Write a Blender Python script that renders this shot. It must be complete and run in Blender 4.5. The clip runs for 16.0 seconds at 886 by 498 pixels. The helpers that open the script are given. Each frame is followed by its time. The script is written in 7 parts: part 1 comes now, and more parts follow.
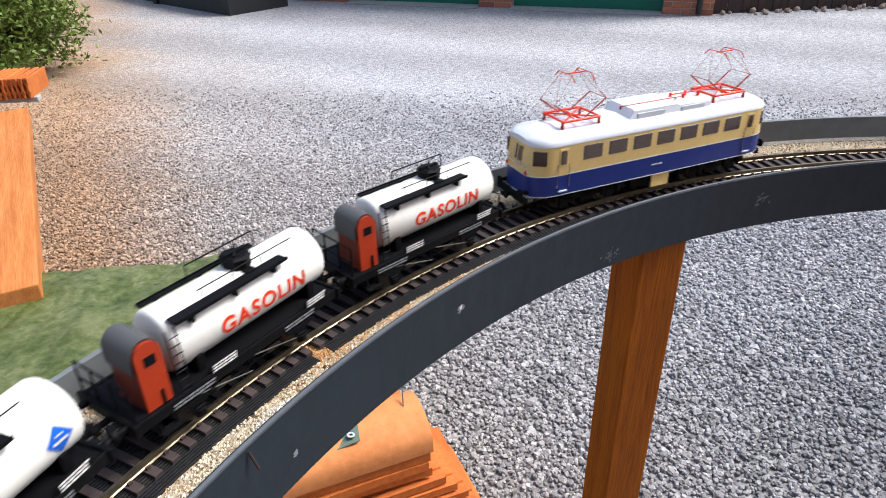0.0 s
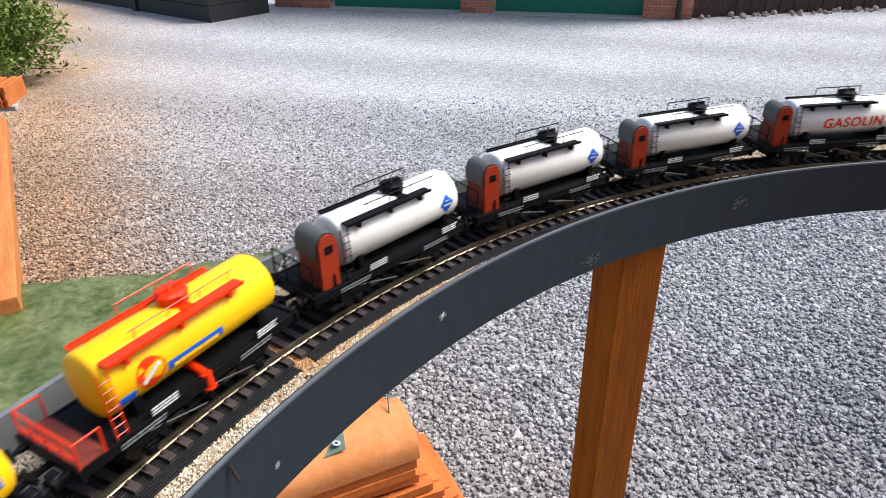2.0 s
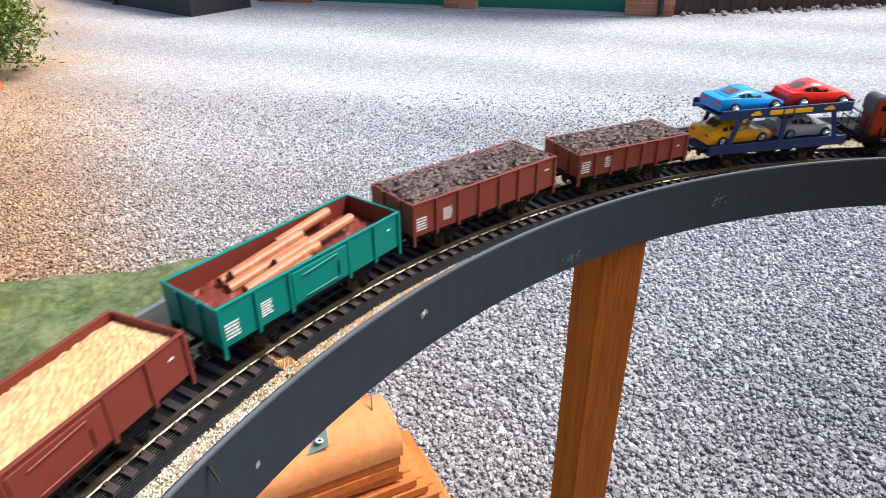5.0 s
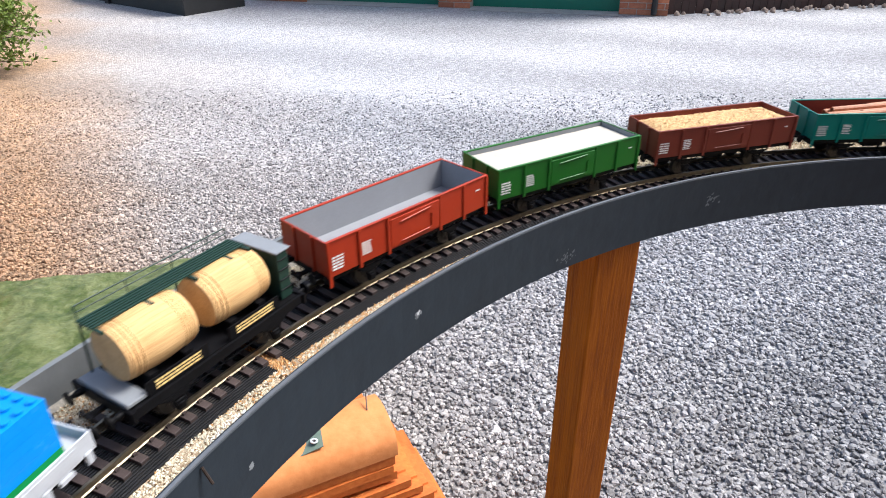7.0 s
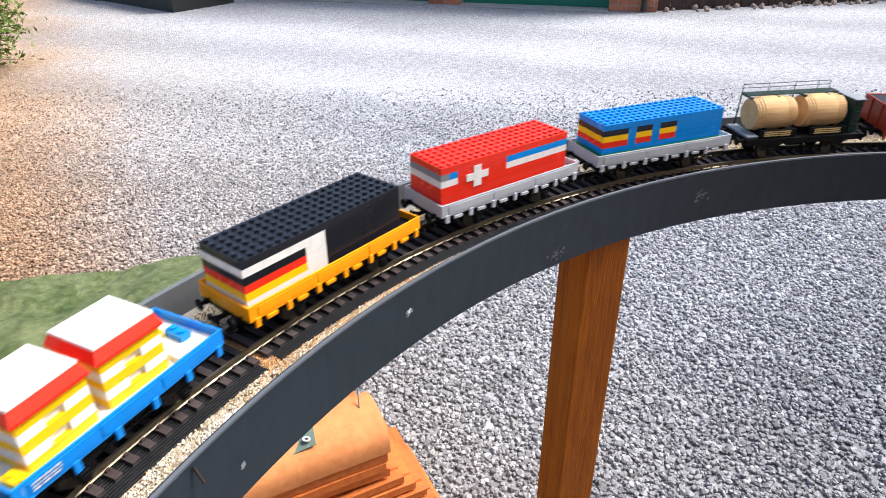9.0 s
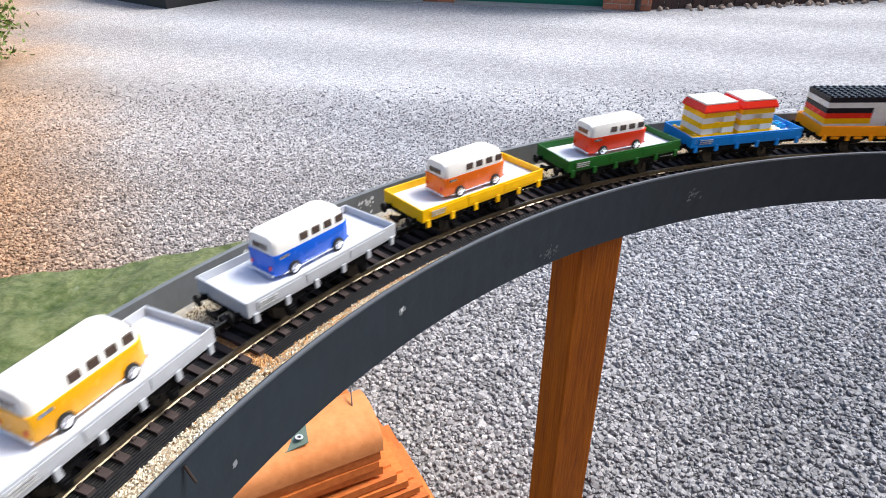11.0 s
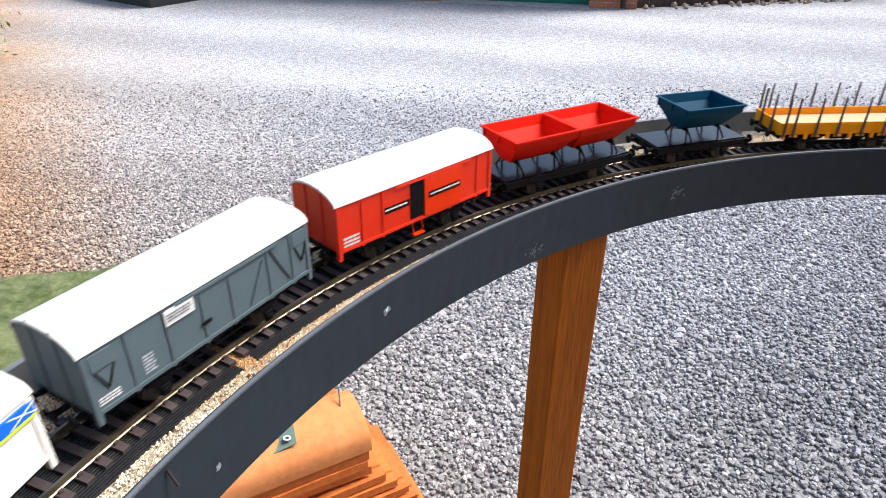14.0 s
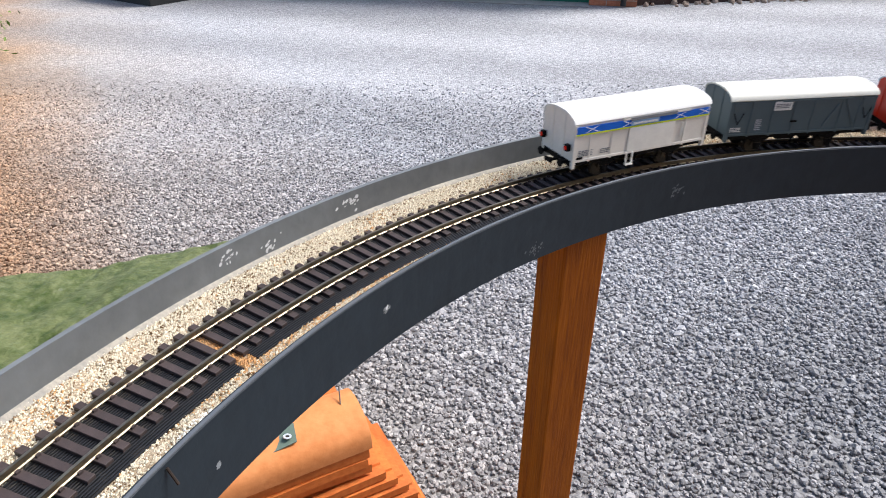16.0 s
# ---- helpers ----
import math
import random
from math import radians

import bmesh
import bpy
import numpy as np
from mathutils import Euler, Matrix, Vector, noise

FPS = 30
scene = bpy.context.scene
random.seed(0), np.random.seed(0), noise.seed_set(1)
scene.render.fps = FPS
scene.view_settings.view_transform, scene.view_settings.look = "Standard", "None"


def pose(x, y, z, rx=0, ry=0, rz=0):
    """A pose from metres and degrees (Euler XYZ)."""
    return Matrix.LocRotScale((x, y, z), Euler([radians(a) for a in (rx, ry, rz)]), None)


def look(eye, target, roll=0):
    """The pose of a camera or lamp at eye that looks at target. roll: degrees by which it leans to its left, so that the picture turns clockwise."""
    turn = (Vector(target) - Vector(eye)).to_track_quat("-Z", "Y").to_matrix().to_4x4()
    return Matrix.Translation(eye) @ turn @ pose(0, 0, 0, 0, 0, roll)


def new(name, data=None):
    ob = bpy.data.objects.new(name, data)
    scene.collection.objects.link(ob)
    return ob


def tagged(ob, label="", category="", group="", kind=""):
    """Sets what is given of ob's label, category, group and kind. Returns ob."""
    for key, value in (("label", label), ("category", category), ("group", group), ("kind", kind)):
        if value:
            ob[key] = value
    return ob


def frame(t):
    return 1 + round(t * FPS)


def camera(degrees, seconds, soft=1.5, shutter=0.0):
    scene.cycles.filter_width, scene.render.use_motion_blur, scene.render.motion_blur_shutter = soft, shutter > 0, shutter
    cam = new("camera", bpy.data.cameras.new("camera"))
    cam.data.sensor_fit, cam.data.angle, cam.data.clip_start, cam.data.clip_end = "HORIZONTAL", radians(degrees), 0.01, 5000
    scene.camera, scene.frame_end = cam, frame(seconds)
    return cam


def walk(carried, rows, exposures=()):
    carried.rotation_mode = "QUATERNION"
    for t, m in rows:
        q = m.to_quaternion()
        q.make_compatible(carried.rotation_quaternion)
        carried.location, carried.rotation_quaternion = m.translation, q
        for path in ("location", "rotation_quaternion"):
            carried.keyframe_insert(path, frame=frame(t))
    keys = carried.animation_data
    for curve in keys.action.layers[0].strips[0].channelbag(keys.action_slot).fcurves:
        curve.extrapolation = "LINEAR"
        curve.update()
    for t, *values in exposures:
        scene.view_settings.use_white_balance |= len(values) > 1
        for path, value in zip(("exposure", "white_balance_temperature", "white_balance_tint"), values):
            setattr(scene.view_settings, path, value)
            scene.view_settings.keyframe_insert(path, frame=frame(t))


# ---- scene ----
cam = camera(67.87, 16.0, soft=1.0, shutter=0.22)
walk(cam, [
    (0.0, pose(-0.0113, -0.0022, 1.4938, 60.909, 0.894, 5.607)),
    (0.5, pose(-0.0102, -0.0014, 1.4953, 60.918, 0.907, 4.977)),
    (1.0, pose(-0.0091, -0.0010, 1.4964, 61.113, 0.937, 4.614)),
    (1.5, pose(-0.0083, -0.0009, 1.4961, 61.181, 0.831, 4.432)),
    (2.0, pose(-0.0079, -0.0017, 1.4962, 61.300, 0.970, 4.112)),
    (2.5, pose(-0.0074, -0.0016, 1.4966, 61.294, 0.923, 3.868)),
    (3.0, pose(-0.0074, -0.0017, 1.4962, 61.226, 0.767, 3.691)),
    (3.5, pose(-0.0067, -0.0015, 1.4975, 61.170, 0.642, 3.461)),
    (4.0, pose(-0.0057, -0.0009, 1.4975, 61.084, 0.589, 3.201)),
    (6.5, pose(-0.0057, -0.0015, 1.4976, 60.847, 0.269, 2.520)),
    (7.0, pose(-0.0052, -0.0004, 1.4979, 60.874, 0.285, 2.398)),
    (7.5, pose(-0.0044, -0.0007, 1.4977, 60.869, 0.252, 2.164)),
    (8.0, pose(-0.0046, -0.0007, 1.4972, 60.737, 0.205, 2.066)),
    (8.5, pose(-0.0051, -0.0005, 1.4976, 60.591, 0.160, 1.902)),
    (9.0, pose(-0.0044, -0.0009, 1.4992, 60.591, 0.223, 1.599)),
    (11.5, pose(-0.0035, -0.0003, 1.4995, 60.393, -0.198, 1.065)),
    (12.0, pose(-0.0024, 0.0000, 1.5001, 60.457, -0.108, 0.820)),
    (12.5, pose(-0.0020, 0.0004, 1.4996, 60.418, -0.109, 0.619)),
    (13.0, pose(-0.0017, 0.0003, 1.4993, 60.445, -0.237, 0.388)),
    (13.5, pose(-0.0008, 0.0005, 1.4996, 60.377, -0.250, 0.133)),
    (14.0, pose(-0.0004, 0.0001, 1.5000, 60.300, -0.238, 0.111)),
    (14.5, pose(0.0007, 0.0000, 1.5024, 60.323, -0.071, -0.032)),
    (15.0, pose(0.0011, 0.0002, 1.5025, 60.478, 0.263, -0.017)),
    (15.5, pose(0.0003, 0.0003, 1.5012, 60.311, 0.107, 0.165)),
    (16.0, pose(0.0000, 0.0000, 1.5000, 60.154, -0.169, 0.097)),
], exposures=[(0.0, 0.79, 6330, 10), (2.0, 0.82, 6330, 10), (3.5, 1.07, 6330, 10), (7.0, 1.07, 6330, 10), (9.0, 1.10, 6330, 10), (11.5, 0.87, 6330, 10), (12.5, 0.83, 6330, 10), (13.5, 1.12, 6330, 10), (14.5, 0.95, 6330, 10), (16.0, 0.79, 6330, 10)])

# ---- daylight: hazy bright sky, softened sun from the right and ahead ----
world = bpy.data.worlds.new("sky")
scene.world = world
world.use_nodes = True
_n = world.node_tree.nodes
_sky = _n.new("ShaderNodeTexSky")
_sky.sky_type = "NISHITA"
_sky.sun_disc = False
_sky.sun_elevation = radians(55)
_sky.sun_rotation = radians(80)
_sky.dust_density = 3.0
_n["Background"].inputs["Strength"].default_value = 0.115
world.node_tree.links.new(_sky.outputs[0], _n["Background"].inputs["Color"])
sun = new("sun", bpy.data.lights.new("sun", "SUN"))
sun.data.energy, sun.data.angle, sun.data.color = 2.9, radians(24), (1.0, 0.975, 0.94)
sun.matrix_world = look((5.0, 1.9, 7.4), (0, 0, 0))

# ---- plan: track circle, rail height, train speed ----
CX, CY, R = 0.5526, -0.0488, 0.8419
RAIL = 1.2043
R_IN, R_OUT = R - 0.0848, R + 0.0581
Z_LIP, Z_LOW, Z_BED = RAIL + 0.0261, RAIL - 0.0314, RAIL - 0.0085
S_A, S_B = 0.0, 1.47
SPEED = 0.3725


def on_track(s, off=0.0):
    """Plan place and heading at s metres along the track, off metres outward."""
    a = math.pi - min(max(s, S_A), S_B) / R
    d = s - min(max(s, S_A), S_B)
    h = a - math.pi / 2
    return (CX + (R + off) * math.cos(a) + d * math.cos(h), CY + (R + off) * math.sin(a) + d * math.sin(h), h)


# ---- materials ----
def mat(name, color, rough=0.5, metal=0.0, vary=0.12, scale=60.0, bump=0.0, bscale=None, coat=0.0, spec=0.5, color2=None, rand=0.0, span=(0.65, 1.35)):
    """Two scales of noise vary the colour and the gloss; a fine bump gives grain."""
    m = bpy.data.materials.new(name)
    m.use_nodes = True
    nt = m.node_tree
    b = nt.nodes["Principled BSDF"]
    tc = nt.nodes.new("ShaderNodeTexCoord")
    n1, n2 = nt.nodes.new("ShaderNodeTexNoise"), nt.nodes.new("ShaderNodeTexNoise")
    n1.inputs["Scale"].default_value, n1.inputs["Detail"].default_value = scale, 6
    n2.inputs["Scale"].default_value, n2.inputs["Detail"].default_value = scale * 6.3, 4
    for n in (n1, n2):
        nt.links.new(tc.outputs["Object"], n.inputs["Vector"])
    add = nt.nodes.new("ShaderNodeMath")
    add.operation = "ADD"
    nt.links.new(n1.outputs[0], add.inputs[0])
    nt.links.new(n2.outputs[0], add.inputs[1])
    ramp = nt.nodes.new("ShaderNodeMapRange")
    ramp.inputs[1].default_value, ramp.inputs[2].default_value = span
    nt.links.new(add.outputs[0], ramp.inputs[0])
    mix = nt.nodes.new("ShaderNodeMix")
    mix.data_type = "RGBA"
    c2 = color2 or tuple(min(1.0, c * (1 + vary)) for c in color)
    c1 = color if color2 else tuple(c * (1 - vary) for c in color)
    mix.inputs[6].default_value, mix.inputs[7].default_value = (*c1, 1), (*c2, 1)
    nt.links.new(ramp.outputs[0], mix.inputs[0])
    out = mix.outputs[2]
    if rand:
        info, hsv, mr = nt.nodes.new("ShaderNodeObjectInfo"), nt.nodes.new("ShaderNodeHueSaturation"), nt.nodes.new("ShaderNodeMapRange")
        mr.inputs[3].default_value, mr.inputs[4].default_value = 1 - rand, 1 + rand
        nt.links.new(info.outputs["Random"], mr.inputs[0])
        nt.links.new(mr.outputs[0], hsv.inputs["Value"])
        nt.links.new(out, hsv.inputs["Color"])
        out = hsv.outputs[0]
    nt.links.new(out, b.inputs["Base Color"])
    rr = nt.nodes.new("ShaderNodeMapRange")
    rr.inputs[3].default_value, rr.inputs[4].default_value = max(0.02, rough - 0.08), min(1, rough + 0.08)
    nt.links.new(n1.outputs[0], rr.inputs[0])
    nt.links.new(rr.outputs[0], b.inputs["Roughness"])
    b.inputs["Metallic"].default_value = metal
    b.inputs["Specular IOR Level"].default_value = spec
    b.inputs["Coat Weight"].default_value = coat
    if bump:
        bp = nt.nodes.new("ShaderNodeBump")
        bp.inputs["Strength"].default_value, bp.inputs["Distance"].default_value = bump, 1.0 / (bscale or scale * 6.3) * 0.35
        n3 = n2
        if bscale:
            n3 = nt.nodes.new("ShaderNodeTexNoise")
            n3.inputs["Scale"].default_value, n3.inputs["Detail"].default_value = bscale, 5
            nt.links.new(tc.outputs["Object"], n3.inputs["Vector"])
        nt.links.new(n3.outputs[0], bp.inputs["Height"])
        nt.links.new(bp.outputs[0], b.inputs["Normal"])
    return m


def wood_mat(name, dark, light, axis=2, scale=18.0):
    """Sawn timber: grain stretched along one axis, fine fibres, knots of darker stain."""
    m = mat(name, dark, 0.65, color2=light, spec=0.2, scale=scale, bump=0.35, bscale=scale * 9)
    nt = m.node_tree
    tc = nt.nodes["Texture Coordinate"]
    mp = nt.nodes.new("ShaderNodeMapping")
    sc = [3.0, 3.0, 3.0]
    sc[axis] = 0.16
    mp.inputs["Scale"].default_value = sc
    nt.links.new(tc.outputs["Object"], mp.inputs["Vector"])
    for n in list(nt.nodes):
        if n.bl_idname == "ShaderNodeTexNoise":
            nt.links.new(mp.outputs[0], n.inputs["Vector"])
    return m


def gravel_mat(name, per_island):
    """Crushed grey limestone with a brown, weedy stretch by the hedge."""
    m = bpy.data.materials.new(name)
    m.use_nodes = True
    nt = m.node_tree
    b = nt.nodes["Principled BSDF"]
    tc = nt.nodes.new("ShaderNodeTexCoord")
    ramp = nt.nodes.new("ShaderNodeValToRGB")
    ramp.color_ramp.elements[0].color, ramp.color_ramp.elements[1].color = (0.20, 0.203, 0.215, 1), (0.63, 0.635, 0.66, 1)
    e = ramp.color_ramp.elements.new(0.55)
    e.color = (0.41, 0.413, 0.44, 1)
    # flat bed toned down to stand for the shaded sides of stones
    if not per_island:
        ramp.color_ramp.elements[0].color, ramp.color_ramp.elements[2].color = (0.24, 0.243, 0.253, 1), (0.54, 0.545, 0.57, 1)
        e.color = (0.38, 0.383, 0.402, 1)
    vo = nt.nodes.new("ShaderNodeTexVoronoi")
    vo.inputs["Scale"].default_value = 62.0
    nt.links.new(tc.outputs["Object"], vo.inputs["Vector"])
    if per_island:
        g = nt.nodes.new("ShaderNodeNewGeometry")
        nt.links.new(g.outputs["Random Per Island"], ramp.inputs[0])
    else:
        sp = nt.nodes.new("ShaderNodeSeparateColor")
        nt.links.new(vo.outputs["Color"], sp.inputs[0])
        nt.links.new(sp.outputs[0], ramp.inputs[0])
    big = nt.nodes.new("ShaderNodeTexNoise")
    big.inputs["Scale"].default_value, big.inputs["Detail"].default_value = 0.9, 6
    nt.links.new(tc.outputs["Object"], big.inputs["Vector"])
    sx = nt.nodes.new("ShaderNodeSeparateXYZ")
    nt.links.new(tc.outputs["Object"], sx.inputs[0])
    # brown stretch: towards the hedge line x = -0.62 y - 0.9
    a = nt.nodes.new("ShaderNodeMath")
    a.operation = "MULTIPLY_ADD"
    a.inputs[1].default_value = 0.62
    nt.links.new(sx.outputs[1], a.inputs[0])
    nt.links.new(sx.outputs[0], a.inputs[2])
    c = nt.nodes.new("ShaderNodeMath")
    c.operation = "MULTIPLY_ADD"
    c.inputs[1].default_value = 1.6
    nt.links.new(big.outputs[0], c.inputs[0])
    nt.links.new(a.outputs[0], c.inputs[2])
    mr = nt.nodes.new("ShaderNodeMapRange")
    mr.inputs[1].default_value, mr.inputs[2].default_value = 1.3, 0.25
    nt.links.new(c.outputs[0], mr.inputs[0])
    mx = nt.nodes.new("ShaderNodeMix")
    mx.data_type, mx.blend_type = "RGBA", "MULTIPLY"
    mx.inputs[7].default_value = (1.0, 0.72, 0.48, 1)
    nt.links.new(mr.outputs[0], mx.inputs[0])
    nt.links.new(ramp.outputs[0], mx.inputs[6])
    # a wide beige stretch beside it
    ml = nt.nodes.new("ShaderNodeMapRange")
    ml.inputs[1].default_value, ml.inputs[2].default_value = 2.9, 1.0
    nt.links.new(c.outputs[0], ml.inputs[0])
    mb = nt.nodes.new("ShaderNodeMix")
    mb.data_type, mb.blend_type = "RGBA", "MULTIPLY"
    mb.inputs[7].default_value = (1.0, 0.89, 0.78, 1)
    nt.links.new(ml.outputs[0], mb.inputs[0])
    nt.links.new(mx.outputs[2], mb.inputs[6])
    # light and shade put into colour: dark near the camera, paler up the drive
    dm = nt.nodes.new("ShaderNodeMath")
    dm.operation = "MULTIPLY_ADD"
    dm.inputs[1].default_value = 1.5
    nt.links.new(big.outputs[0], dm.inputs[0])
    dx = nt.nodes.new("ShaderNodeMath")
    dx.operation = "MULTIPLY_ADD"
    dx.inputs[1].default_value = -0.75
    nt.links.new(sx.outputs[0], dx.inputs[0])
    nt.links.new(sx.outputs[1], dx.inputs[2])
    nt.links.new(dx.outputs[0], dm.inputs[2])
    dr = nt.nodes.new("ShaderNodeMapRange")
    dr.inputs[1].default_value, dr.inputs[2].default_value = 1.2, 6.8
    shade_ramp = nt.nodes.new("ShaderNodeValToRGB")
    shade_ramp.color_ramp.elements[0].position, shade_ramp.color_ramp.elements[1].position = 0.02, 1.0
    shade_ramp.color_ramp.elements[0].color, shade_ramp.color_ramp.elements[1].color = (0.54, 0.54, 0.54, 1), (0.95, 0.95, 0.95, 1)
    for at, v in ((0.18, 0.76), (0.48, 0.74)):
        shade_ramp.color_ramp.elements.new(at).color = (v, v, v, 1)
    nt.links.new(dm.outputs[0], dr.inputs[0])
    nt.links.new(dr.outputs[0], shade_ramp.inputs[0])
    hs = nt.nodes.new("ShaderNodeHueSaturation")
    # worn pale wheel lanes across the drive; coarser ridges shaded by colour, no relief
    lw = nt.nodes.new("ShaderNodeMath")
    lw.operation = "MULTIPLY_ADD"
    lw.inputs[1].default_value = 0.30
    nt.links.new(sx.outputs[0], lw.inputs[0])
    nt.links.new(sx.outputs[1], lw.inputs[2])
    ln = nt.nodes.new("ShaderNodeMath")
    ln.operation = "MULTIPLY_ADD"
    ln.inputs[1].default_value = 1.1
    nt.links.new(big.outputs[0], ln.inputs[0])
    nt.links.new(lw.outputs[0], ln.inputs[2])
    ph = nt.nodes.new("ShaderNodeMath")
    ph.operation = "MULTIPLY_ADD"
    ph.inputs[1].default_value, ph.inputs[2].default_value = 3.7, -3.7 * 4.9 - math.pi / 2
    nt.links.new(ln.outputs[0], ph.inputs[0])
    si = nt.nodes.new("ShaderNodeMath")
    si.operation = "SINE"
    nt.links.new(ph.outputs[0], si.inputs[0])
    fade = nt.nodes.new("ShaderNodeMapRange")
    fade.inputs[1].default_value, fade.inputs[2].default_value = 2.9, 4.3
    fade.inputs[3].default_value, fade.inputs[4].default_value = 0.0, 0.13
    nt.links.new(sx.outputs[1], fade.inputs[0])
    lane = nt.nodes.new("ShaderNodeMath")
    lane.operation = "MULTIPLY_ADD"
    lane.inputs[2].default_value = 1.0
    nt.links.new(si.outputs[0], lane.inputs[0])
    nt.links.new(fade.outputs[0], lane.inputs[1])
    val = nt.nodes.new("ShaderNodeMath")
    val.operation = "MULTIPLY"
    nt.links.new(shade_ramp.outputs[0], val.inputs[0])
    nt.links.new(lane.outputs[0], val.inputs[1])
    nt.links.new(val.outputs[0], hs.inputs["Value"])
    nt.links.new(mb.outputs[2], hs.inputs["Color"])
    nt.links.new(hs.outputs[0], b.inputs["Base Color"])
    b.inputs["Roughness"].default_value = 0.75
    bp = nt.nodes.new("ShaderNodeBump")
    bp.inputs["Strength"].default_value, bp.inputs["Distance"].default_value = 0.75, 0.011
    if per_island:
        n3 = nt.nodes.new("ShaderNodeTexNoise")
        n3.inputs["Scale"].default_value = 150
        bp.inputs["Distance"].default_value = 0.002
        nt.links.new(tc.outputs["Object"], n3.inputs["Vector"])
        nt.links.new(n3.outputs[0], bp.inputs["Height"])
    else:
        inv = nt.nodes.new("ShaderNodeMath")
        inv.operation = "SUBTRACT"
        inv.inputs[0].default_value = 1.0
        nt.links.new(vo.outputs["Distance"], inv.inputs[1])
        nt.links.new(inv.outputs[0], bp.inputs["Height"])
    nt.links.new(bp.outputs[0], b.inputs["Normal"])
    return m


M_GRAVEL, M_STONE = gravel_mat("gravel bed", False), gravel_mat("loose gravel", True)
# inner strip coloured much darker than the outer strip
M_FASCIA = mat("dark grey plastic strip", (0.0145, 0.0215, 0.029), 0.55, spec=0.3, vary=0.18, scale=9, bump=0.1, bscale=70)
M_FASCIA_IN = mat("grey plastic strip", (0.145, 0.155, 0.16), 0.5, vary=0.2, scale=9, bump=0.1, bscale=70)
M_LIP = mat("sawn plastic edge", (0.095, 0.105, 0.12), 0.6, scale=80)
M_SMUDGE = mat("grey smudge", (0.10, 0.11, 0.12), 0.8, scale=120)
M_RUB = mat("pale rubbed plastic", (0.22, 0.24, 0.25), 0.7, scale=160, vary=0.4)
M_SCUFF = mat("white scuff", (0.62, 0.64, 0.65), 0.7, scale=120)
# skin coloured darker than the crumbs, giving dark gaps between them
M_BED = mat("sand and cork ballast", (0.16, 0.10, 0.05), 0.95, color2=(0.50, 0.42, 0.30), scale=300, bump=1.0, bscale=420, span=(0.72, 1.2))
M_CRUMB = mat("pale sand crumbs", (0.60, 0.52, 0.38), 0.9, color2=(0.82, 0.76, 0.62), scale=500)
M_CORK = mat("brown cork crumbs", (0.16, 0.09, 0.04), 0.9, scale=500)
M_RUST = mat("rust-stained crumbs", (0.46, 0.21, 0.065), 0.9, color2=(0.66, 0.42, 0.2), scale=500)
M_SEAL = mat("pale sealant", (0.20, 0.19, 0.17), 0.7, color2=(0.40, 0.36, 0.29), scale=45, bump=0.5)
M_BOARD = mat("plywood deck", (0.3, 0.2, 0.1), 0.8, scale=30)
M_MAT = mat("black ribbed rubber", (0.014, 0.014, 0.016), 0.5, scale=90)
M_SLEEPER = mat("brown plastic sleeper", (0.058, 0.043, 0.041), 0.55, spec=0.3, vary=0.2, scale=150, bump=0.2, rand=0.18)
M_RAIL = mat("brass rail", (0.34, 0.285, 0.20), 0.40, metal=1.0, scale=60, vary=0.2)
M_POST = wood_mat("stained timber post", (0.17, 0.038, 0.001), (0.42, 0.122, 0.004), axis=2, scale=22)
M_TILE = mat("terracotta", (0.47, 0.100, 0.010), 0.75, color2=(0.64, 0.19, 0.035), scale=14, bump=0.25, bscale=180, rand=0.15)
# top tile coloured paler than the tiles below it
M_TILE_TOP = mat("pale terracotta", (0.56, 0.19, 0.050), 0.8, color2=(0.72, 0.29, 0.10), scale=9, bump=0.2, bscale=160)
# paler tone puts the creases' gloss streaks into the colour
M_TARP = mat("green tarpaulin", (0.045, 0.068, 0.007), 0.42, color2=(0.17, 0.185, 0.075), scale=8, bump=0.9, bscale=22, span=(0.75, 1.35))
M_NAIL = mat("rusty steel", (0.08, 0.06, 0.05), 0.5, metal=0.8, scale=200)
M_WHITE = mat("white plastic", (0.78, 0.78, 0.75), 0.35, vary=0.04)
M_BRICK = mat("red brick", (0.32, 0.1, 0.05), 0.85, color2=(0.5, 0.19, 0.1), scale=20, bump=0.4, rand=0.25)
M_MORTAR = mat("mortar", (0.4, 0.36, 0.32), 0.9, scale=30, bump=0.4)
M_DOORG = mat("green painted steel", (0.0, 0.14, 0.085), 0.5, scale=12)
M_CONC = mat("concrete", (0.36, 0.35, 0.33), 0.9, scale=9, vary=0.25, bump=0.4)
M_DARK = mat("black painted planter", (0.012, 0.012, 0.013), 0.6, scale=8, vary=0.3, bump=0.2)
M_FENCE = mat("dark brown boards", (0.026, 0.009, 0.006), 0.7, vary=0.35, scale=9, rand=0.3)
M_LEAF = mat("hedge leaf", (0.035, 0.075, 0.008), 0.6, color2=(0.19, 0.26, 0.03), scale=30)
M_BARK = mat("bark", (0.07, 0.045, 0.03), 0.9, scale=40)


# ---- mesh helpers ----
def box(bm, x0, x1, y0, y1, z0, z1, bev=0.0):
    vs = [bm.verts.new((x, y, z)) for x in (x0, x1) for y in (y0, y1) for z in (z0, z1)]
    fs = [bm.faces.new([vs[i] for i in q]) for q in ((0, 1, 3, 2), (4, 6, 7, 5), (0, 4, 5, 1), (2, 3, 7, 6), (0, 2, 6, 4), (1, 5, 7, 3))]
    if bev:
        es = list({e for f in fs for e in f.edges})
        bmesh.ops.bevel(bm, geom=es, offset=bev, segments=2, profile=0.5, affect="EDGES")
    return vs


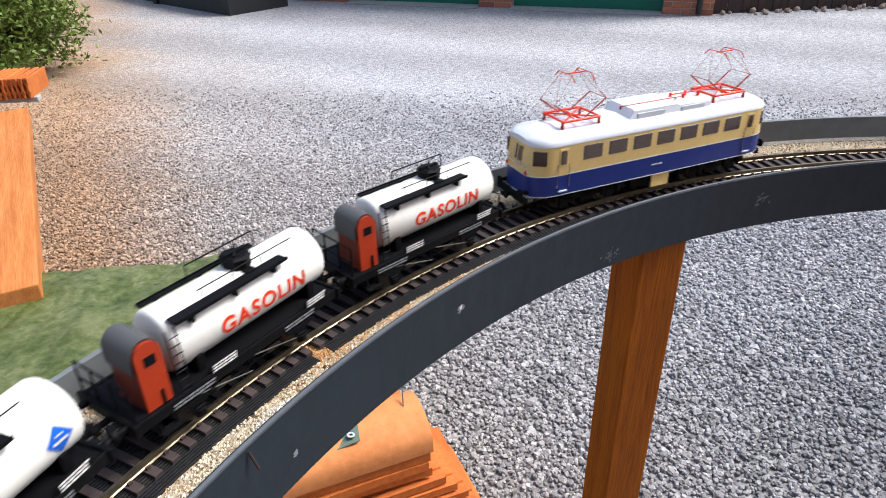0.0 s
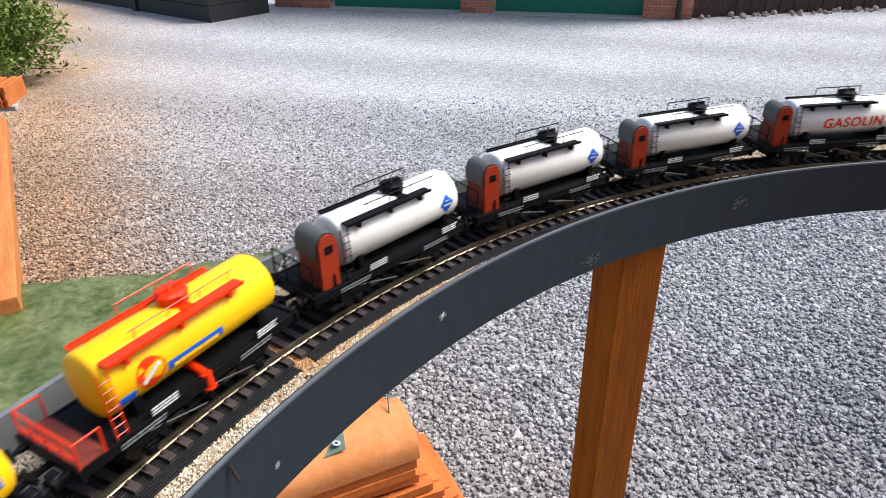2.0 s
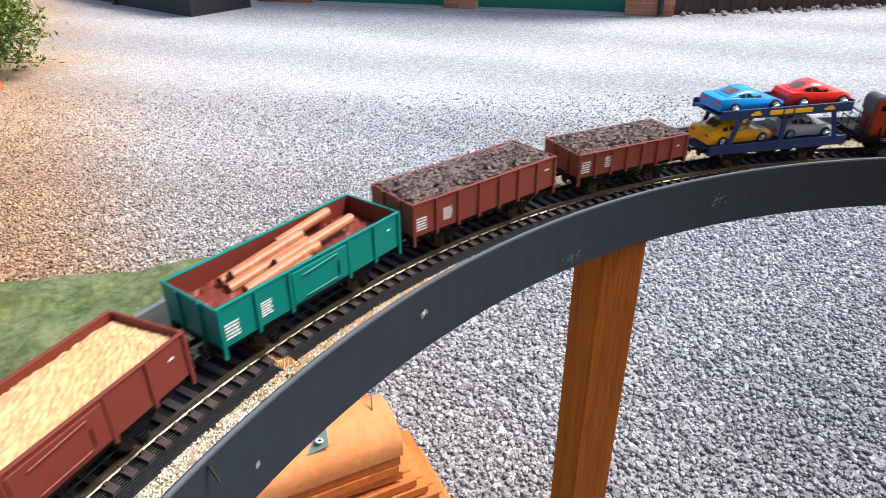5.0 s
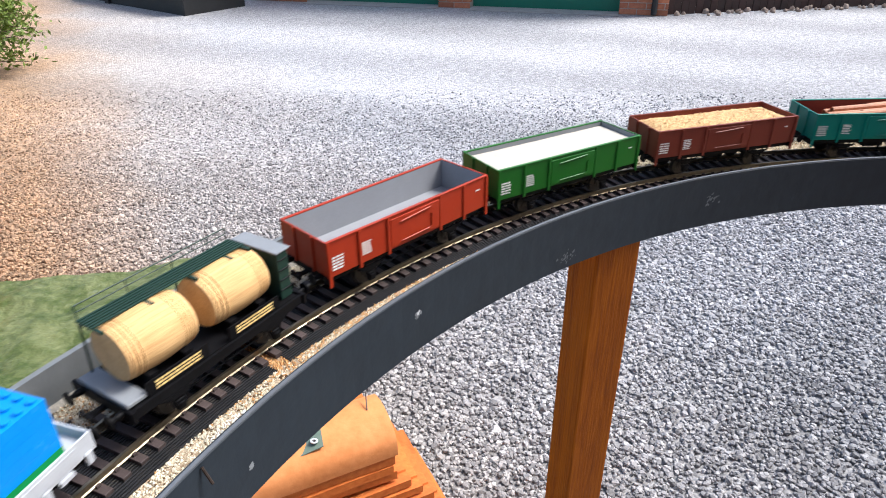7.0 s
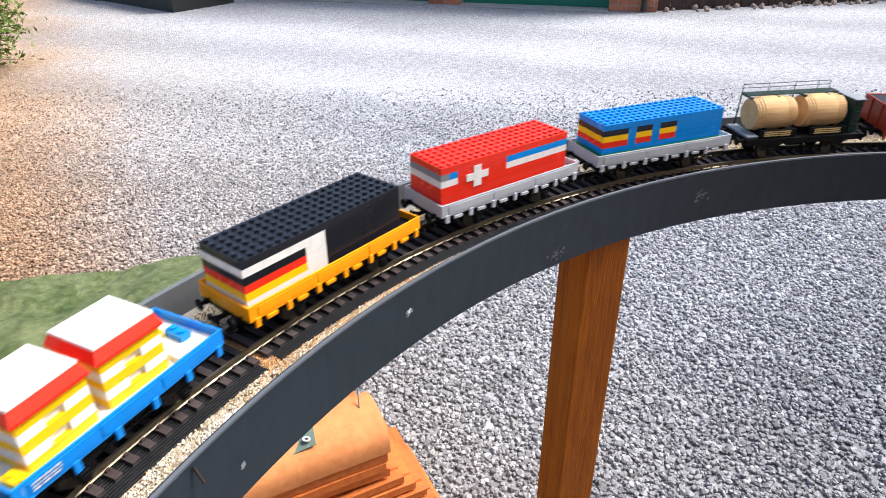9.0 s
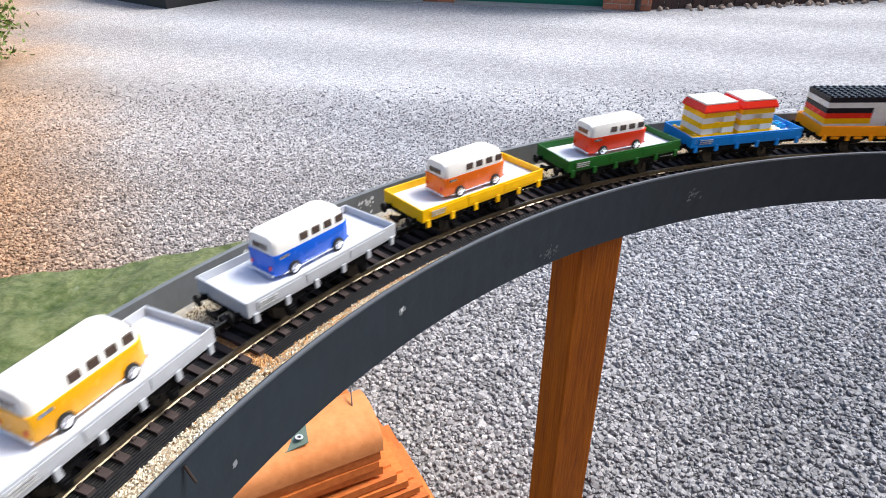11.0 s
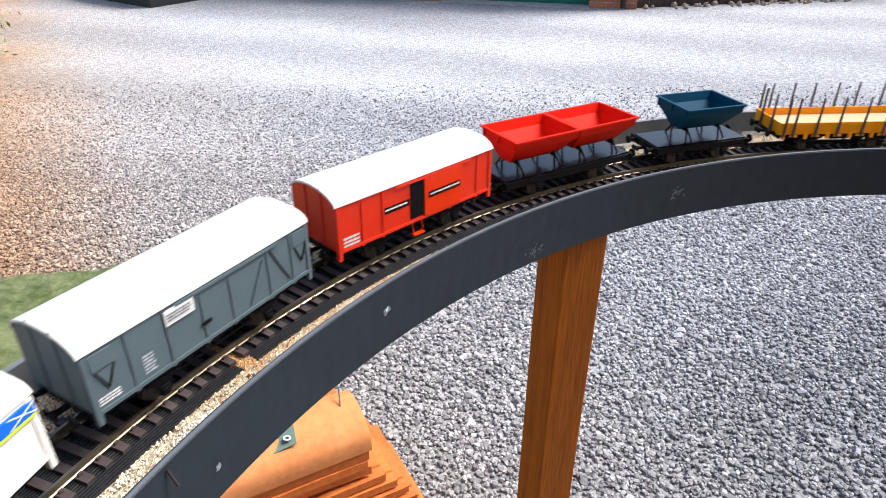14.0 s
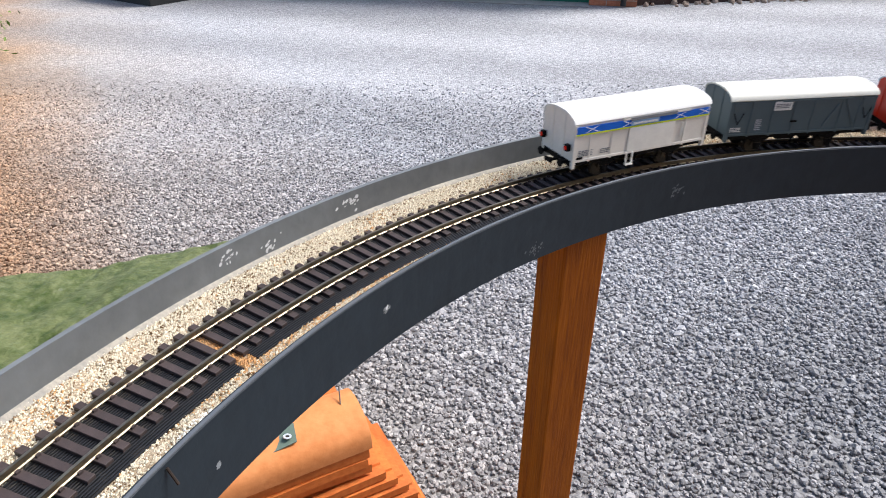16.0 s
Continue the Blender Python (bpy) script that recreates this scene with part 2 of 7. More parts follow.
def rod(bm, p, q, r, n=10, r2=None):
    """A round bar from p to q."""
    p, q = Vector(p), Vector(q)
    m = Matrix.Translation((p + q) / 2) @ (q - p).to_track_quat("Z", "Y").to_matrix().to_4x4()
    bmesh.ops.create_cone(bm, cap_ends=True, segments=n, radius1=r, radius2=r if r2 is None else r2, depth=(q - p).length, matrix=m)


def loft(bm, sections, close=True, caps=True):
    """Skin over rings of points of equal count."""
    rings = [[bm.verts.new(p) for p in s] for s in sections]
    n = len(rings[0])
    for a, b in zip(rings, rings[1:]):
        for i in range(n if close else n - 1):
            bm.faces.new((a[i], a[(i + 1) % n], b[(i + 1) % n], b[i]))
    if caps:
        bm.faces.new(rings[0][::-1])
        bm.faces.new(rings[-1])


def mesh_of(name, bm, material, smooth=False):
    bmesh.ops.recalc_face_normals(bm, faces=bm.faces)
    me = bpy.data.meshes.new(name)
    bm.to_mesh(me)
    bm.free()
    for m in (material if isinstance(material, (list, tuple)) else [material]):
        me.materials.append(m)
    if smooth:
        me.shade_smooth()
        me.set_sharp_from_angle(angle=radians(38))
    return me


def part(name, bm, material, parent=None, label="", smooth=False):
    ob = new(name, mesh_of(name, bm, material, smooth))
    ob.parent = parent
    return tagged(ob, label)


def thing(name, label, category, group="", m=None):
    ob = new(name)
    ob.empty_display_size = 0.02
    if m is not None:
        ob.matrix_world = m
    return tagged(ob, label, category, group)


def arc_s(a, b, step=0.02):
    n = max(2, int(round((b - a) / step)) + 1)
    return [a + (b - a) * i / (n - 1) for i in range(n)]


def sweep(bm, a, b, profile, step=0.02):
    """A closed profile of (off, z) swept along the track."""
    secs = []
    for s in arc_s(a, b, step):
        ring = []
        for o, z in profile:
            x, y, _ = on_track(s, o)
            ring.append((x, y, z))
        secs.append(ring)
    loft(bm, secs)


# ---- ground ----
bm = bmesh.new()
bmesh.ops.create_grid(bm, x_segments=60, y_segments=60, size=60.0)
for v in bm.verts:
    v.co.z = 0.0
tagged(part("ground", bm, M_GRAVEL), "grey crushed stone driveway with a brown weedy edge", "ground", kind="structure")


CUBOID = (np.array([(x, y, z) for x in (-1, 1) for y in (-1, 1) for z in (-1, 1)]) / 1.5, [(0, 1, 3, 2), (4, 6, 7, 5), (0, 4, 5, 1), (2, 3, 7, 6), (0, 2, 6, 4), (1, 5, 7, 3)])
# twelve corners, six square and eight three-sided faces
BLUNT = (np.array([(-1, -1, 0), (1, -1, 0), (1, 1, 0), (-1, 1, 0), (0, -1, 1), (1, 0, 1), (0, 1, 1), (-1, 0, 1), (0, -1, -1), (1, 0, -1), (0, 1, -1), (-1, 0, -1)]) * 0.8,
         [(4, 5, 6, 7), (11, 10, 9, 8), (0, 8, 1, 4), (1, 9, 2, 5), (2, 10, 3, 6), (3, 11, 0, 7), (1, 5, 4), (2, 6, 5), (3, 7, 6), (0, 4, 7), (8, 9, 1), (9, 10, 2), (10, 11, 3), (11, 8, 0)])


def stones(name, y0, y1, count, size, seed, form):
    """Loose blunt-edged chippings, one joined mesh."""
    rng = np.random.default_rng(seed)
    iv, jf = form
    n = len(iv)
    u = rng.random(count) if y0 < 2 else rng.random(count) ** 1.5 * rng.random(count) ** 0.35
    y = -0.3 + np.sqrt((y0 + 0.3) ** 2 + u * ((y1 + 0.3) ** 2 - (y0 + 0.3) ** 2))
    x = rng.uniform(-1, 1, count) * 0.92 * (y + 0.3)
    sz = size * rng.lognormal(0, 0.28, count)[:, None] * rng.uniform(0.72, 1.2, (count, 3))
    sz[:, 2] *= 0.85
    v = iv[None] * rng.uniform(0.78, 1.18, (count, n, 3)) * sz[:, None, :]
    a = rng.uniform(0, 6.283, count)
    ti = rng.normal(0, 0.55, count)
    c, s = np.cos(ti)[:, None], np.sin(ti)[:, None]
    vy, vz = v[:, :, 1] * c - v[:, :, 2] * s, v[:, :, 1] * s + v[:, :, 2] * c
    c, s = np.cos(a)[:, None], np.sin(a)[:, None]
    vx, vy = v[:, :, 0] * c - vy * s, v[:, :, 0] * s + vy * c
    z = rng.uniform(0.1, 1.2, count) * size
    co = np.stack([vx + x[:, None], vy + y[:, None], vz + z[:, None]], 2).reshape(-1, 3)
    faces = [tuple(i + n * k for i in f) for k in range(count) for f in jf]
    me = bpy.data.meshes.new(name)
    me.from_pydata(co.tolist(), [], faces)
    me.materials.append(M_STONE)
    return tagged(new(name, me), "loose grey limestone chippings on the drive", "gravel", kind="stuff")


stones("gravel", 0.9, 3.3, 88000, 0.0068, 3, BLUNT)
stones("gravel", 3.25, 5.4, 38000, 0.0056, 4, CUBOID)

# ---- trough of the railway ----
S0, S1 = -6.4, 7.3
BED_IN = R_IN + 0.005 - R
bm = bmesh.new()
sweep(bm, S0, S1, [(R_IN - R, Z_LOW), (R_IN - R, Z_LIP - 0.001), (R_IN - R + 0.0005, Z_LIP - 0.0005), (R_IN - R + 0.0045, Z_LIP - 0.0005), (R_IN - R + 0.0045, Z_LOW)])
trough = thing("railway_trough", "raised curved model railway trough of dark grey strips", "railway trough")
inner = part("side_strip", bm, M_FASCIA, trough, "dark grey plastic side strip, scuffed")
bm = bmesh.new()
sweep(bm, S0, S1, [(R_IN - R + 0.0004, Z_LIP - 0.0004), (R_IN - R + 0.0004, Z_LIP + 0.0004), (R_IN - R + 0.0028, Z_LIP + 0.0004), (R_IN - R + 0.0028, Z_LIP - 0.0004)])
part("strip_edge", bm, M_LIP, inner, "pale sawn edge")
bm = bmesh.new()
RO = R_OUT - R
sweep(bm, S0, S1, [(RO, Z_LOW), (RO, Z_LIP), (RO + 0.0045, Z_LIP), (RO + 0.0045, Z_LOW)])
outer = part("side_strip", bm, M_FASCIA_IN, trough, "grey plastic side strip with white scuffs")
bm = bmesh.new()
sweep(bm, S0, S1, [(R_IN - R + 0.0047, Z_BED - 0.016), (R_IN - R + 0.0047, Z_BED - 0.003), (RO - 0.0002, Z_BED - 0.003), (RO - 0.0002, Z_BED - 0.016)])
part("deck", bm, M_BOARD, trough)
# ballast: a lumpy skin over the deck, heaped against the outer strip
bm = bmesh.new()
NB = 26
rings = []
for i, s in enumerate(arc_s(-0.2, 1.75, 0.008)):
    ring = []
    for k in range(NB + 1):
        o = R_IN - R + 0.0049 + (RO - 0.0004 - (R_IN - R + 0.0049)) * k / NB
        x, y, _ = on_track(s, o)
        lump = 0.0012 * noise.noise((x * 55, y * 55, 0.0)) + 0.0006 * noise.noise((x * 260, y * 260, 3.0))
        heap = 0.0065 * max(0.0, (o - 0.034) / 0.024) ** 1.2 + 0.004 * max(0.0, (-0.06 - o) / 0.02) ** 1.5
        ring.append((x, y, Z_BED - 0.0008 + lump + heap))
    rings.append(ring)
loft(bm, rings, close=False, caps=False)
part("ballast", bm, M_BED, trough, "pale sand and cork granules", smooth=True)


def granules():
    """Crumbs of sand and cork on the ballast, rust-stained beside the underlay, whitened where paint was spilt."""
    rng = np.random.default_rng(11)
    n = 62000
    s = np.where(rng.random(n) < 0.86, rng.uniform(0.18, 1.0, n), rng.uniform(1.0, 1.6, n))
    lo, hi = R_IN - R + 0.0055, RO - 0.0008
    inside = rng.random(n) < 0.37
    off = np.where(inside, rng.uniform(lo, -0.0375, n), rng.uniform(0.0172, hi, n))
    gap = rng.random(n) < 0.012
    s, off = np.where(gap, rng.uniform(0.449, 0.463, n), s), np.where(gap, rng.uniform(-0.038, 0.018, n), off)
    a = math.pi - s / R
    px, py = CX + (R + off) * np.cos(a), CY + (R + off) * np.sin(a)
    heap = 0.0065 * np.maximum(0.0, (off - 0.034) / 0.024) ** 1.2 + 0.004 * np.maximum(0.0, (-0.06 - off) / 0.02) ** 1.5
    pz = Z_BED - 0.0006 + heap + rng.uniform(-0.0004, 0.0009, n)
    octa = np.array([(1, 0, 0), (-1, 0, 0), (0, 1, 0), (0, -1, 0), (0, 0, 1), (0, 0, -1)])
    tri = np.array([(0, 2, 4), (2, 1, 4), (1, 3, 4), (3, 0, 4), (2, 0, 5), (1, 2, 5), (3, 1, 5), (0, 3, 5)])
    r = 0.00072 * rng.lognormal(0, 0.3, n)[:, None, None]
    v = octa[None] * r * rng.uniform(0.75, 1.3, (n, 6, 3)) + rng.normal(0, 0.00016, (n, 6, 3))
    v += np.stack([px, py, pz], 1)[:, None, :]
    me = bpy.data.meshes.new("ballast_grit")
    me.from_pydata(v.reshape(-1, 3).tolist(), [], (tri[None] + 6 * np.arange(n)[:, None, None]).reshape(-1, 3).tolist())
    wob = np.array([noise.noise((x * 22, y * 22, 4.0)) for x, y in zip(px, py)])
    rust = np.where(off < 0, np.clip((off + 0.062) / 0.024, 0, 1) * np.clip((s - 0.36) / 0.1, 0, 1), np.clip((0.026 - off) / 0.012, 0, 1) * 0.35) * 0.55 + 0.35 * wob
    spilt = ((s - 0.385) / 0.035) ** 2 + ((off + 0.060) / 0.016) ** 2 < 1.0 + 1.6 * wob
    pick = rng.random(n)
    kind = np.where(pick < rust, 2, np.where(rng.random(n) < 0.10, 1, 0))
    kind = np.where(gap, 2, kind)
    kind = np.where(spilt & (rng.random(n) < 0.8), 3, kind)
    for m in (M_CRUMB, M_CORK, M_RUST, M_WHITE):
        me.materials.append(m)
    me.polygons.foreach_set("material_index", np.repeat(kind, 8).astype(np.int32))
    ob = tagged(new("ballast_grit", me), "pale sand and cork crumbs, rust-stained beside the track", kind="stuff")
    ob.parent = trough


granules()
bm = bmesh.new()
sweep(bm, -0.2, 1.75, [(RO - 0.0042, Z_BED + 0.0052), (RO - 0.0020, Z_BED + 0.0076), (RO - 0.0002, Z_BED + 0.0084), (RO - 0.0002, Z_BED + 0.004)])
part("sealant", bm, M_SEAL, trough, "pale smeared sealant along the strip", smooth=True)
for a, b in ((-6.4, -0.2), (1.75, 7.3)):
    bm = bmesh.new()
    sweep(bm, a, b, [(R_IN - R + 0.005, Z_BED - 0.0025), (R_IN - R + 0.005, Z_BED - 0.001), (RO - 0.0006, Z_BED - 0.001), (RO - 0.0006, Z_BED - 0.0025)], 0.1)
    part("ballast", bm, M_BED, trough)


def scuffs(s, off, z, n, spread, seed, parent, inward, m=None):
    """Small flakes of white on a strip."""
    rng = random.Random(seed)
    bm = bmesh.new()
    for _ in range(n):
        ss, zz = s + rng.gauss(0, spread), z + rng.gauss(0, spread * 0.6)
        w, hh = rng.uniform(0.0006, 0.0022), rng.uniform(0.0004, 0.0018)
        pts = []
        for k in range(6):
            a = k * math.pi / 3 + rng.uniform(-0.3, 0.3)
            x, y, _ = on_track(ss + w * math.cos(a), off - 0.0003 * inward)
            pts.append((x, y, zz + hh * math.sin(a) + 0.4 * w * math.cos(a)))
        bm.faces.new([bm.verts.new(p) for p in pts])
    part("scuff", bm, m or M_SCUFF, parent, "pale scraped patch")


scuffs(0.558, R_IN - R, RAIL + 0.0015, 16, 0.0026, 1, inner, 1, M_RUB)
scuffs(0.560, R_IN - R - 0.0001, RAIL + 0.0030, 3, 0.0012, 8, inner, 1)
scuffs(0.766, R_IN - R, RAIL - 0.019, 26, 0.006, 2, inner, 1, M_SMUDGE)
scuffs(0.977, R_IN - R, RAIL + 0.001, 22, 0.006, 3, inner, 1, M_SMUDGE)
scuffs(0.372, R_IN - R, RAIL - 0.010, 7, 0.0024, 4, inner, 1, M_RUB)
scuffs(0.520, RO, RAIL + 0.0155, 14, 0.005, 5, outer, 1)
scuffs(0.563, RO, RAIL + 0.007, 14, 0.004, 6, outer, 1)
scuffs(0.650, RO, RAIL + 0.016, 22, 0.007, 7, outer, 1)

# ---- track ----
track = tagged(thing("railway_track", "curved narrow model track with brass rails and brown sleepers", "railway track"), "")
for off in (-0.0168, 0.0168):
    bm = bmesh.new()
    w, z = 0.0021, RAIL
    sweep(bm, S0, S1, [(off - 0.0019, z - 0.0050), (off - 0.0019, z - 0.0045), (off - 0.0009, z - 0.0040), (off - 0.0009, z - 0.0016), (off - w / 2, z - 0.0013), (off - w / 2, z), (off + w / 2, z), (off + w / 2, z - 0.0013), (off + 0.0009, z - 0.0016), (off + 0.0009, z - 0.0040), (off + 0.0019, z - 0.0045), (off + 0.0019, z - 0.0050)], 0.012)
    part("rail", bm, M_RAIL, track, "bright brass rail")


def sleeper_mesh():
    bm = bmesh.new()
    box(bm, -0.0030, 0.0030, -0.0282, 0.0305, -0.0086, -0.0048, 0.0004)
    for o in (-0.0168, 0.0168):
        for sgn in (-1, 1):
            y = o + sgn * 0.0034
            box(bm, -0.0014, 0.0014, y - 0.0009, y + 0.0009, -0.0052, -0.0030)
    return mesh_of("sleeper", bm, M_SLEEPER)


SLEEPER = sleeper_mesh()
PITCH = 0.01334


def place(ob, s, off=0.0, z=RAIL):
    x, y, h = on_track(s, off)
    ob.matrix_world = Matrix.Translation((x, y, z)) @ Matrix.Rotation(h, 4, "Z")


k0 = int(-0.2 / PITCH)
for k in range(k0, int(1.6 / PITCH)):
    ob = new("sleeper", SLEEPER)
    ob.parent = track
    place(ob, 0.3147 + (k - 22) * PITCH)
bm = bmesh.new()
for a, b in ((-6.3, -0.2), (1.6, 7.2)):
    for k in range(int((b - a) / PITCH)):
        x, y, h = on_track(a + k * PITCH)
        vs = box(bm, -0.0029, 0.0029, -0.026, 0.026, -0.0086, -0.005)
        bmesh.ops.transform(bm, verts=vs, matrix=Matrix.Translation((x, y, RAIL)) @ Matrix.Rotation(h, 4, "Z"))
tagged(part("sleepers", bm, M_SLEEPER, track), kind="stuff")


def ribbed_mat(a, b):
    """Black rubber underlay with ribs along the track."""
    bm = bmesh.new()
    prof, o = [], -0.038
    prof.append((o, Z_BED - 0.001))
    while o < 0.0165:
        prof += [(o, RAIL - 0.0074), (o + 0.0011, RAIL - 0.0074), (o + 0.0013, RAIL - 0.0088), (o + 0.0022, RAIL - 0.0088)]
        o += 0.0022
    prof.append((o, Z_BED - 0.001))
    sweep(bm, a, b, prof, 0.015)
    part("underlay_mat", bm, M_MAT, track, "black ribbed rubber underlay")


ribbed_mat(-0.15, 0.449)
ribbed_mat(0.463, 1.6)
bm = bmesh.new()
rod(bm, (0, 0, -0.0086), (0, 0, -0.0066), 0.0018, 10)
SCREW = mesh_of("screw", bm, M_NAIL)
for i in range(17):
    ob = new("screw", SCREW)
    ob.parent = track
    place(ob, 0.308 + i * PITCH * 4 + PITCH * 0.5 - 0.002, random.uniform(-0.006, 0.008), RAIL + 0.0003)


def nail(s, off, z, lean):
    x, y, h = on_track(s, off)
    bm = bmesh.new()
    rod(bm, (x, y, z), (x + lean[0], y + lean[1], z + lean[2]), 0.0009, 8)
    return tagged(part("nail", bm, M_NAIL), "bent dark nail in the side strip", "nail")


nail(0.3337, R_IN - R - 0.0008, RAIL + 0.0225, (0.005, -0.002, -0.010))
# ---- timber post under the trough ----
def post():
    bm = bmesh.new()
    box(bm, -0.0262, 0.0262, -0.0262, 0.0262, 0.0, Z_BED - 0.016, 0.0025)
    return tagged(part("trestle_post", bm, M_POST), "square orange-stained timber post under the trough", "post")


p = post()
p.matrix_world = pose(0.1402, 0.6252, 0, 0, 0, 23)


# ---- pile of roof tiles and tarpaulin under the curve ----
AX = math.atan2(0.462, 0.887)


def dome_tile(length, r, rise, t=0.013):
    bm = bmesh.new()
    n = 14
    arc = [(-r * math.cos(math.pi * i / n), rise * math.sin(math.pi * i / n) ** 0.8 if 0 < i < n else 0.0) for i in range(n + 1)]
    up = [(y, z + t) for y, z in arc]
    ring = up + list(reversed(arc))
    rows = []
    for k in range(6):
        x = -length * k / 5
        rows.append([(x, y * (1 + 0.02 * k), z + 0.0015 * noise.noise((x * 9, y * 30, k))) for y, z in ring])
    loft(bm, rows)
    return part("roof_tile", bm, M_TILE_TOP, None, "", True)


def slab_tile(length, width, t):
    """Flat interlocking tile: body, raised side lips and a grooved edge."""
    bm = bmesh.new()
    prof = [(0, 0), (0, t), (0.012, t), (0.014, t - 0.004), (0.026, t - 0.004), (0.028, t), (width * 0.55, t + 0.004), (width - 0.02, t), (width, t), (width, 0)]
    loft(bm, [[(-length * k / 4, y, z + 0.001 * math.sin(k * 2.1)) for y, z in prof] for k in range(5)])
    ob = part("roof_tile", bm, M_TILE, None, "", False)
    return ob


def lay(ob, x, y, z, turn=0.0, tilt=0.0, label=""):
    ob.matrix_world = pose(x, y, z, math.degrees(tilt), 0, math.degrees(AX) + turn)
    return tagged(ob, label or "terracotta roof tile in a stacked pile", "roof tile", "stacked roof tiles")


t0 = dome_tile(0.36, 0.068, 0.05)
lay(t0, -0.1585, 0.920, 0.588, 0, 0, "curved terracotta roof tile on top of the pile")
FAN = [(-0.133, 0.858, 0.566, 0.021), (-0.136, 0.855, 0.546, 0.018), (-0.131, 0.862, 0.524, 0.02), (-0.106, 0.868, 0.499, 0.017), (-0.085, 0.873, 0.478, 0.017), (-0.064, 0.877, 0.457, 0.016), (-0.047, 0.874, 0.437, 0.016), (-0.032, 0.868, 0.417, 0.016), (-0.018, 0.862, 0.397, 0.016), (-0.005, 0.858, 0.377, 0.016)]
for i, (x, y, z, t) in enumerate(FAN):
    lay(slab_tile(0.38, 0.21, t), x, y, z, (0.0, 1.2, -1.0, 2.0, 0.5, 1.5, -0.5, 1.0, 0.0, 1.0)[i])
bm = bmesh.new()
rows = [(-0.42, 0.0, 0.0), (0.0, 0.0, 0.0), (0.0, 0.22, 0.0), (-0.42, 0.22, 0.0)]
loft(bm, [[(x * f, y, z) for x, y, _ in rows] for z, f in ((0.0, 1.0), (0.374, 1.0))])
ob = tagged(part("tile_pallet", bm, M_TILE), "terracotta tiles packed under the pile", "tile stack")
ob.matrix_world = pose(-0.02, 0.862, 0.0, 0, 0, math.degrees(AX))
# nail and eyelet of the tarpaulin on the top tile
bm = bmesh.new()
rod(bm, (-0.187, 0.905, 0.652), (-0.193, 0.935, 0.668), 0.0014, 6)
tagged(part("nail", bm, M_NAIL), "thin dark nail lying on the top tile", "nail")


def tarpaulin():
    """A creased sheet over the pile, its far edge hanging down, one eyelet corner on the tile."""
    def far_y(x):
        return 1.44 + 0.30 * (x + 0.9) + 0.012 * math.sin(x * 9.0)

    bm = bmesh.new()
    nx, ny = 90, 70
    grid = []
    for i in range(nx + 1):
        u = i / nx
        row = []
        for j in range(ny + 1):
            v = j / ny
            x = -1.75 + 1.28 * u + 0.22 * u * (1 - v) * 0.9
            y0 = 0.50 + 0.32 * max(0.0, u - 0.4) / 0.6
            yf = far_y(-1.75 + 1.5 * u)
            y = y0 + (yf - y0) * min(1.0, v / 0.9)
            z = 0.605 + 0.016 * noise.noise((x * 5, y * 5, 0)) + 0.009 * noise.noise((x * 17, y * 11, 2)) + 0.009 * abs(noise.noise((x * 9 + y * 26, y * 5, 5))) + 0.006 * abs(noise.noise((x * 30 - y * 12, y * 9, 8)))
            if v > 0.9:
                d = (v - 0.9) / 0.1
                z -= 0.42 * d
                y += 0.05 * d + 0.012 * math.sin(x * 26) * d
            row.append((x, y, z))
        grid.append(row)
    loft(bm, grid, close=False, caps=False)
    ob = tagged(part("tarpaulin", bm, M_TARP, None, "", True), "creased green tarpaulin spread over the tile pile", "tarpaulin")
    bm = bmesh.new()
    pts = [(-0.250, 0.817, 0.6475), (-0.262, 0.853, 0.655), (-0.36, 0.86, 0.640), (-0.52, 0.82, 0.62), (-0.50, 0.72, 0.61), (-0.36, 0.765, 0.624)]
    loft(bm, [pts, [(x, y, z + 0.0015) for x, y, z in pts]])
    part("corner_flap", bm, mat("grey green tarpaulin underside", (0.13, 0.18, 0.14), 0.5, scale=20), ob, "grey-green reinforced corner")
    bm = bmesh.new()
    n = 18
    for r0, r1, z in ((0.0034, 0.0072, 0.0),):
        loft(bm, [[(r * math.cos(6.28319 * i / n), r * math.sin(6.28319 * i / n), zz) for i in range(n)] for r, zz in ((r0, 0.0), (r0, 0.0014), (r1, 0.0014), (r1, 0.0))], caps=False)
    ey = part("eyelet", bm, P_EYE, ob, "pale metal eyelet")
    ey.matrix_world = pose(-0.2675, 0.824, 0.6525, -8, 6, 0)
    # solid dark disc drawn for the shaded hole
    bm = bmesh.new()
    rod(bm, (0, 0, -0.001), (0, 0, 0.0006), 0.0034, 12)
    hole = part("eyelet_hole", bm, M_NAIL, ey)


P_EYE = mat("dull zinc", (0.75, 0.76, 0.76), 0.4, metal=0.6)
tarpaulin()


# ---- long timber beside the tarpaulin, with a row of tiles at its end ----
def timber_stack():
    p = thing("timber_stack", "orange sawn planks lying on bearers beside the tarpaulin", "timber stack")
    d = math.atan2(1.38, -0.98)
    for j in range(4):
        bm = bmesh.new()
        box(bm, -0.0, 1.72 - 0.02 * (j % 3), 0.145 * j, 0.145 * j + 0.142, 0.59, 0.65, 0.004)
        part("plank", bm, M_PLANK2, p)
    for x in (0.35, 1.4):
        bm = bmesh.new()
        box(bm, x, x + 0.1, 0.12, 0.56, 0.0, 0.59, 0.004)
        part("bearer", bm, M_PLANK2, p)
    p.matrix_world = Matrix.Translation((-1.145, 1.262, 0)) @ Matrix.Rotation(d, 4, "Z")


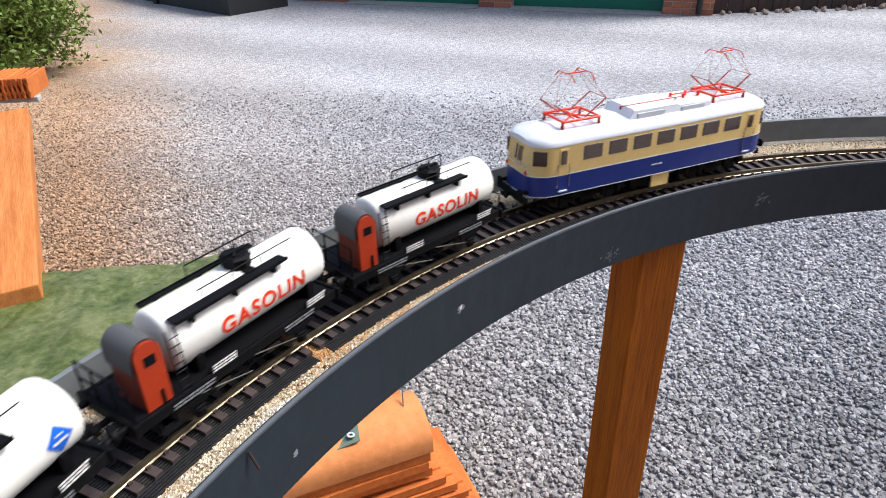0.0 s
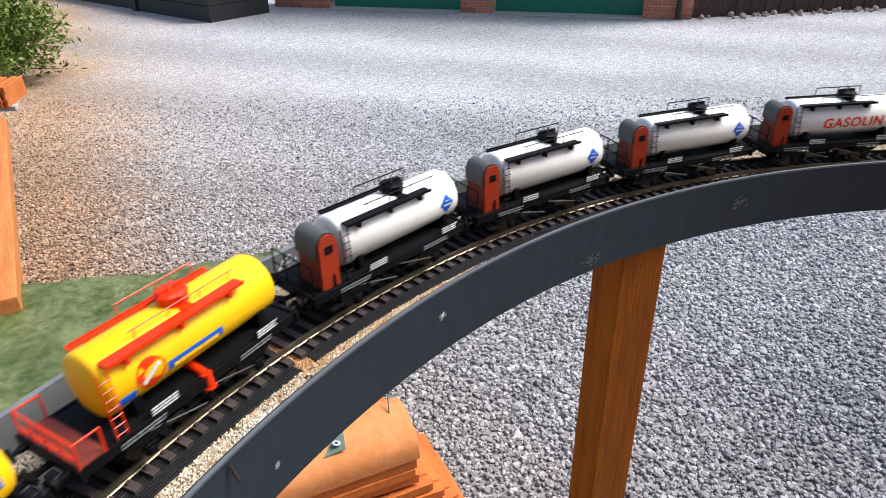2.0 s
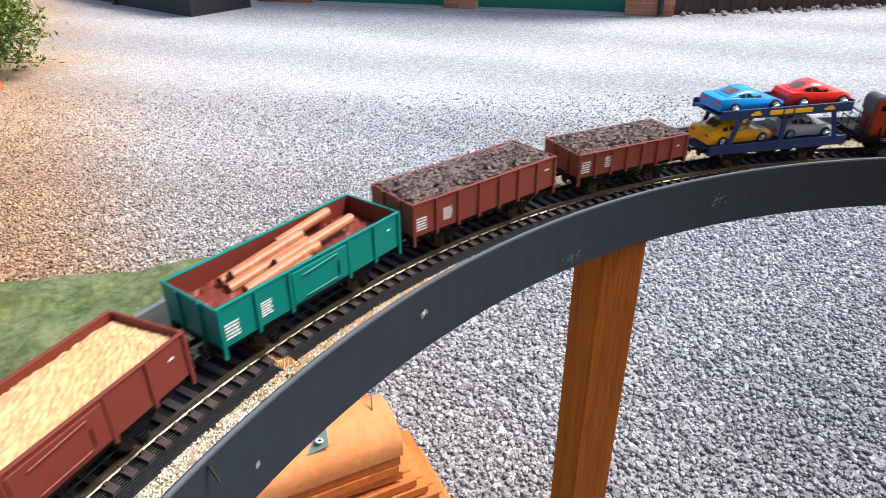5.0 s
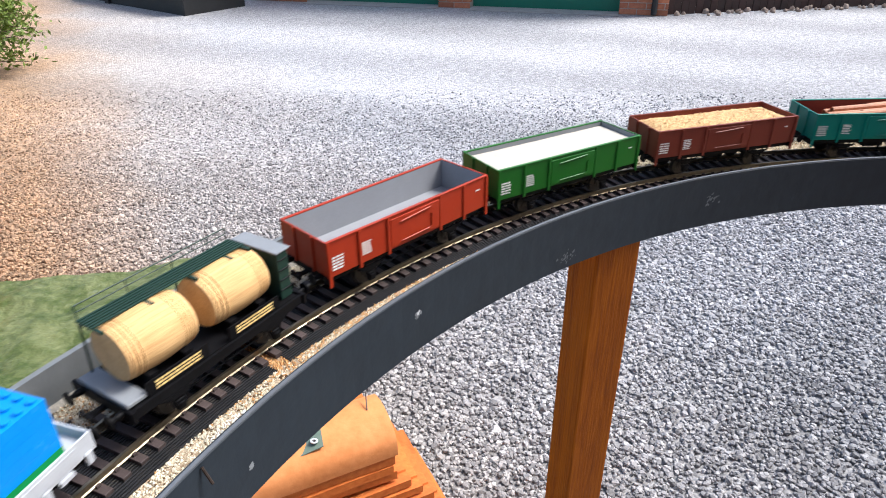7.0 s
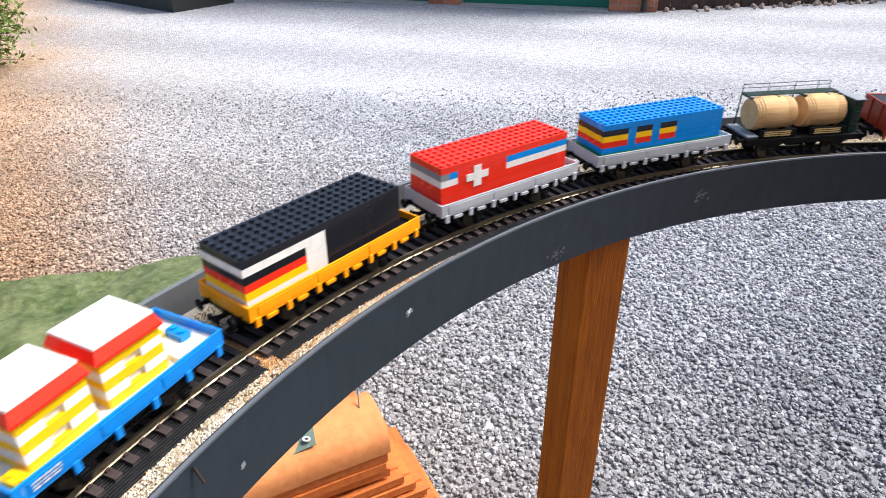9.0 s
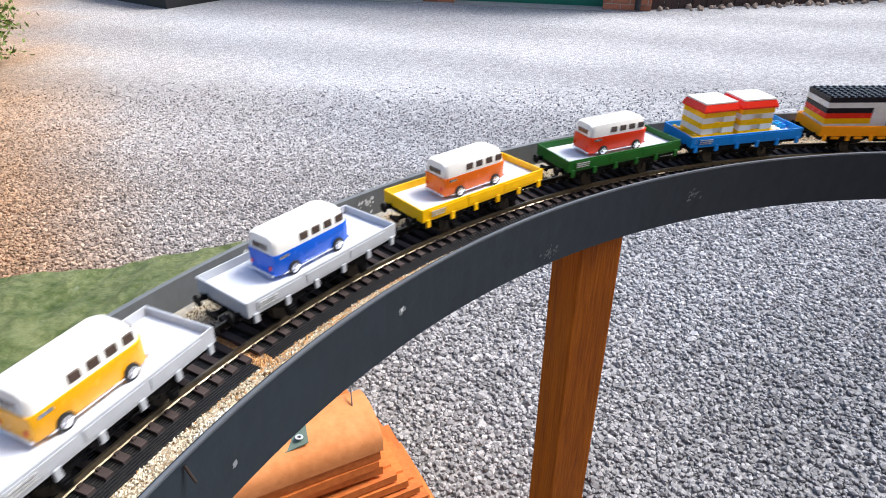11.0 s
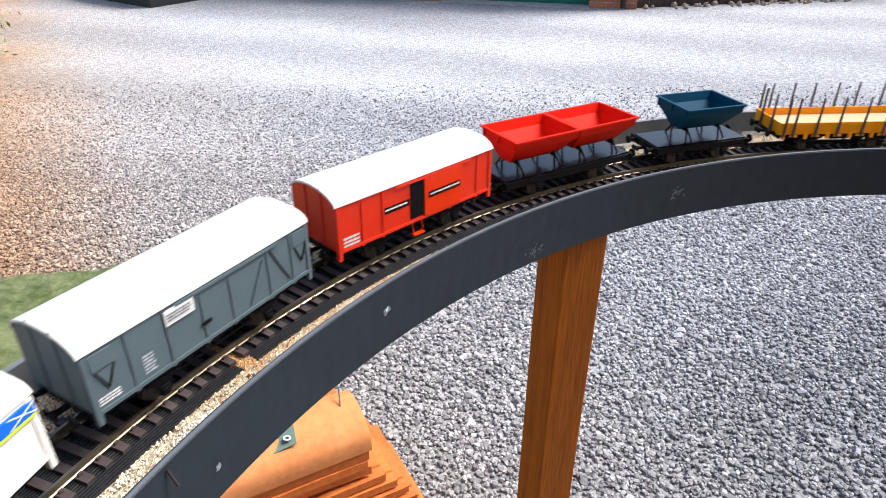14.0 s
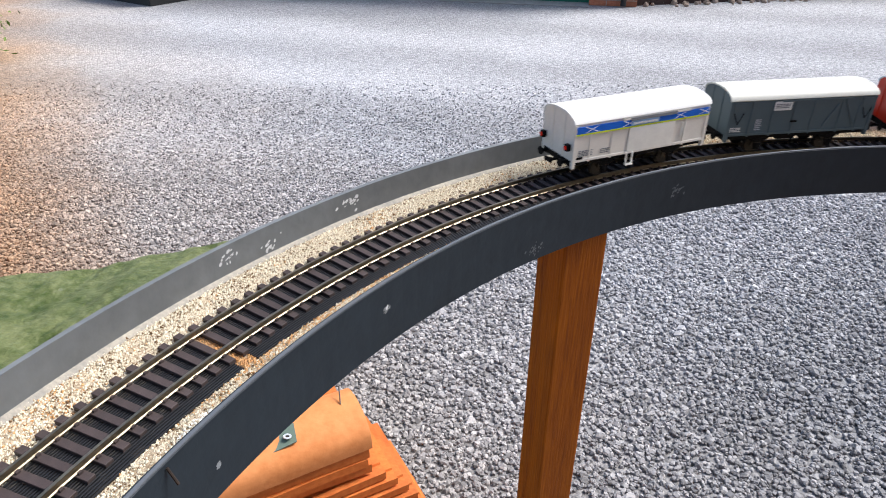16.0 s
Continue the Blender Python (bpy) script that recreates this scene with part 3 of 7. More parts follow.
M_PLANK2 = wood_mat("orange sawn timber", (0.38, 0.115, 0.024), (0.62, 0.24, 0.075), axis=0, scale=16)
timber_stack()
p = thing("tile_row", "row of ribbed terracotta tiles stood on edge", "roof tiles")
bm = bmesh.new()
box(bm, -0.66, 0.02, 0.03, 0.075, 0.0, 0.022, 0.003)
part("batten", bm, M_CONC, p, "pale grey batten under the tiles")
for x in (-0.60, -0.42):
    bm = bmesh.new()
    box(bm, x, x + 0.12, 0.04, 0.22, -0.65, 0.0, 0.004)
    part("bearer", bm, M_PLANK2, p, "upright timber block under the tiles")
bm = bmesh.new()
box(bm, -0.0055, 0.0055, 0, 0.24, 0.0, 0.088, 0.003)
box(bm, -0.0085, 0.0085, 0.0, 0.03, 0.060, 0.092, 0.002)
box(bm, -0.0085, 0.0085, 0.0, 0.02, 0.020, 0.034, 0.002)
STOOD = mesh_of("roof_tile", bm, M_TILE)
for k in range(32):
    ob = new("roof_tile", STOOD)
    ob.parent = p
    ob.matrix_local = pose(-0.020 * k, random.uniform(-0.004, 0.004), 0.022, 0, random.uniform(-9, 3), random.uniform(-2, 2))
p.matrix_world = pose(-2.16, 2.72, 0.650, 0, 0, 14)


# ---- house front: garage doors between brick piers ----
FU = math.atan2(-0.217, 0.976)
front = Matrix.Translation((1.87, 8.95, 0)) @ Matrix.Rotation(FU, 4, "Z")
wall = thing("wall_north", "brick garage front with green doors", "wall")
tagged(wall, kind="structure")
wall.matrix_world = front


def put(name, dims, m, parent, label="", bev=0.0):
    bm = bmesh.new()
    box(bm, *dims, bev)
    return part(name, bm, m, parent, label)


BRICK = {}


def brick(parent, x, y, z, l):
    key = round(l, 3)
    if key not in BRICK:
        bm = bmesh.new()
        box(bm, 0, l, 0, 0.1, 0, 0.065, 0.004)
        BRICK[key] = mesh_of("brick", bm, M_BRICK)
    ob = new("brick", BRICK[key])
    ob.parent = parent
    ob.matrix_local = pose(x, y, z)


def pier(x0, x1):
    core = put("pier", (x0 + 0.006, x1 - 0.006, 0.008, 0.4, 0, 2.3), M_MORTAR, wall, "red brick pier")
    for c in range(9):
        z, x, k = 0.005 + c * 0.075, x0, c % 2
        first = 0.1025 if k else 0.215
        while x < x1 - 0.03:
            l = min(first, x1 - x)
            brick(core, x, 0.0, z, l)
            x += l + 0.01
            first = 0.215
    put("pier_top", (x0, x1, 0.0, 0.4, 0.69, 2.3), M_BRICK, core)


pier(0.0, 0.60)
pier(-2.40, -1.95)
pier(-5.25, -4.35)
for a, b in ((-1.95, 0.0), (-4.35, -2.40)):
    d = put("garage_door", (a + 0.002, b - 0.002, 0.16, 0.2, 0.012, 2.1), M_DOORG, wall, "green up-and-over garage door")
    for k in range(1, 9):
        put("door_rib", (a + 0.04, b - 0.04, 0.150, 0.16, 0.2 * k, 0.2 * k + 0.03), M_DOORG, d)
    put("threshold", (a, b, -0.16, 0.2, 0.002, 0.011), M_CONC, wall, "pale concrete threshold")
put("lintel", (-5.25, 0.60, 0.0, 0.4, 2.302, 2.9), M_BRICK, wall)
bm = bmesh.new()
rod(bm, (0.43, -0.045, 0.02), (0.43, -0.045, 2.6), 0.036, 16)
ob = part("drainpipe", bm, M_DARK, None, smooth=True)
ob.matrix_world = front
tagged(ob, "black drainpipe on the brick pier", "drainpipe")

fence = thing("fence", "dark brown vertical board fence beside the garage", "fence")
fence.matrix_world = Matrix.Translation((2.47, 8.93, 0)) @ Matrix.Rotation(math.atan2(0.58, 2.33), 4, "Z")
bm = bmesh.new()
box(bm, 0, 0.096, 0, 0.02, 0.0, 1.7, 0.003)
BOARD = mesh_of("board", bm, M_FENCE)
for k in range(52):
    ob = new("board", BOARD)
    ob.parent = fence
    ob.matrix_local = pose(0.102 * k, 0.006 * (k % 2), 0.0, 0, 0, 0)
put("rail", (0, 5.3, 0.03, 0.07, 0.4, 0.5), M_FENCE, fence)
put("rail", (0, 5.3, 0.03, 0.07, 1.3, 1.4), M_FENCE, fence)

planter = thing("raised_bed", "low black timber raised bed beside the drive", "raised bed")
planter.matrix_world = Matrix.Translation((-3.74, 8.78, 0)) @ Matrix.Rotation(math.atan2(0.563, -0.826), 4, "Z")
# long side boards a lighter tone than the black end boards
M_BEDB = mat("dark grey boards", (0.03, 0.032, 0.03), 0.8, vary=0.35, scale=7, bump=0.3)
for k in range(3):
    put("board", (0, 1.75, -0.03, 0.0, 0.21 * k, 0.21 * k + 0.2), M_BEDB, planter, "", 0.004)
    put("board", (-0.03, 0.0, -0.96, 0.0, 0.21 * k, 0.21 * k + 0.2), M_DARK, planter, "", 0.004)
put("corner_post", (1.75, 1.85, -0.06, 0.04, 0, 0.66), M_DARK, planter)
put("board", (1.85, 4.6, -0.08, -0.05, 0, 0.62), M_DARK, planter)
put("soil", (0.001, 4.6, -0.94, -0.082, 0.0, 0.55), M_DARK, planter)

# stones heaped along the foot of the fence
rng = random.Random(8)
for k in range(60):
    bm = bmesh.new()
    r = rng.uniform(0.015, 0.045)
    bmesh.ops.create_icosphere(bm, subdivisions=1, radius=r)
    for v in bm.verts:
        v.co *= rng.uniform(0.75, 1.2)
    ob = tagged(part("stone", bm, M_STONE), "pale loose stone at the foot of the fence", "stone", "stones along the fence")
    u = rng.uniform(0.05, 4.2)
    c, s_ = math.cos(0.244), math.sin(0.244)
    o = -rng.uniform(0.03, 0.2)
    ob.matrix_world = pose(2.47 + u * c - o * s_, 8.93 + u * s_ + o * c, r * 0.5, rng.uniform(0, 90), rng.uniform(0, 90), 0)


# plain unseen wall, added behind the camera to block sky light
bm = bmesh.new()
box(bm, 0.35, 9.0, -2.3, -2.0, 0.0, 5.0)
tagged(part("wall_south", bm, mat("red brick house wall", (0.17, 0.075, 0.05), 0.85, vary=0.25, scale=12, bump=0.4)), "plain red brick wall, unseen, added to block sky light", "wall", kind="structure")


# ---- conifer hedge by the drive ----
def hedge():
    p = thing("conifer_shrub", "leafy green conifer shrub at the drive's edge", "shrub")
    rng = random.Random(21)
    bm = bmesh.new()
    base = Vector((-4.75, 5.65, 0))
    limbs = []
    for k in range(260):
        a, el = rng.uniform(0, 6.283), rng.uniform(-0.25, 1.25)
        z0 = rng.uniform(0.12, 1.5)
        ln = rng.uniform(0.45, 0.95) * (1.15 - 0.3 * z0)
        s = base + Vector((0, 0, z0))
        e = s + Vector((math.cos(a) * ln * math.cos(el * 0.6), math.sin(a) * ln * math.cos(el * 0.6), ln * math.sin(el * 0.6) * 0.6 - 0.08))
        e.z = max(0.05, e.z)
        rod(bm, s, e, 0.008, 5, 0.003)
        limbs.append((s, e))
    rod(bm, base, base + Vector((0, 0, 1.7)), 0.07, 10, 0.03)
    part("trunk", bm, M_BARK, p)
    co, fa = [], []
    for s, e in limbs:
        for _ in range(190):
            t = rng.uniform(0.35, 1.05)
            c = s.lerp(e, t) + Vector((rng.gauss(0, 0.07), rng.gauss(0, 0.07), rng.gauss(0, 0.06)))
            if c.z < 0.02:
                continue
            d = Vector((rng.gauss(0, 1), rng.gauss(0, 1), rng.gauss(0, 0.7) - 0.2)).normalized()
            w = d.cross(Vector((rng.gauss(0, 1), rng.gauss(0, 1), rng.gauss(0, 1)))).normalized()
            L, W = rng.uniform(0.03, 0.075), rng.uniform(0.008, 0.017)
            i = len(co)
            co += [c - d * L / 2, c + w * W, c + d * L / 2, c - w * W]
            fa.append((i, i + 1, i + 2, i + 3))
    me = bpy.data.meshes.new("crown")
    me.from_pydata([tuple(q) for q in co], [], fa)
    me.materials.append(M_LEAF)
    ob = new("crown", me)
    ob.parent = p


hedge()

# ---- rolling stock: x along travel, -y towards the inside of the curve, z from the rail head ----
def paint(name, c, rough=0.42, vary=0.06, **k):
    k.setdefault("spec", 0.3)
    return mat(name, c, rough, vary=vary, scale=90, bump=0.06, **k)


P_BLACK = paint("black plastic", (0.004, 0.004, 0.005), 0.6, 0.3, spec=0.12)
P_IRON = mat("dark wheel steel", (0.06, 0.055, 0.05), 0.4, metal=0.8, scale=120)
P_WHITE = paint("cream white plastic", (0.80, 0.79, 0.74), 0.34)
P_REDOX = paint("red oxide paint", (0.35, 0.035, 0.010), 0.4)
P_GREY = paint("grey plastic", (0.21, 0.225, 0.24), 0.45)
P_STAKE = paint("dark grey stake plastic", (0.075, 0.075, 0.078), 0.5)
P_DECKBLACK = paint("glossy black plastic", (0.006, 0.006, 0.008), 0.22, spec=0.5)
P_LGREY = paint("light grey plastic", (0.42, 0.44, 0.47), 0.5)
# grey for wagon insides, darker than the light grey plastic
P_INGREY = paint("mid grey lining", (0.25, 0.26, 0.28), 0.6)
P_DGREY = paint("slate grey plastic", (0.09, 0.125, 0.14), 0.5)
P_RED = paint("bright red plastic", (0.74, 0.034, 0.002), 0.34)
P_YEL = paint("yellow plastic", (0.92, 0.51, 0.003), 0.35)
P_ORA = paint("orange yellow plastic", (0.94, 0.34, 0.003), 0.38)
P_BLUE = paint("navy blue plastic", (0.018, 0.035, 0.12), 0.4)
P_LBLUE = paint("sky blue plastic", (0.006, 0.21, 0.64), 0.35)
P_GREEN = paint("grass green plastic", (0.011, 0.115, 0.013), 0.42)
P_DGREEN = paint("dark green plastic", (0.012, 0.035, 0.025), 0.5)
P_TEAL = paint("teal green plastic", (0.0, 0.17, 0.135), 0.45)
P_PETROL = paint("petrol blue plastic", (0.002, 0.052, 0.098), 0.6, spec=0.12)
P_SKIPRED = paint("signal red plastic", (0.66, 0.013, 0.002), 0.6, spec=0.12)
P_BROWN = paint("brown red paint", (0.16, 0.03, 0.018), 0.5)
P_COALRED = paint("faded red brown paint", (0.19, 0.040, 0.024), 0.5)
P_VERM = paint("vermilion paint", (0.33, 0.030, 0.009), 0.42)
P_CREAM = paint("cream yellow paint", (0.74, 0.54, 0.22), 0.35)
P_COBALT = paint("cobalt blue paint", (0.022, 0.04, 0.21), 0.35)
P_SILVER = paint("silver white roof paint", (0.68, 0.71, 0.76), 0.35)
P_ROOF = paint("off-white roof", (0.55, 0.55, 0.50), 0.55)
P_CHROME = mat("silver trim", (0.75, 0.75, 0.76), 0.25, metal=0.9, scale=80)
P_PRINT = paint("white print", (0.72, 0.72, 0.7), 0.6)
P_DIAM = paint("blue print", (0.008, 0.12, 0.60), 0.5)
P_TEALB = paint("dull blue print", (0.015, 0.11, 0.24), 0.5)
P_LIME = paint("lime print", (0.55, 0.72, 0.02), 0.5)
P_GLASS = mat("smoked window glass", (0.085, 0.06, 0.048), 0.1, vary=0.2, coat=0.5)
P_TYRE = mat("black rubber", (0.015, 0.015, 0.016), 0.7)
P_LAMP = mat("red lamp glass", (0.7, 0.02, 0.01), 0.15)
P_WOOD = wood_mat("turned beech", (0.50, 0.28, 0.11), (0.72, 0.47, 0.22), axis=0, scale=30)
P_COAL = mat("brown coal lumps", (0.05, 0.033, 0.029), 0.85, color2=(0.24, 0.17, 0.15), scale=70, bump=0.6)
P_CHIP = mat("wood chips", (0.32, 0.18, 0.07), 0.85, color2=(0.68, 0.46, 0.22), scale=200, bump=1.0)
P_SAND = mat("pale sand", (0.46, 0.425, 0.37), 0.9, vary=0.08, scale=200, bump=0.5)
P_PIPE = mat("copper brown tube", (0.3, 0.09, 0.03), 0.5, color2=(0.5, 0.2, 0.09), scale=50)
P_CABROOF = paint("dull grey roof", (0.075, 0.077, 0.08), 0.6)
MOVES = []
TURNING = []
CACHE = {}


def shared(name, key, make, material, parent, x=0.0, y=0.0, z=0.0, label="", smooth=False, rz=0.0):
    """A part on a mesh that all alike parts share."""
    if key not in CACHE:
        bm = bmesh.new()
        make(bm)
        CACHE[key] = mesh_of(name, bm, material, smooth)
    ob = new(name, CACHE[key])
    ob.parent = parent
    ob.matrix_local = pose(x, y, z, 0, 0, rz)
    return tagged(ob, label)


def b_(name, dims, material, parent, label="", bev=0.0):
    bm = bmesh.new()
    box(bm, *dims, bev)
    return part(name, bm, material, parent, label)


def ride(ob, s0, z=0.0):
    MOVES.append((ob, s0, z))
    return ob


def wheel_bm(bm):
    rod(bm, (0, -0.0018, 0), (0, 0.0012, 0), 0.0104, 24)
    rod(bm, (0, 0.0012, 0), (0, 0.0024, 0), 0.0118, 24)
    rod(bm, (0, -0.0026, 0), (0, -0.0018, 0), 0.0035, 10)
    for k in range(6):
        a = k * math.pi / 3
        box(bm, 0.0055 * math.cos(a) - 0.001, 0.0055 * math.cos(a) + 0.001, -0.0022, -0.0018, 0.0055 * math.sin(a) - 0.001, 0.0055 * math.sin(a) + 0.001)


def axle_box_bm(bm):
    box(bm, -0.0035, 0.0035, -0.003, 0.0, 0.0065, 0.0145, 0.0006)
    box(bm, -0.0022, 0.0022, -0.0042, -0.003, 0.0085, 0.0125, 0.0005)
    for k in range(4):
        box(bm, -0.013 + k * 0.0025, 0.013 - k * 0.0025, -0.0025, -0.0005, 0.0195 - k * 0.0012, 0.0205 - k * 0.0012)
    for sx in (-1, 1):
        rod(bm, (sx * 0.0125, -0.0015, 0.02), (sx * 0.0145, -0.0015, 0.025), 0.0008, 6)
        rod(bm, (sx * 0.0035, -0.0015, 0.008), (sx * 0.007, -0.0015, 0.024), 0.0008, 6)


def buffer_bm(bm):
    rod(bm, (0, 0, 0), (0.006, 0, 0), 0.0022, 10)
    rod(bm, (0.006, 0, 0), (0.0095, 0, 0), 0.0014, 8)
    rod(bm, (0.0095, 0, 0), (0.0108, 0, 0), 0.0046, 14)


def coupling_bm(bm):
    box(bm, 0.0, 0.012, -0.0016, 0.0016, -0.0012, 0.0012)
    box(bm, 0.011, 0.0135, -0.006, 0.006, -0.0012, 0.003, 0.0004)
    rod(bm, (0.004, 0, 0), (0.015, 0.0, 0.004), 0.0009, 6)


def wheels(p, xs, y=0.0163):
    for x in xs:
        for sy in (-1, 1):
            TURNING.append((shared("wheel", "wheel", wheel_bm, P_IRON, p, x, sy * y, 0.0104, smooth=True, rz=0 if sy < 0 else 180), x, sy * y, 0 if sy < 0 else 180))
        bm = bmesh.new()
        rod(bm, (x, -0.015, 0.0104), (x, 0.015, 0.0104), 0.0018, 8)
        part("axle", bm, P_BLACK, p)


def chassis(p, L, wb, material=None, zf=0.027, w=0.026):
    material = material or P_BLACK
    h = L / 2
    for sy in (-1, 1):
        b_("sole_bar", (-h + 0.002, h - 0.002, sy * w - 0.0012, sy * w + 0.0012, zf - 0.0065, zf), material, p)
        for sx in (-1, 1):
            shared("axle_box", "axlebox%d" % sy, axle_box_bm, P_BLACK, p, sx * wb / 2, sy * (w - 0.001), 0, rz=0 if sy < 0 else 180)
            shared("buffer", "buffer", buffer_bm, P_BLACK, p, sx * h, sy * 0.0195, zf - 0.003, smooth=True, rz=0 if sx > 0 else 180)
    for sx in (-1, 1):
        b_("buffer_beam", (sx * h - 0.0012, sx * h + 0.0012, -0.029, 0.029, zf - 0.0075, zf + 0.0005), material, p)
        shared("coupling", "coupling", coupling_bm, P_BLACK, p, sx * h, 0, zf - 0.007, rz=0 if sx > 0 else 180)
    wheels(p, (-wb / 2, wb / 2))
    b_("floor_frame", (-h + 0.003, h - 0.003, -w + 0.002, w - 0.002, zf - 0.003, zf - 0.0002), P_BLACK, p)
    bm = bmesh.new()
    box(bm, -0.012, 0.012, -0.012, 0.012, 0.012, zf - 0.003)
    rod(bm, (-wb / 2 + 0.012, -0.0215, 0.012), (wb / 2 - 0.012, -0.0215, 0.012), 0.0007, 6)
    rod(bm, (-wb / 2 + 0.012, 0.0215, 0.012), (wb / 2 - 0.012, 0.0215, 0.012), 0.0007, 6)
    rod(bm, (0, -0.0215, 0.012), (0, -0.0215, zf - 0.003), 0.0012, 6)
    rod(bm, (0, 0.0215, 0.012), (0, 0.0215, zf - 0.003), 0.0012, 6)
    part("brake_gear", bm, P_BLACK, p)


def bars(p, x, z, w, h, n, y, material=None, name="lettering", seed=1):
    """Print too small to read: short plain bars in rows."""
    rng = random.Random(seed * 77 + n)
    bm = bmesh.new()
    step = h / max(1, n)
    for i in range(n):
        x0 = x
        while x0 < x + w - 0.0008:
            l = rng.uniform(0.0015, 0.005)
            x1 = min(x + w, x0 + l)
            box(bm, x0, x1, y - 0.00025, y, z + i * step, z + i * step + step * 0.55)
            x0 = x1 + 0.0008
    return part(name, bm, material or P_PRINT, p, "small white print")


# ---- tank wagons ----
def tank_bm(bm, x0, x1, r, zc, n=40):
    secs = []
    for x, f in ((x0, 0.86), (x0 + 0.0012, 0.955), (x0 + 0.003, 1.0), (x1 - 0.003, 1.0), (x1 - 0.0012, 0.955), (x1, 0.86)):
        secs.append([(x, r * f * math.sin(2 * math.pi * i / n), zc + r * f * math.cos(2 * math.pi * i / n)) for i in range(n)])
    for x, f in ((x0 - 0.0013, 0.6), (x0 - 0.0018, 0.25)):
        secs.insert(0, [(x, r * f * math.sin(2 * math.pi * i / n), zc + r * f * math.cos(2 * math.pi * i / n)) for i in range(n)])
    for x, f in ((x1 + 0.0013, 0.6), (x1 + 0.0018, 0.25)):
        secs.append([(x, r * f * math.sin(2 * math.pi * i / n), zc + r * f * math.cos(2 * math.pi * i / n)) for i in range(n)])
    loft(bm, secs)


def wrap(bm, shape, x, v, r, zc):
    """A flat outline (u, v) bent onto the tank's near side and given a little depth."""
    rings = []
    for e in (0.0, 0.00035):
        rings.append([(x + u, -(r + e) * math.cos((v + w) / r), zc + (r + e) * math.sin((v + w) / r)) for u, w in shape])
    loft(bm, rings)


def wrap_rect(bm, x, v, w, h, r, zc, slant=0.0, nv=5):
    for k in range(nv):
        a, b = h * k / nv, h * (k + 1) / nv
        wrap(bm, [(slant * a, a), (w + slant * a, a), (w + slant * b, b), (slant * b, b)], x, v, r, zc)


def word(p, text, x, v, width, height, r, zc, material, label):
    """Lettering bent round the tank's near side."""
    cu = bpy.data.curves.new(text, "FONT")
    cu.body, cu.extrude, cu.offset, cu.space_character = text, 0.02, 0.018, 1.12
    tmp = bpy.data.objects.new(text, cu)
    scene.collection.objects.link(tmp)
    bpy.context.view_layer.update()
    me = bpy.data.meshes.new_from_object(tmp.evaluated_get(bpy.context.evaluated_depsgraph_get()))
    bpy.data.objects.remove(tmp)
    bm = bmesh.new()
    bm.from_mesh(me)
    bpy.data.meshes.remove(me)
    bmesh.ops.triangulate(bm, faces=bm.faces)
    bmesh.ops.subdivide_edges(bm, edges=[e for e in bm.edges if e.calc_length() > 0.15], cuts=3)
    xs, ys = [q.co.x for q in bm.verts], [q.co.y for q in bm.verts]
    x0, x1, y0, y1 = min(xs), max(xs), min(ys), max(ys)
    for q in bm.verts:
        a, rr = (v + (q.co.y - y0) / (y1 - y0) * height) / r, r + 0.0003 + (0.0002 if q.co.z > 0 else -0.0003)
        q.co = (x + (q.co.x - x0) / (x1 - x0) * width, -rr * math.cos(a), zc + rr * math.sin(a))
    part("lettering", bm, material, p, label)


def mark_blocks(p, count, x, v, w, h, gap, r, zc, material, label):
    """A maker's mark as a row of plain upright blocks."""
    for i in range(count):
        bm = bmesh.new()
        wrap_rect(bm, x + i * (w + gap), v, w, h, r, zc)
        part("mark", bm, material, p, label)


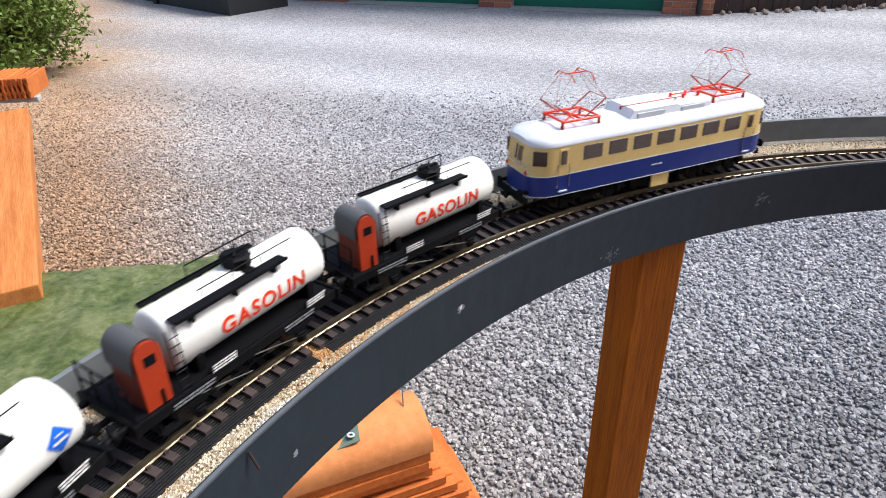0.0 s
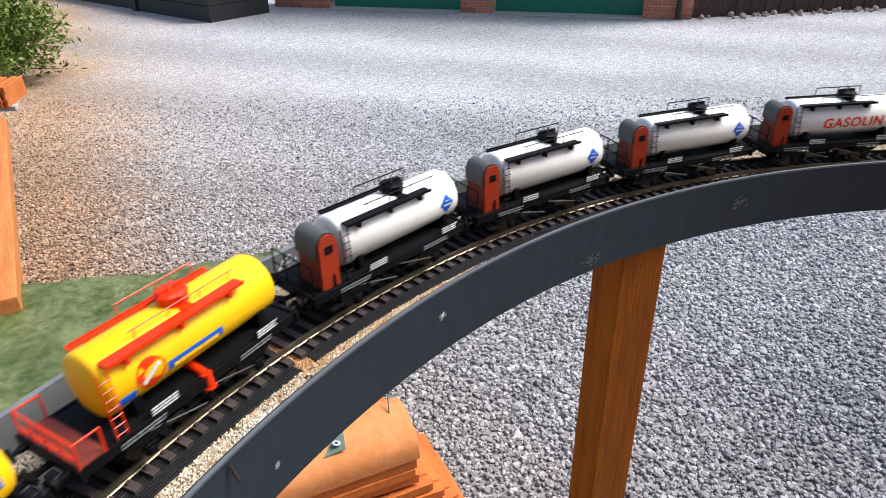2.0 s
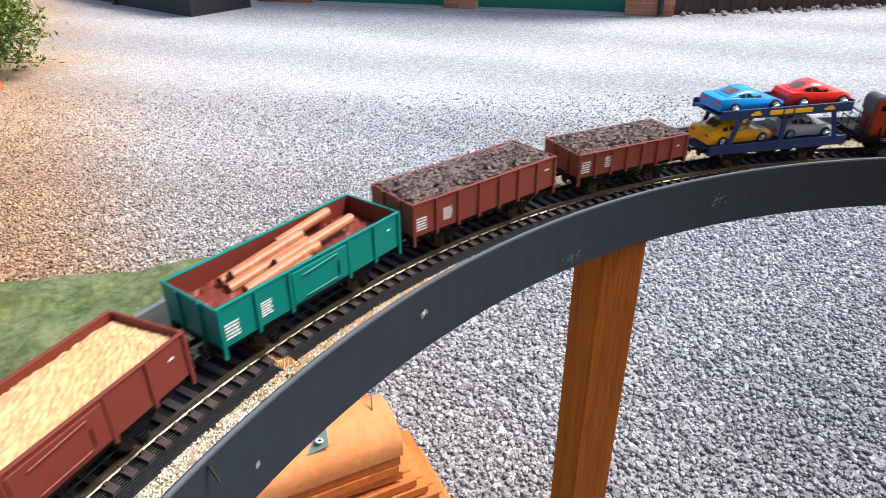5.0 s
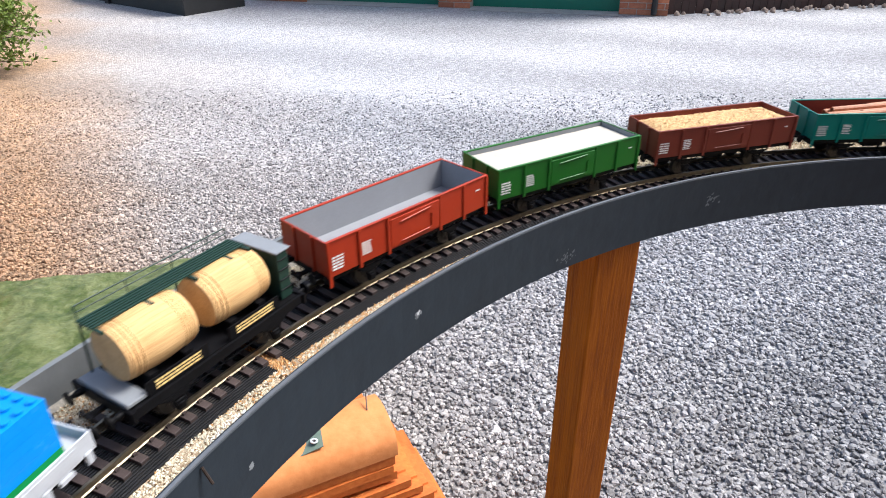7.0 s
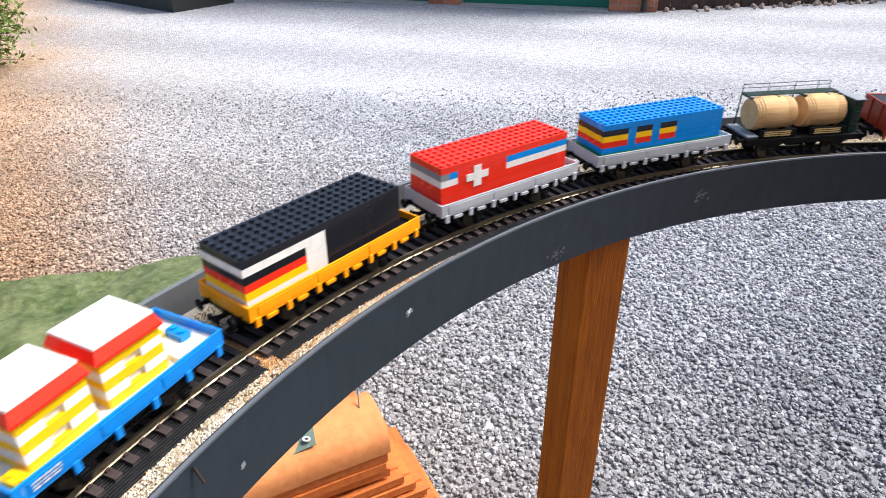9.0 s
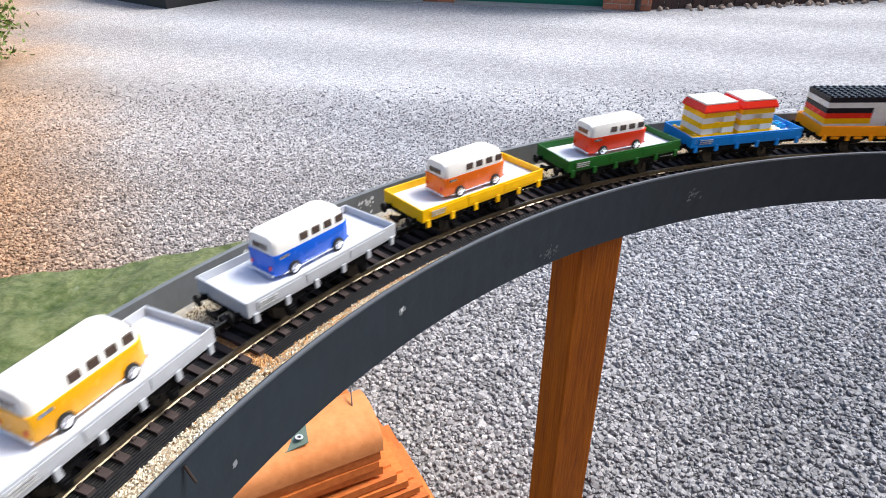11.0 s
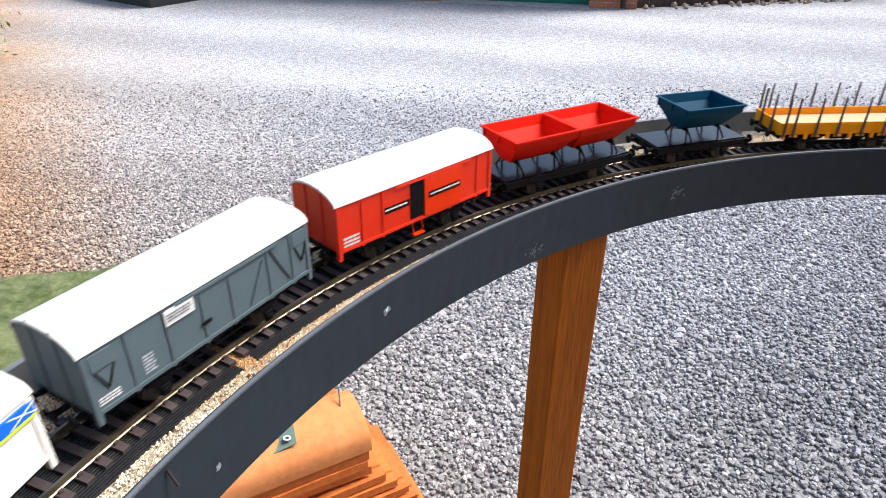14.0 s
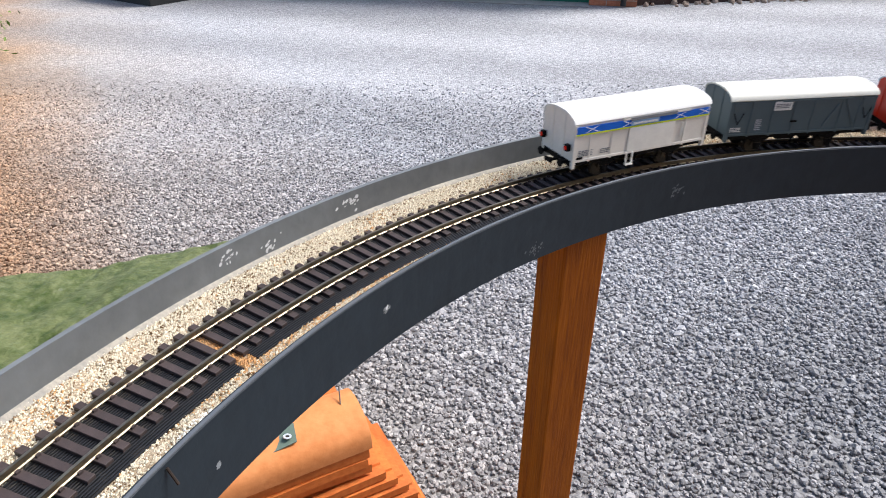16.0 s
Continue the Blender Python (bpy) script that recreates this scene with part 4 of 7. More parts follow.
def tank_wagon(s0, body, kit, label, kind, cabin=True):
    p = thing("tank_wagon", label, "tank wagon", "tank wagons of the train")
    L, ZF, ZC, RT = 0.168, 0.029, 0.0524, 0.0213
    chassis(p, L, 0.088, zf=ZF)
    x0, x1 = (-0.047, 0.082) if cabin else (-0.055, 0.076)
    bm = bmesh.new()
    tank_bm(bm, x0, x1, RT, ZC)
    tank = part("tank", bm, body, p, smooth=True)
    xm = (x0 + x1) / 2 + (0.004 if cabin else 0.0)
    for sx in (x0 + 0.016, x1 - 0.016):
        bm = bmesh.new()
        box(bm, sx - 0.003, sx + 0.003, -0.019, 0.019, ZF - 0.001, ZF + 0.012, 0.0008)
        part("saddle", bm, P_BLACK, p)
    bm = bmesh.new()
    rod(bm, (xm, 0, ZC + RT - 0.002), (xm, 0, ZC + RT + 0.0058), 0.0098, 8)
    rod(bm, (xm, 0, ZC + RT + 0.0058), (xm, 0, ZC + RT + 0.0072), 0.0108, 8, 0.0088)
    box(bm, xm - 0.009, xm + 0.009, -0.0012, 0.0012, ZC + RT + 0.007, ZC + RT + 0.0095)
    rod(bm, (xm - 0.004, -0.004, ZC + RT + 0.0075), (xm + 0.004, 0.004, ZC + RT + 0.010), 0.001, 6)
    part("dome", bm, kit, tank)
    b_("step_plank", (xm - 0.004, xm + 0.004, -0.0150, -0.0085, ZC + 0.0190, ZC + 0.0202), kit, tank)
    for sy in (-1, 1):
        bm = bmesh.new()
        xa, xb = x0 + 0.004, x0 + 0.004 + 0.090
        if not cabin:
            xa, xb = x0 + 0.004, x0 + 0.104
        ya, yb = sorted((sy * 0.0125, sy * (0.0212 if sy < 0 else 0.0155)))
        box(bm, xa, xb, ya, yb, ZC + 0.0180, ZC + 0.0193)
        box(bm, xa, xb, (ya if sy < 0 else yb) - 0.0004, (ya if sy < 0 else yb) + 0.0004, ZC + 0.0180, ZC + 0.0203)
        for k in range(3):
            xk = xa + 0.012 + k * (xb - xa - 0.024) / 2
            box(bm, xk - 0.0012, xk + 0.0012, ya, yb, ZC + 0.0135, ZC + 0.0180)
        part("walkway", bm, kit, tank)
    bm = bmesh.new()
    for k in range(4):
        xk = xm - 0.036 + k * 0.024
        rod(bm, (xk, -0.0105, ZC + 0.0178), (xk, -0.0105, ZC + RT + 0.0035), 0.00035, 5)
    for xk in (xm - 0.028, xm, xm + 0.028):
        rod(bm, (xk, 0.0145, ZC + 0.0178), (xk, 0.0145, ZC + RT + 0.0075), 0.00045, 5)
    rod(bm, (xm - 0.028, 0.0145, ZC + RT + 0.0075), (xm + 0.028, 0.0145, ZC + RT + 0.0075), 0.0006, 5)
    rod(bm, (xm - 0.040, -0.0105, ZC + RT + 0.0035), (xm + 0.040, -0.0105, ZC + RT + 0.0035), 0.00045, 5)
    part("handrail", bm, kit, tank)
    bm = bmesh.new()
    for dx in (0.0, 0.0065):
        rod(bm, (x0 - 0.004 + dx, -0.0250, ZF - 0.002), (x0 - 0.004 + dx, -0.0212, ZC + 0.0185), 0.0005, 5)
    for k in range(7):
        z = ZF + 0.002 + k * 0.006
        rod(bm, (x0 - 0.004, -0.0246, z), (x0 + 0.0025, -0.0246, z), 0.0004, 5)
    part("ladder", bm, kit, p)
    bars(p, -0.060, ZF - 0.0058, 0.030, 0.0045, 2, -0.0275, P_GREY, seed=21)
    bars(p, 0.030, ZF - 0.0058, 0.028, 0.0045, 2, -0.0275, P_GREY, seed=22)
    bm = bmesh.new()
    for xa in (-0.022, 0.022):
        rod(bm, (xa - 0.02, -0.0268, ZF - 0.007), (xa + 0.02, -0.0268, 0.0115), 0.0006, 5)
        box(bm, xa - 0.006, xa + 0.006, -0.0225, -0.0175, 0.0115, 0.0165)
    part("brake_rigging", bm, P_IRON, p, "grey brake rods and cylinders")
    # data plates under the tank
    for xq in (x0 + 0.016, x1 - 0.03):
        b_("data_plate", (xq, xq + 0.022, -0.0262, -0.0256, ZF - 0.003, ZF + 0.006), P_BLACK, p)
        bars(p, xq + 0.002, ZF - 0.002, 0.018, 0.008, 4, -0.0263, seed=int(xq * 999))
    if cabin:
        xc0, xc1 = -0.0735, -0.0555
        zc0, zc1 = ZF - 0.002, 0.0735
        xm_, rx, n = (xc0 + xc1) / 2, (xc1 - xc0) / 2, 12

        def arch(dx, dz, za):
            return [(xc0 - dx, za), (xc1 + dx, za)] + [(xm_ + (rx + dx) * math.cos(math.pi * i / n), zc1 - 0.009 + (0.009 + dz) * math.sin(math.pi * i / n)) for i in range(n + 1)]

        # cabin body browner than its red door, rear shade put into the colour
        bm = bmesh.new()
        loft(bm, [[(x, y, z) for x, z in arch(-0.0012, -0.001, zc0)] for y in (-0.0215, 0.0045)])
        cab = part("brake_cabin", bm, P_BROWN, p, "red oxide brake cabin with a grey roof")
        bm = bmesh.new()
        top = [(xm_ + (rx + 0.0004) * math.cos(math.pi * i / n), zc1 - 0.009 + 0.0095 * math.sin(math.pi * i / n)) for i in range(n + 1)]
        top = [(xc1 + 0.0004, zc1 - 0.019)] + top + [(xc0 - 0.0004, zc1 - 0.019)]
        low = [(xm_ + (x - xm_) * 0.93, z - 0.0007) for x, z in reversed(top)]
        loft(bm, [[(x, y, z) for x, z in top + low] for y in (-0.0205, 0.0055)])
        part("cabin_roof", bm, P_CABROOF, cab, "grey curved sheet roof", smooth=True)
        bm = bmesh.new()
        loft(bm, [[(x, yy, z) for x, z in arch(-0.0008, -0.0006, zc0)] for yy in (-0.0214, -0.0232)])
        door = part("cabin_door", bm, P_REDOX, cab)
        b_("cabin_window", (xm_ - 0.0032, xm_ + 0.0038, -0.0237, -0.0229, zc1 - 0.0155, zc1 - 0.0095), P_BLACK, door)
        b_("handle", (xm_ + 0.002, xm_ + 0.0034, -0.0242, -0.023, zc0 - 0.004, zc0 + 0.012), P_BLACK, door)
        bm = bmesh.new()
        for y in (-0.025, -0.009, 0.009, 0.025):
            rod(bm, (-0.0825, y, ZF), (-0.0825, y, ZF + 0.024), 0.0007, 5)
        for z in (0.012, 0.024):
            rod(bm, (-0.0825, -0.025, ZF + z), (-0.0825, 0.025, ZF + z), 0.0007, 5)
        part("end_rail", bm, P_BLACK, p)
        for sy in (-1, 1):
            b_("step", (xc0 + 0.002, xc1 - 0.002, sy * 0.0262 - 0.003, sy * 0.0262 + 0.003, 0.012, 0.0135), P_BLACK, p)
            bm = bmesh.new()
            for xx in (xc0 + 0.004, xc1 - 0.004):
                rod(bm, (xx, sy * 0.0262, 0.0125), (xx, sy * 0.025, ZF - 0.002), 0.0006, 5)
            part("step_hanger", bm, P_BLACK, p)
        bm = bmesh.new()
        for y in (-0.024, -0.008, 0.008, 0.024):
            rod(bm, (x1 + 0.003, y, ZF), (x1 + 0.003, y, ZF + 0.014), 0.0006, 5)
        rod(bm, (x1 + 0.003, -0.024, ZF + 0.014), (x1 + 0.003, 0.024, ZF + 0.014), 0.0006, 5)
        part("end_rail", bm, P_BLACK, p)
    else:
        bm = bmesh.new()
        for y in (-0.0265, 0.0265):
            for x in (-0.083, -0.068):
                rod(bm, (x, y, ZF), (x, y, ZF + 0.017), 0.0007, 6)
            rod(bm, (-0.083, y, ZF + 0.017), (-0.068, y, ZF + 0.017), 0.0007, 6)
        for z in (0.006, 0.017):
            rod(bm, (-0.083, -0.0265, ZF + z), (-0.083, 0.0265, ZF + z), 0.0007, 6)
        for y in (-0.013, 0.0, 0.013):
            rod(bm, (-0.083, y, ZF), (-0.083, y, ZF + 0.017), 0.0005, 6)
        part("end_rail", bm, P_RED, p, "red platform railing")
        b_("platform", (-0.083, -0.067, -0.0265, 0.0265, ZF, ZF + 0.0012), P_BROWN, p, "dark red end platform")
        bm = bmesh.new()
        rod(bm, (0.004, 0.0, 0.033), (0.004, -0.024, 0.029), 0.003, 12)
        rod(bm, (0.004, -0.024, 0.030), (0.004, -0.025, 0.021), 0.0038, 12)
        rod(bm, (0.004, -0.025, 0.021), (0.004, -0.025, 0.0195), 0.0048, 12)
        part("outlet_valve", bm, P_RED, p, "red drain pipe and valve", smooth=True)
    if kind == "g":
        word(tank, "GASOLIN", xm - 0.035, -0.0080, 0.073, 0.0118, RT, ZC, P_RED, "red capital lettering")
    elif kind == "o":
        mark_blocks(tank, 4, xm - 0.028, -0.0065, 0.0062, 0.0125, 0.0098, RT, ZC, P_TEALB, "blue maker's mark in plain blocks")
        bars(tank, xm - 0.044, ZC - 0.004, 0.009, 0.006, 3, -RT - 0.0005, P_DIAM, "small_mark", 5)
        bars(tank, xm + 0.043, ZC - 0.002, 0.009, 0.006, 3, -RT - 0.0005, P_DIAM, "small_mark", 6)
    elif kind == "a":
        bm = bmesh.new()
        xd = x1 - 0.0165
        n = 8
        for k in range(n):
            a, b = -1 + 2 * k / n, -1 + 2 * (k + 1) / n
            wa, wb = 1 - abs(a), 1 - abs(b)
            sh = [(-0.0078 * wa, 0.0088 * a), (0.0078 * wa + 1e-5, 0.0088 * a), (0.0078 * wb + 1e-5, 0.0088 * b), (-0.0078 * wb, 0.0088 * b)]
            wrap(bm, sh, xd, 0.0, RT, ZC)
        dia = part("mark", bm, P_DIAM, tank, "blue diamond mark")
        bars(dia, xd - 0.0042, ZC - 0.0015, 0.0084, 0.0028, 1, -RT - 0.0006, seed=3)
        bars(dia, xd - 0.002, ZC + 0.0025, 0.004, 0.002, 1, -RT - 0.0006, seed=4)
    else:
        bm = bmesh.new()
        n = 22
        wrap_c = [(0.0098 * math.cos(2 * math.pi * i / n), 0.0098 * math.sin(2 * math.pi * i / n)) for i in range(n)]
        wrap(bm, wrap_c, -0.028, 0.0, RT, ZC)
        disc = part("mark", bm, P_RED, tank, "round red mark with a pale swirl")
        bm = bmesh.new()
        for k in range(5):
            box(bm, -0.034 + k * 0.0025, -0.0318 + k * 0.0025, -RT - 0.0008, -RT - 0.0003, ZC - 0.0045 + k * 0.0016, ZC - 0.0018 + k * 0.0016)
        part("swirl", bm, P_PRINT, disc)
        bm = bmesh.new()
        wrap_rect(bm, -0.050, -0.0105, 0.011, 0.006, RT, ZC)
        part("mark", bm, P_DIAM, tank, "blue corner mark")
        bm = bmesh.new()
        wrap_rect(bm, -0.0165, -0.007, 0.042, 0.0062, RT, ZC, 0.0)
        part("mark", bm, P_DIAM, tank, "blue lettered band")
        bars(tank, -0.013, ZC - 0.0058, 0.034, 0.004, 1, -RT - 0.0004, P_YEL, seed=8)
    return ride(p, s0)


for s0 in (0.590, 0.400):
    tank_wagon(s0, P_WHITE, P_BLACK, "white tank wagon with red marking and black walkway", "g")
for s0 in (0.209, 0.013, -0.175):
    tank_wagon(s0, P_WHITE, P_BLACK, "white tank wagon with blue diamond and brake cabin", "a")
tank_wagon(-0.368, P_YEL, P_RED, "yellow tank wagon with red walkway, valve and railing", "s", cabin=False)
tank_wagon(-0.562, P_YEL, P_BLACK, "yellow tank wagon with blue marking and black walkway", "o")


# ---- open wagons ----
def open_wagon(s0, L, body, inside, label, zt=0.0585, door=True, seed=1, nrib=6):
    p = thing("open_wagon", label, "goods wagon", "open wagons of the train")
    chassis(p, L - 0.004, L * 0.52, zf=0.029)
    h, w, z0 = L / 2, 0.0298, 0.0285
    b_("floor", (-h + 0.001, h - 0.001, -w + 0.0015, w - 0.0015, z0, z0 + 0.0016), inside, p)
    for sy in (-1, 1):
        y0, y1 = sorted((sy * w, sy * (w - 0.0014)))
        side = b_("side_wall", (-h, h, y0, y1, z0 - 0.001, zt - 0.0012), body, p)
        y0, y1 = sorted((sy * (w - 0.0015), sy * (w - 0.0019)))
        b_("lining", (-h + 0.0018, h - 0.0018, y0, y1, z0 + 0.0016, zt - 0.0012), inside, side)
        y0, y1 = sorted((sy * (w + 0.0008), sy * (w - 0.002)))
        b_("top_rail", (-h, h, y0, y1, zt - 0.0012, zt), body, side, bev=0.0003)
        for k in range(nrib + 1):
            x = -h + 0.0016 + (L - 0.0032) * k / nrib
            y0, y1 = sorted((sy * (w + 0.0013), sy * w))
            zb = z0 - 0.0095 if k in (0, nrib) else z0 - 0.004
            if door and k == nrib // 2 and nrib % 2 == 0:
                continue
            b_("rib", (x - 0.0013, x + 0.0013, y0, y1, zb, zt - 0.0012), body, side)
        if door:
            dw = L / nrib * 0.98
            y0, y1 = sorted((sy * (w + 0.0012), sy * w))
            d = b_("door", (-dw + 0.002, dw - 0.002, y0, y1, z0 + 0.001, zt - 0.0035), body, side, bev=0.0004)
            bm = bmesh.new()
            yy = sy * (w + 0.0018)
            rod(bm, (-dw * 0.6, yy, zt - 0.008), (dw * 0.55, yy, zt - 0.006), 0.0007, 6)
            rod(bm, (dw * 0.6, yy, zt - 0.012), (dw * 0.6, yy, z0 + 0.006), 0.0006, 6)
            rod(bm, (-dw * 0.55, yy, z0 + 0.004), (dw * 0.5, yy, z0 + 0.0045), 0.0006, 6)
            part("handle", bm, body, d)
    for sx in (-1, 1):
        x0, x1 = sorted((sx * h, sx * (h - 0.0014)))
        end = b_("end_wall", (x0, x1, -w + 0.0014, w - 0.0014, z0, zt - 0.0003), body, p)
        x0, x1 = sorted((sx * (h - 0.0015), sx * (h - 0.0018)))
        b_("lining", (x0, x1, -w + 0.002, w - 0.002, z0 + 0.0016, zt - 0.001), inside, end)
        for y in (-0.012, 0.012):
            x0, x1 = sorted((sx * h, sx * (h + 0.0014)))
            b_("rib", (x0, x1, y - 0.0013, y + 0.0013, z0 - 0.001, zt - 0.001), body, end)
    bars(p, -h + 0.0045, z0 + 0.004, 0.011, 0.013, 5, -w - 0.0002, seed=seed)
    bars(p, -h + 0.034, z0 + 0.006, 0.0095, 0.012, 6, -w - 0.0002, seed=seed + 9)
    bars(p, h - 0.016, zt - 0.012, 0.005, 0.0025, 1, -w - 0.0002, seed=seed + 4)
    return ride(p, s0)


def heap(name, L, z0, ht, material, label, category, s0, rough, seed, grain=90, amp=None):
    """A bed of loose load, higher in the middle."""
    bm = bmesh.new()
    nx, ny = int(L / rough), int(0.0555 / rough)
    rows = []
    for i in range(nx + 1):
        row = []
        for j in range(ny + 1):
            x, y = -L / 2 + L * i / nx, -0.02775 + 0.0555 * j / ny
            e = min(1.0, (0.02775 - abs(y)) / 0.012, (L / 2 - abs(x)) / 0.014)
            z = z0 + ht * (0.35 + 0.65 * e) * (0.85 + 0.3 * noise.noise((x * 40 + seed, y * 40, 0))) + (rough * 0.8 if amp is None else amp) * noise.noise((x * grain * 5 + seed, y * grain * 5, 1.0))
            row.append((x, y, z))
        rows.append(row)
    loft(bm, rows, close=False, caps=False)
    ring = [e for e in bm.edges if e.is_boundary]
    ret = bmesh.ops.extrude_edge_only(bm, edges=ring)
    for g in ret["geom"]:
        if isinstance(g, bmesh.types.BMVert):
            g.co.z = z0 - ht * 0.6
    ob = tagged(part(name, bm, material), label, category)
    return ride(ob, s0)


def lumps(bm, n, L, z, size, seed, flat=0.8, high=0.004):
    rng = random.Random(seed)
    for _ in range(n):
        x, y = rng.uniform(-L / 2 + 0.002, L / 2 - 0.002), rng.uniform(-0.0265, 0.0265)
        s = size * rng.uniform(0.6, 1.35)
        e = min(1.0, (0.0275 - abs(y)) / 0.012, (L / 2 - abs(x)) / 0.014)
        vs = box(bm, -s, s, -s * 0.8, s * 0.8, -s * flat, s * flat)
        for v in vs:
            v.co *= rng.uniform(0.7, 1.25)
        bmesh.ops.transform(bm, verts=vs, matrix=Matrix.Translation((x, y, z + high * e)) @ Euler((rng.uniform(0, 3), rng.uniform(0, 3), rng.uniform(0, 6))).to_matrix().to_4x4())


def coal(L, s0, zt, seed):
    bm = bmesh.new()
    box(bm, -L / 2, L / 2, -0.0276, 0.0276, 0.0302, zt - 0.002)
    lumps(bm, 1150, L, zt - 0.0025, 0.00185, seed, high=0.0050)
    return ride(tagged(part("coal_load", bm, P_COAL), "heap of brown-black coal lumps in the wagon", "coal load", kind="stuff"), s0)


open_wagon(-0.962, 0.146, P_COALRED, P_BROWN, "faded red-brown open wagon heaped with coal", 0.053, False, 1, 7)
coal(0.141, -0.962, 0.053, 1)
open_wagon(-1.159, 0.178, P_COALRED, P_BROWN, "faded red-brown open wagon full of coal", 0.0585, False, 2, 7)
coal(0.173, -1.159, 0.0585, 2)
open_wagon(-1.358, 0.179, P_TEAL, P_BROWN, "teal open wagon loaded with brown tubes", seed=3)
rng = random.Random(4)
for k in range(8):
    bm = bmesh.new()
    l, x = rng.uniform(0.05, 0.085), rng.uniform(-0.035, 0.035)
    y, z = -0.021 + 0.006 * k, 0.0485 + 0.0045 * (k % 2)
    n = 12
    rings = []
    for rr, xx in ((0.0032, x - l / 2), (0.0042, x - l / 2), (0.0042, x + l / 2), (0.0032, x + l / 2)):
        rings.append([(xx, y + 0.003 * (xx - x) / l + rr * math.cos(6.2832 * i / n), z + 0.004 * (xx - x) / l + rr * math.sin(6.2832 * i / n)) for i in range(n)])
    rings.append(rings[0])
    loft(bm, rings, caps=False)
    ride(tagged(part("tube", bm, P_PIPE), "copper-brown tube lying in the teal wagon", "tube", "tubes in the wagon"), -1.358)
heap("packing", 0.174, 0.040, 0.004, P_BROWN, "brown bed under the tubes in the wagon", "load", -1.358, 0.004, 3)
open_wagon(-1.570, 0.183, P_BROWN, P_BROWN, "brown open wagon filled with wood chips", seed=5)
heap("chip_load", 0.178, 0.050, 0.0075, P_CHIP, "golden wood chips heaped in the wagon", "load", -1.570, 0.0022, 5)
open_wagon(-1.785, 0.186, P_GREEN, P_GREY, "bright green open wagon with a pale sand load", seed=7)
heap("sand_load", 0.181, 0.0525, 0.001, P_SAND, "flat pale sand load in the green wagon", "load", -1.785, 0.006, 7, 20, 0.0004)
open_wagon(-1.990, 0.184, P_VERM, P_INGREY, "empty vermilion open wagon with a grey inside", seed=9)


# ---- car carrier and its toy cars ----
def car_carrier(s0):
    p = thing("car_carrier_wagon", "dark blue two-deck car carrier wagon with yellow print", "car wagon")
    L, w = 0.176, 0.0295
    chassis(p, L - 0.006, 0.098, P_BLUE, 0.027, 0.025)
    h = L / 2
    b_("lower_deck", (-h, h, -w + 0.001, w - 0.001, 0.027, 0.029), P_BLUE, p)
    b_("upper_deck", (-h + 0.006, h - 0.002, -w + 0.001, w - 0.001, 0.0645, 0.0665), P_BLUE, p)
    for sy in (-1, 1):
        y0, y1 = sorted((sy * w, sy * (w - 0.0018)))
        b_("lower_rail", (-h, h, y0, y1, 0.0215, 0.0325), P_BLUE, p, bev=0.0005)
        up = b_("upper_rail", (-h + 0.006, h - 0.002, y0, y1, 0.0615, 0.0725), P_BLUE, p, bev=0.0005)
        for x, lean in ((-h + 0.022, 0.010), (0.0, 0.0), (h - 0.016, -0.010)):
            bm = bmesh.new()
            d = 0.0028
            loft(bm, [[(x - d, y0, 0.031), (x + d, y0, 0.031), (x + d, y1, 0.031), (x - d, y1, 0.031)], [(x - d + lean, y0, 0.063), (x + d + lean, y0, 0.063), (x + d + lean, y1, 0.063), (x - d + lean, y1, 0.063)]])
            part("stanchion", bm, P_BLUE, p)
        y = sy * (w + 0.0003)
        bm = bmesh.new()
        for x, l in ((-0.022, 0.016), (-0.003, 0.010), (0.010, 0.022)):
            box(bm, x, x + l, y - 0.0003, y + 0.0003, 0.0645, 0.0695)
        for x in (-0.045, 0.048):
            box(bm, x, x + 0.013, y - 0.0003, y + 0.0003, 0.065, 0.0675)
            box(bm, x + 0.003, x + 0.010, y - 0.0003, y + 0.0003, 0.0675, 0.0695)
        part("lettering", bm, P_YEL, up, "yellow print in plain bars")
    b_("ramp_flap", (h - 0.003, h - 0.001, -w + 0.002, w - 0.002, 0.0665, 0.074), P_BLUE, p)
    return ride(p, s0)


def toy_wheel_bm(r):
    def make(bm):
        rod(bm, (0, -0.0022, 0), (0, 0.0022, 0), r, 20)
    return make


def toy_rim_bm(r):
    def make(bm):
        rod(bm, (0, -0.0027, 0), (0, -0.0021, 0), r * 0.66, 16)
        for k in range(5):
            a = k * 1.2566
            rod(bm, (0, -0.0029, 0), (r * 0.6 * math.cos(a), -0.0029, r * 0.6 * math.sin(a)), 0.0006, 5)
    return make


P_CARGLASS = mat("black tinted glass", (0.012, 0.012, 0.014), 0.12)


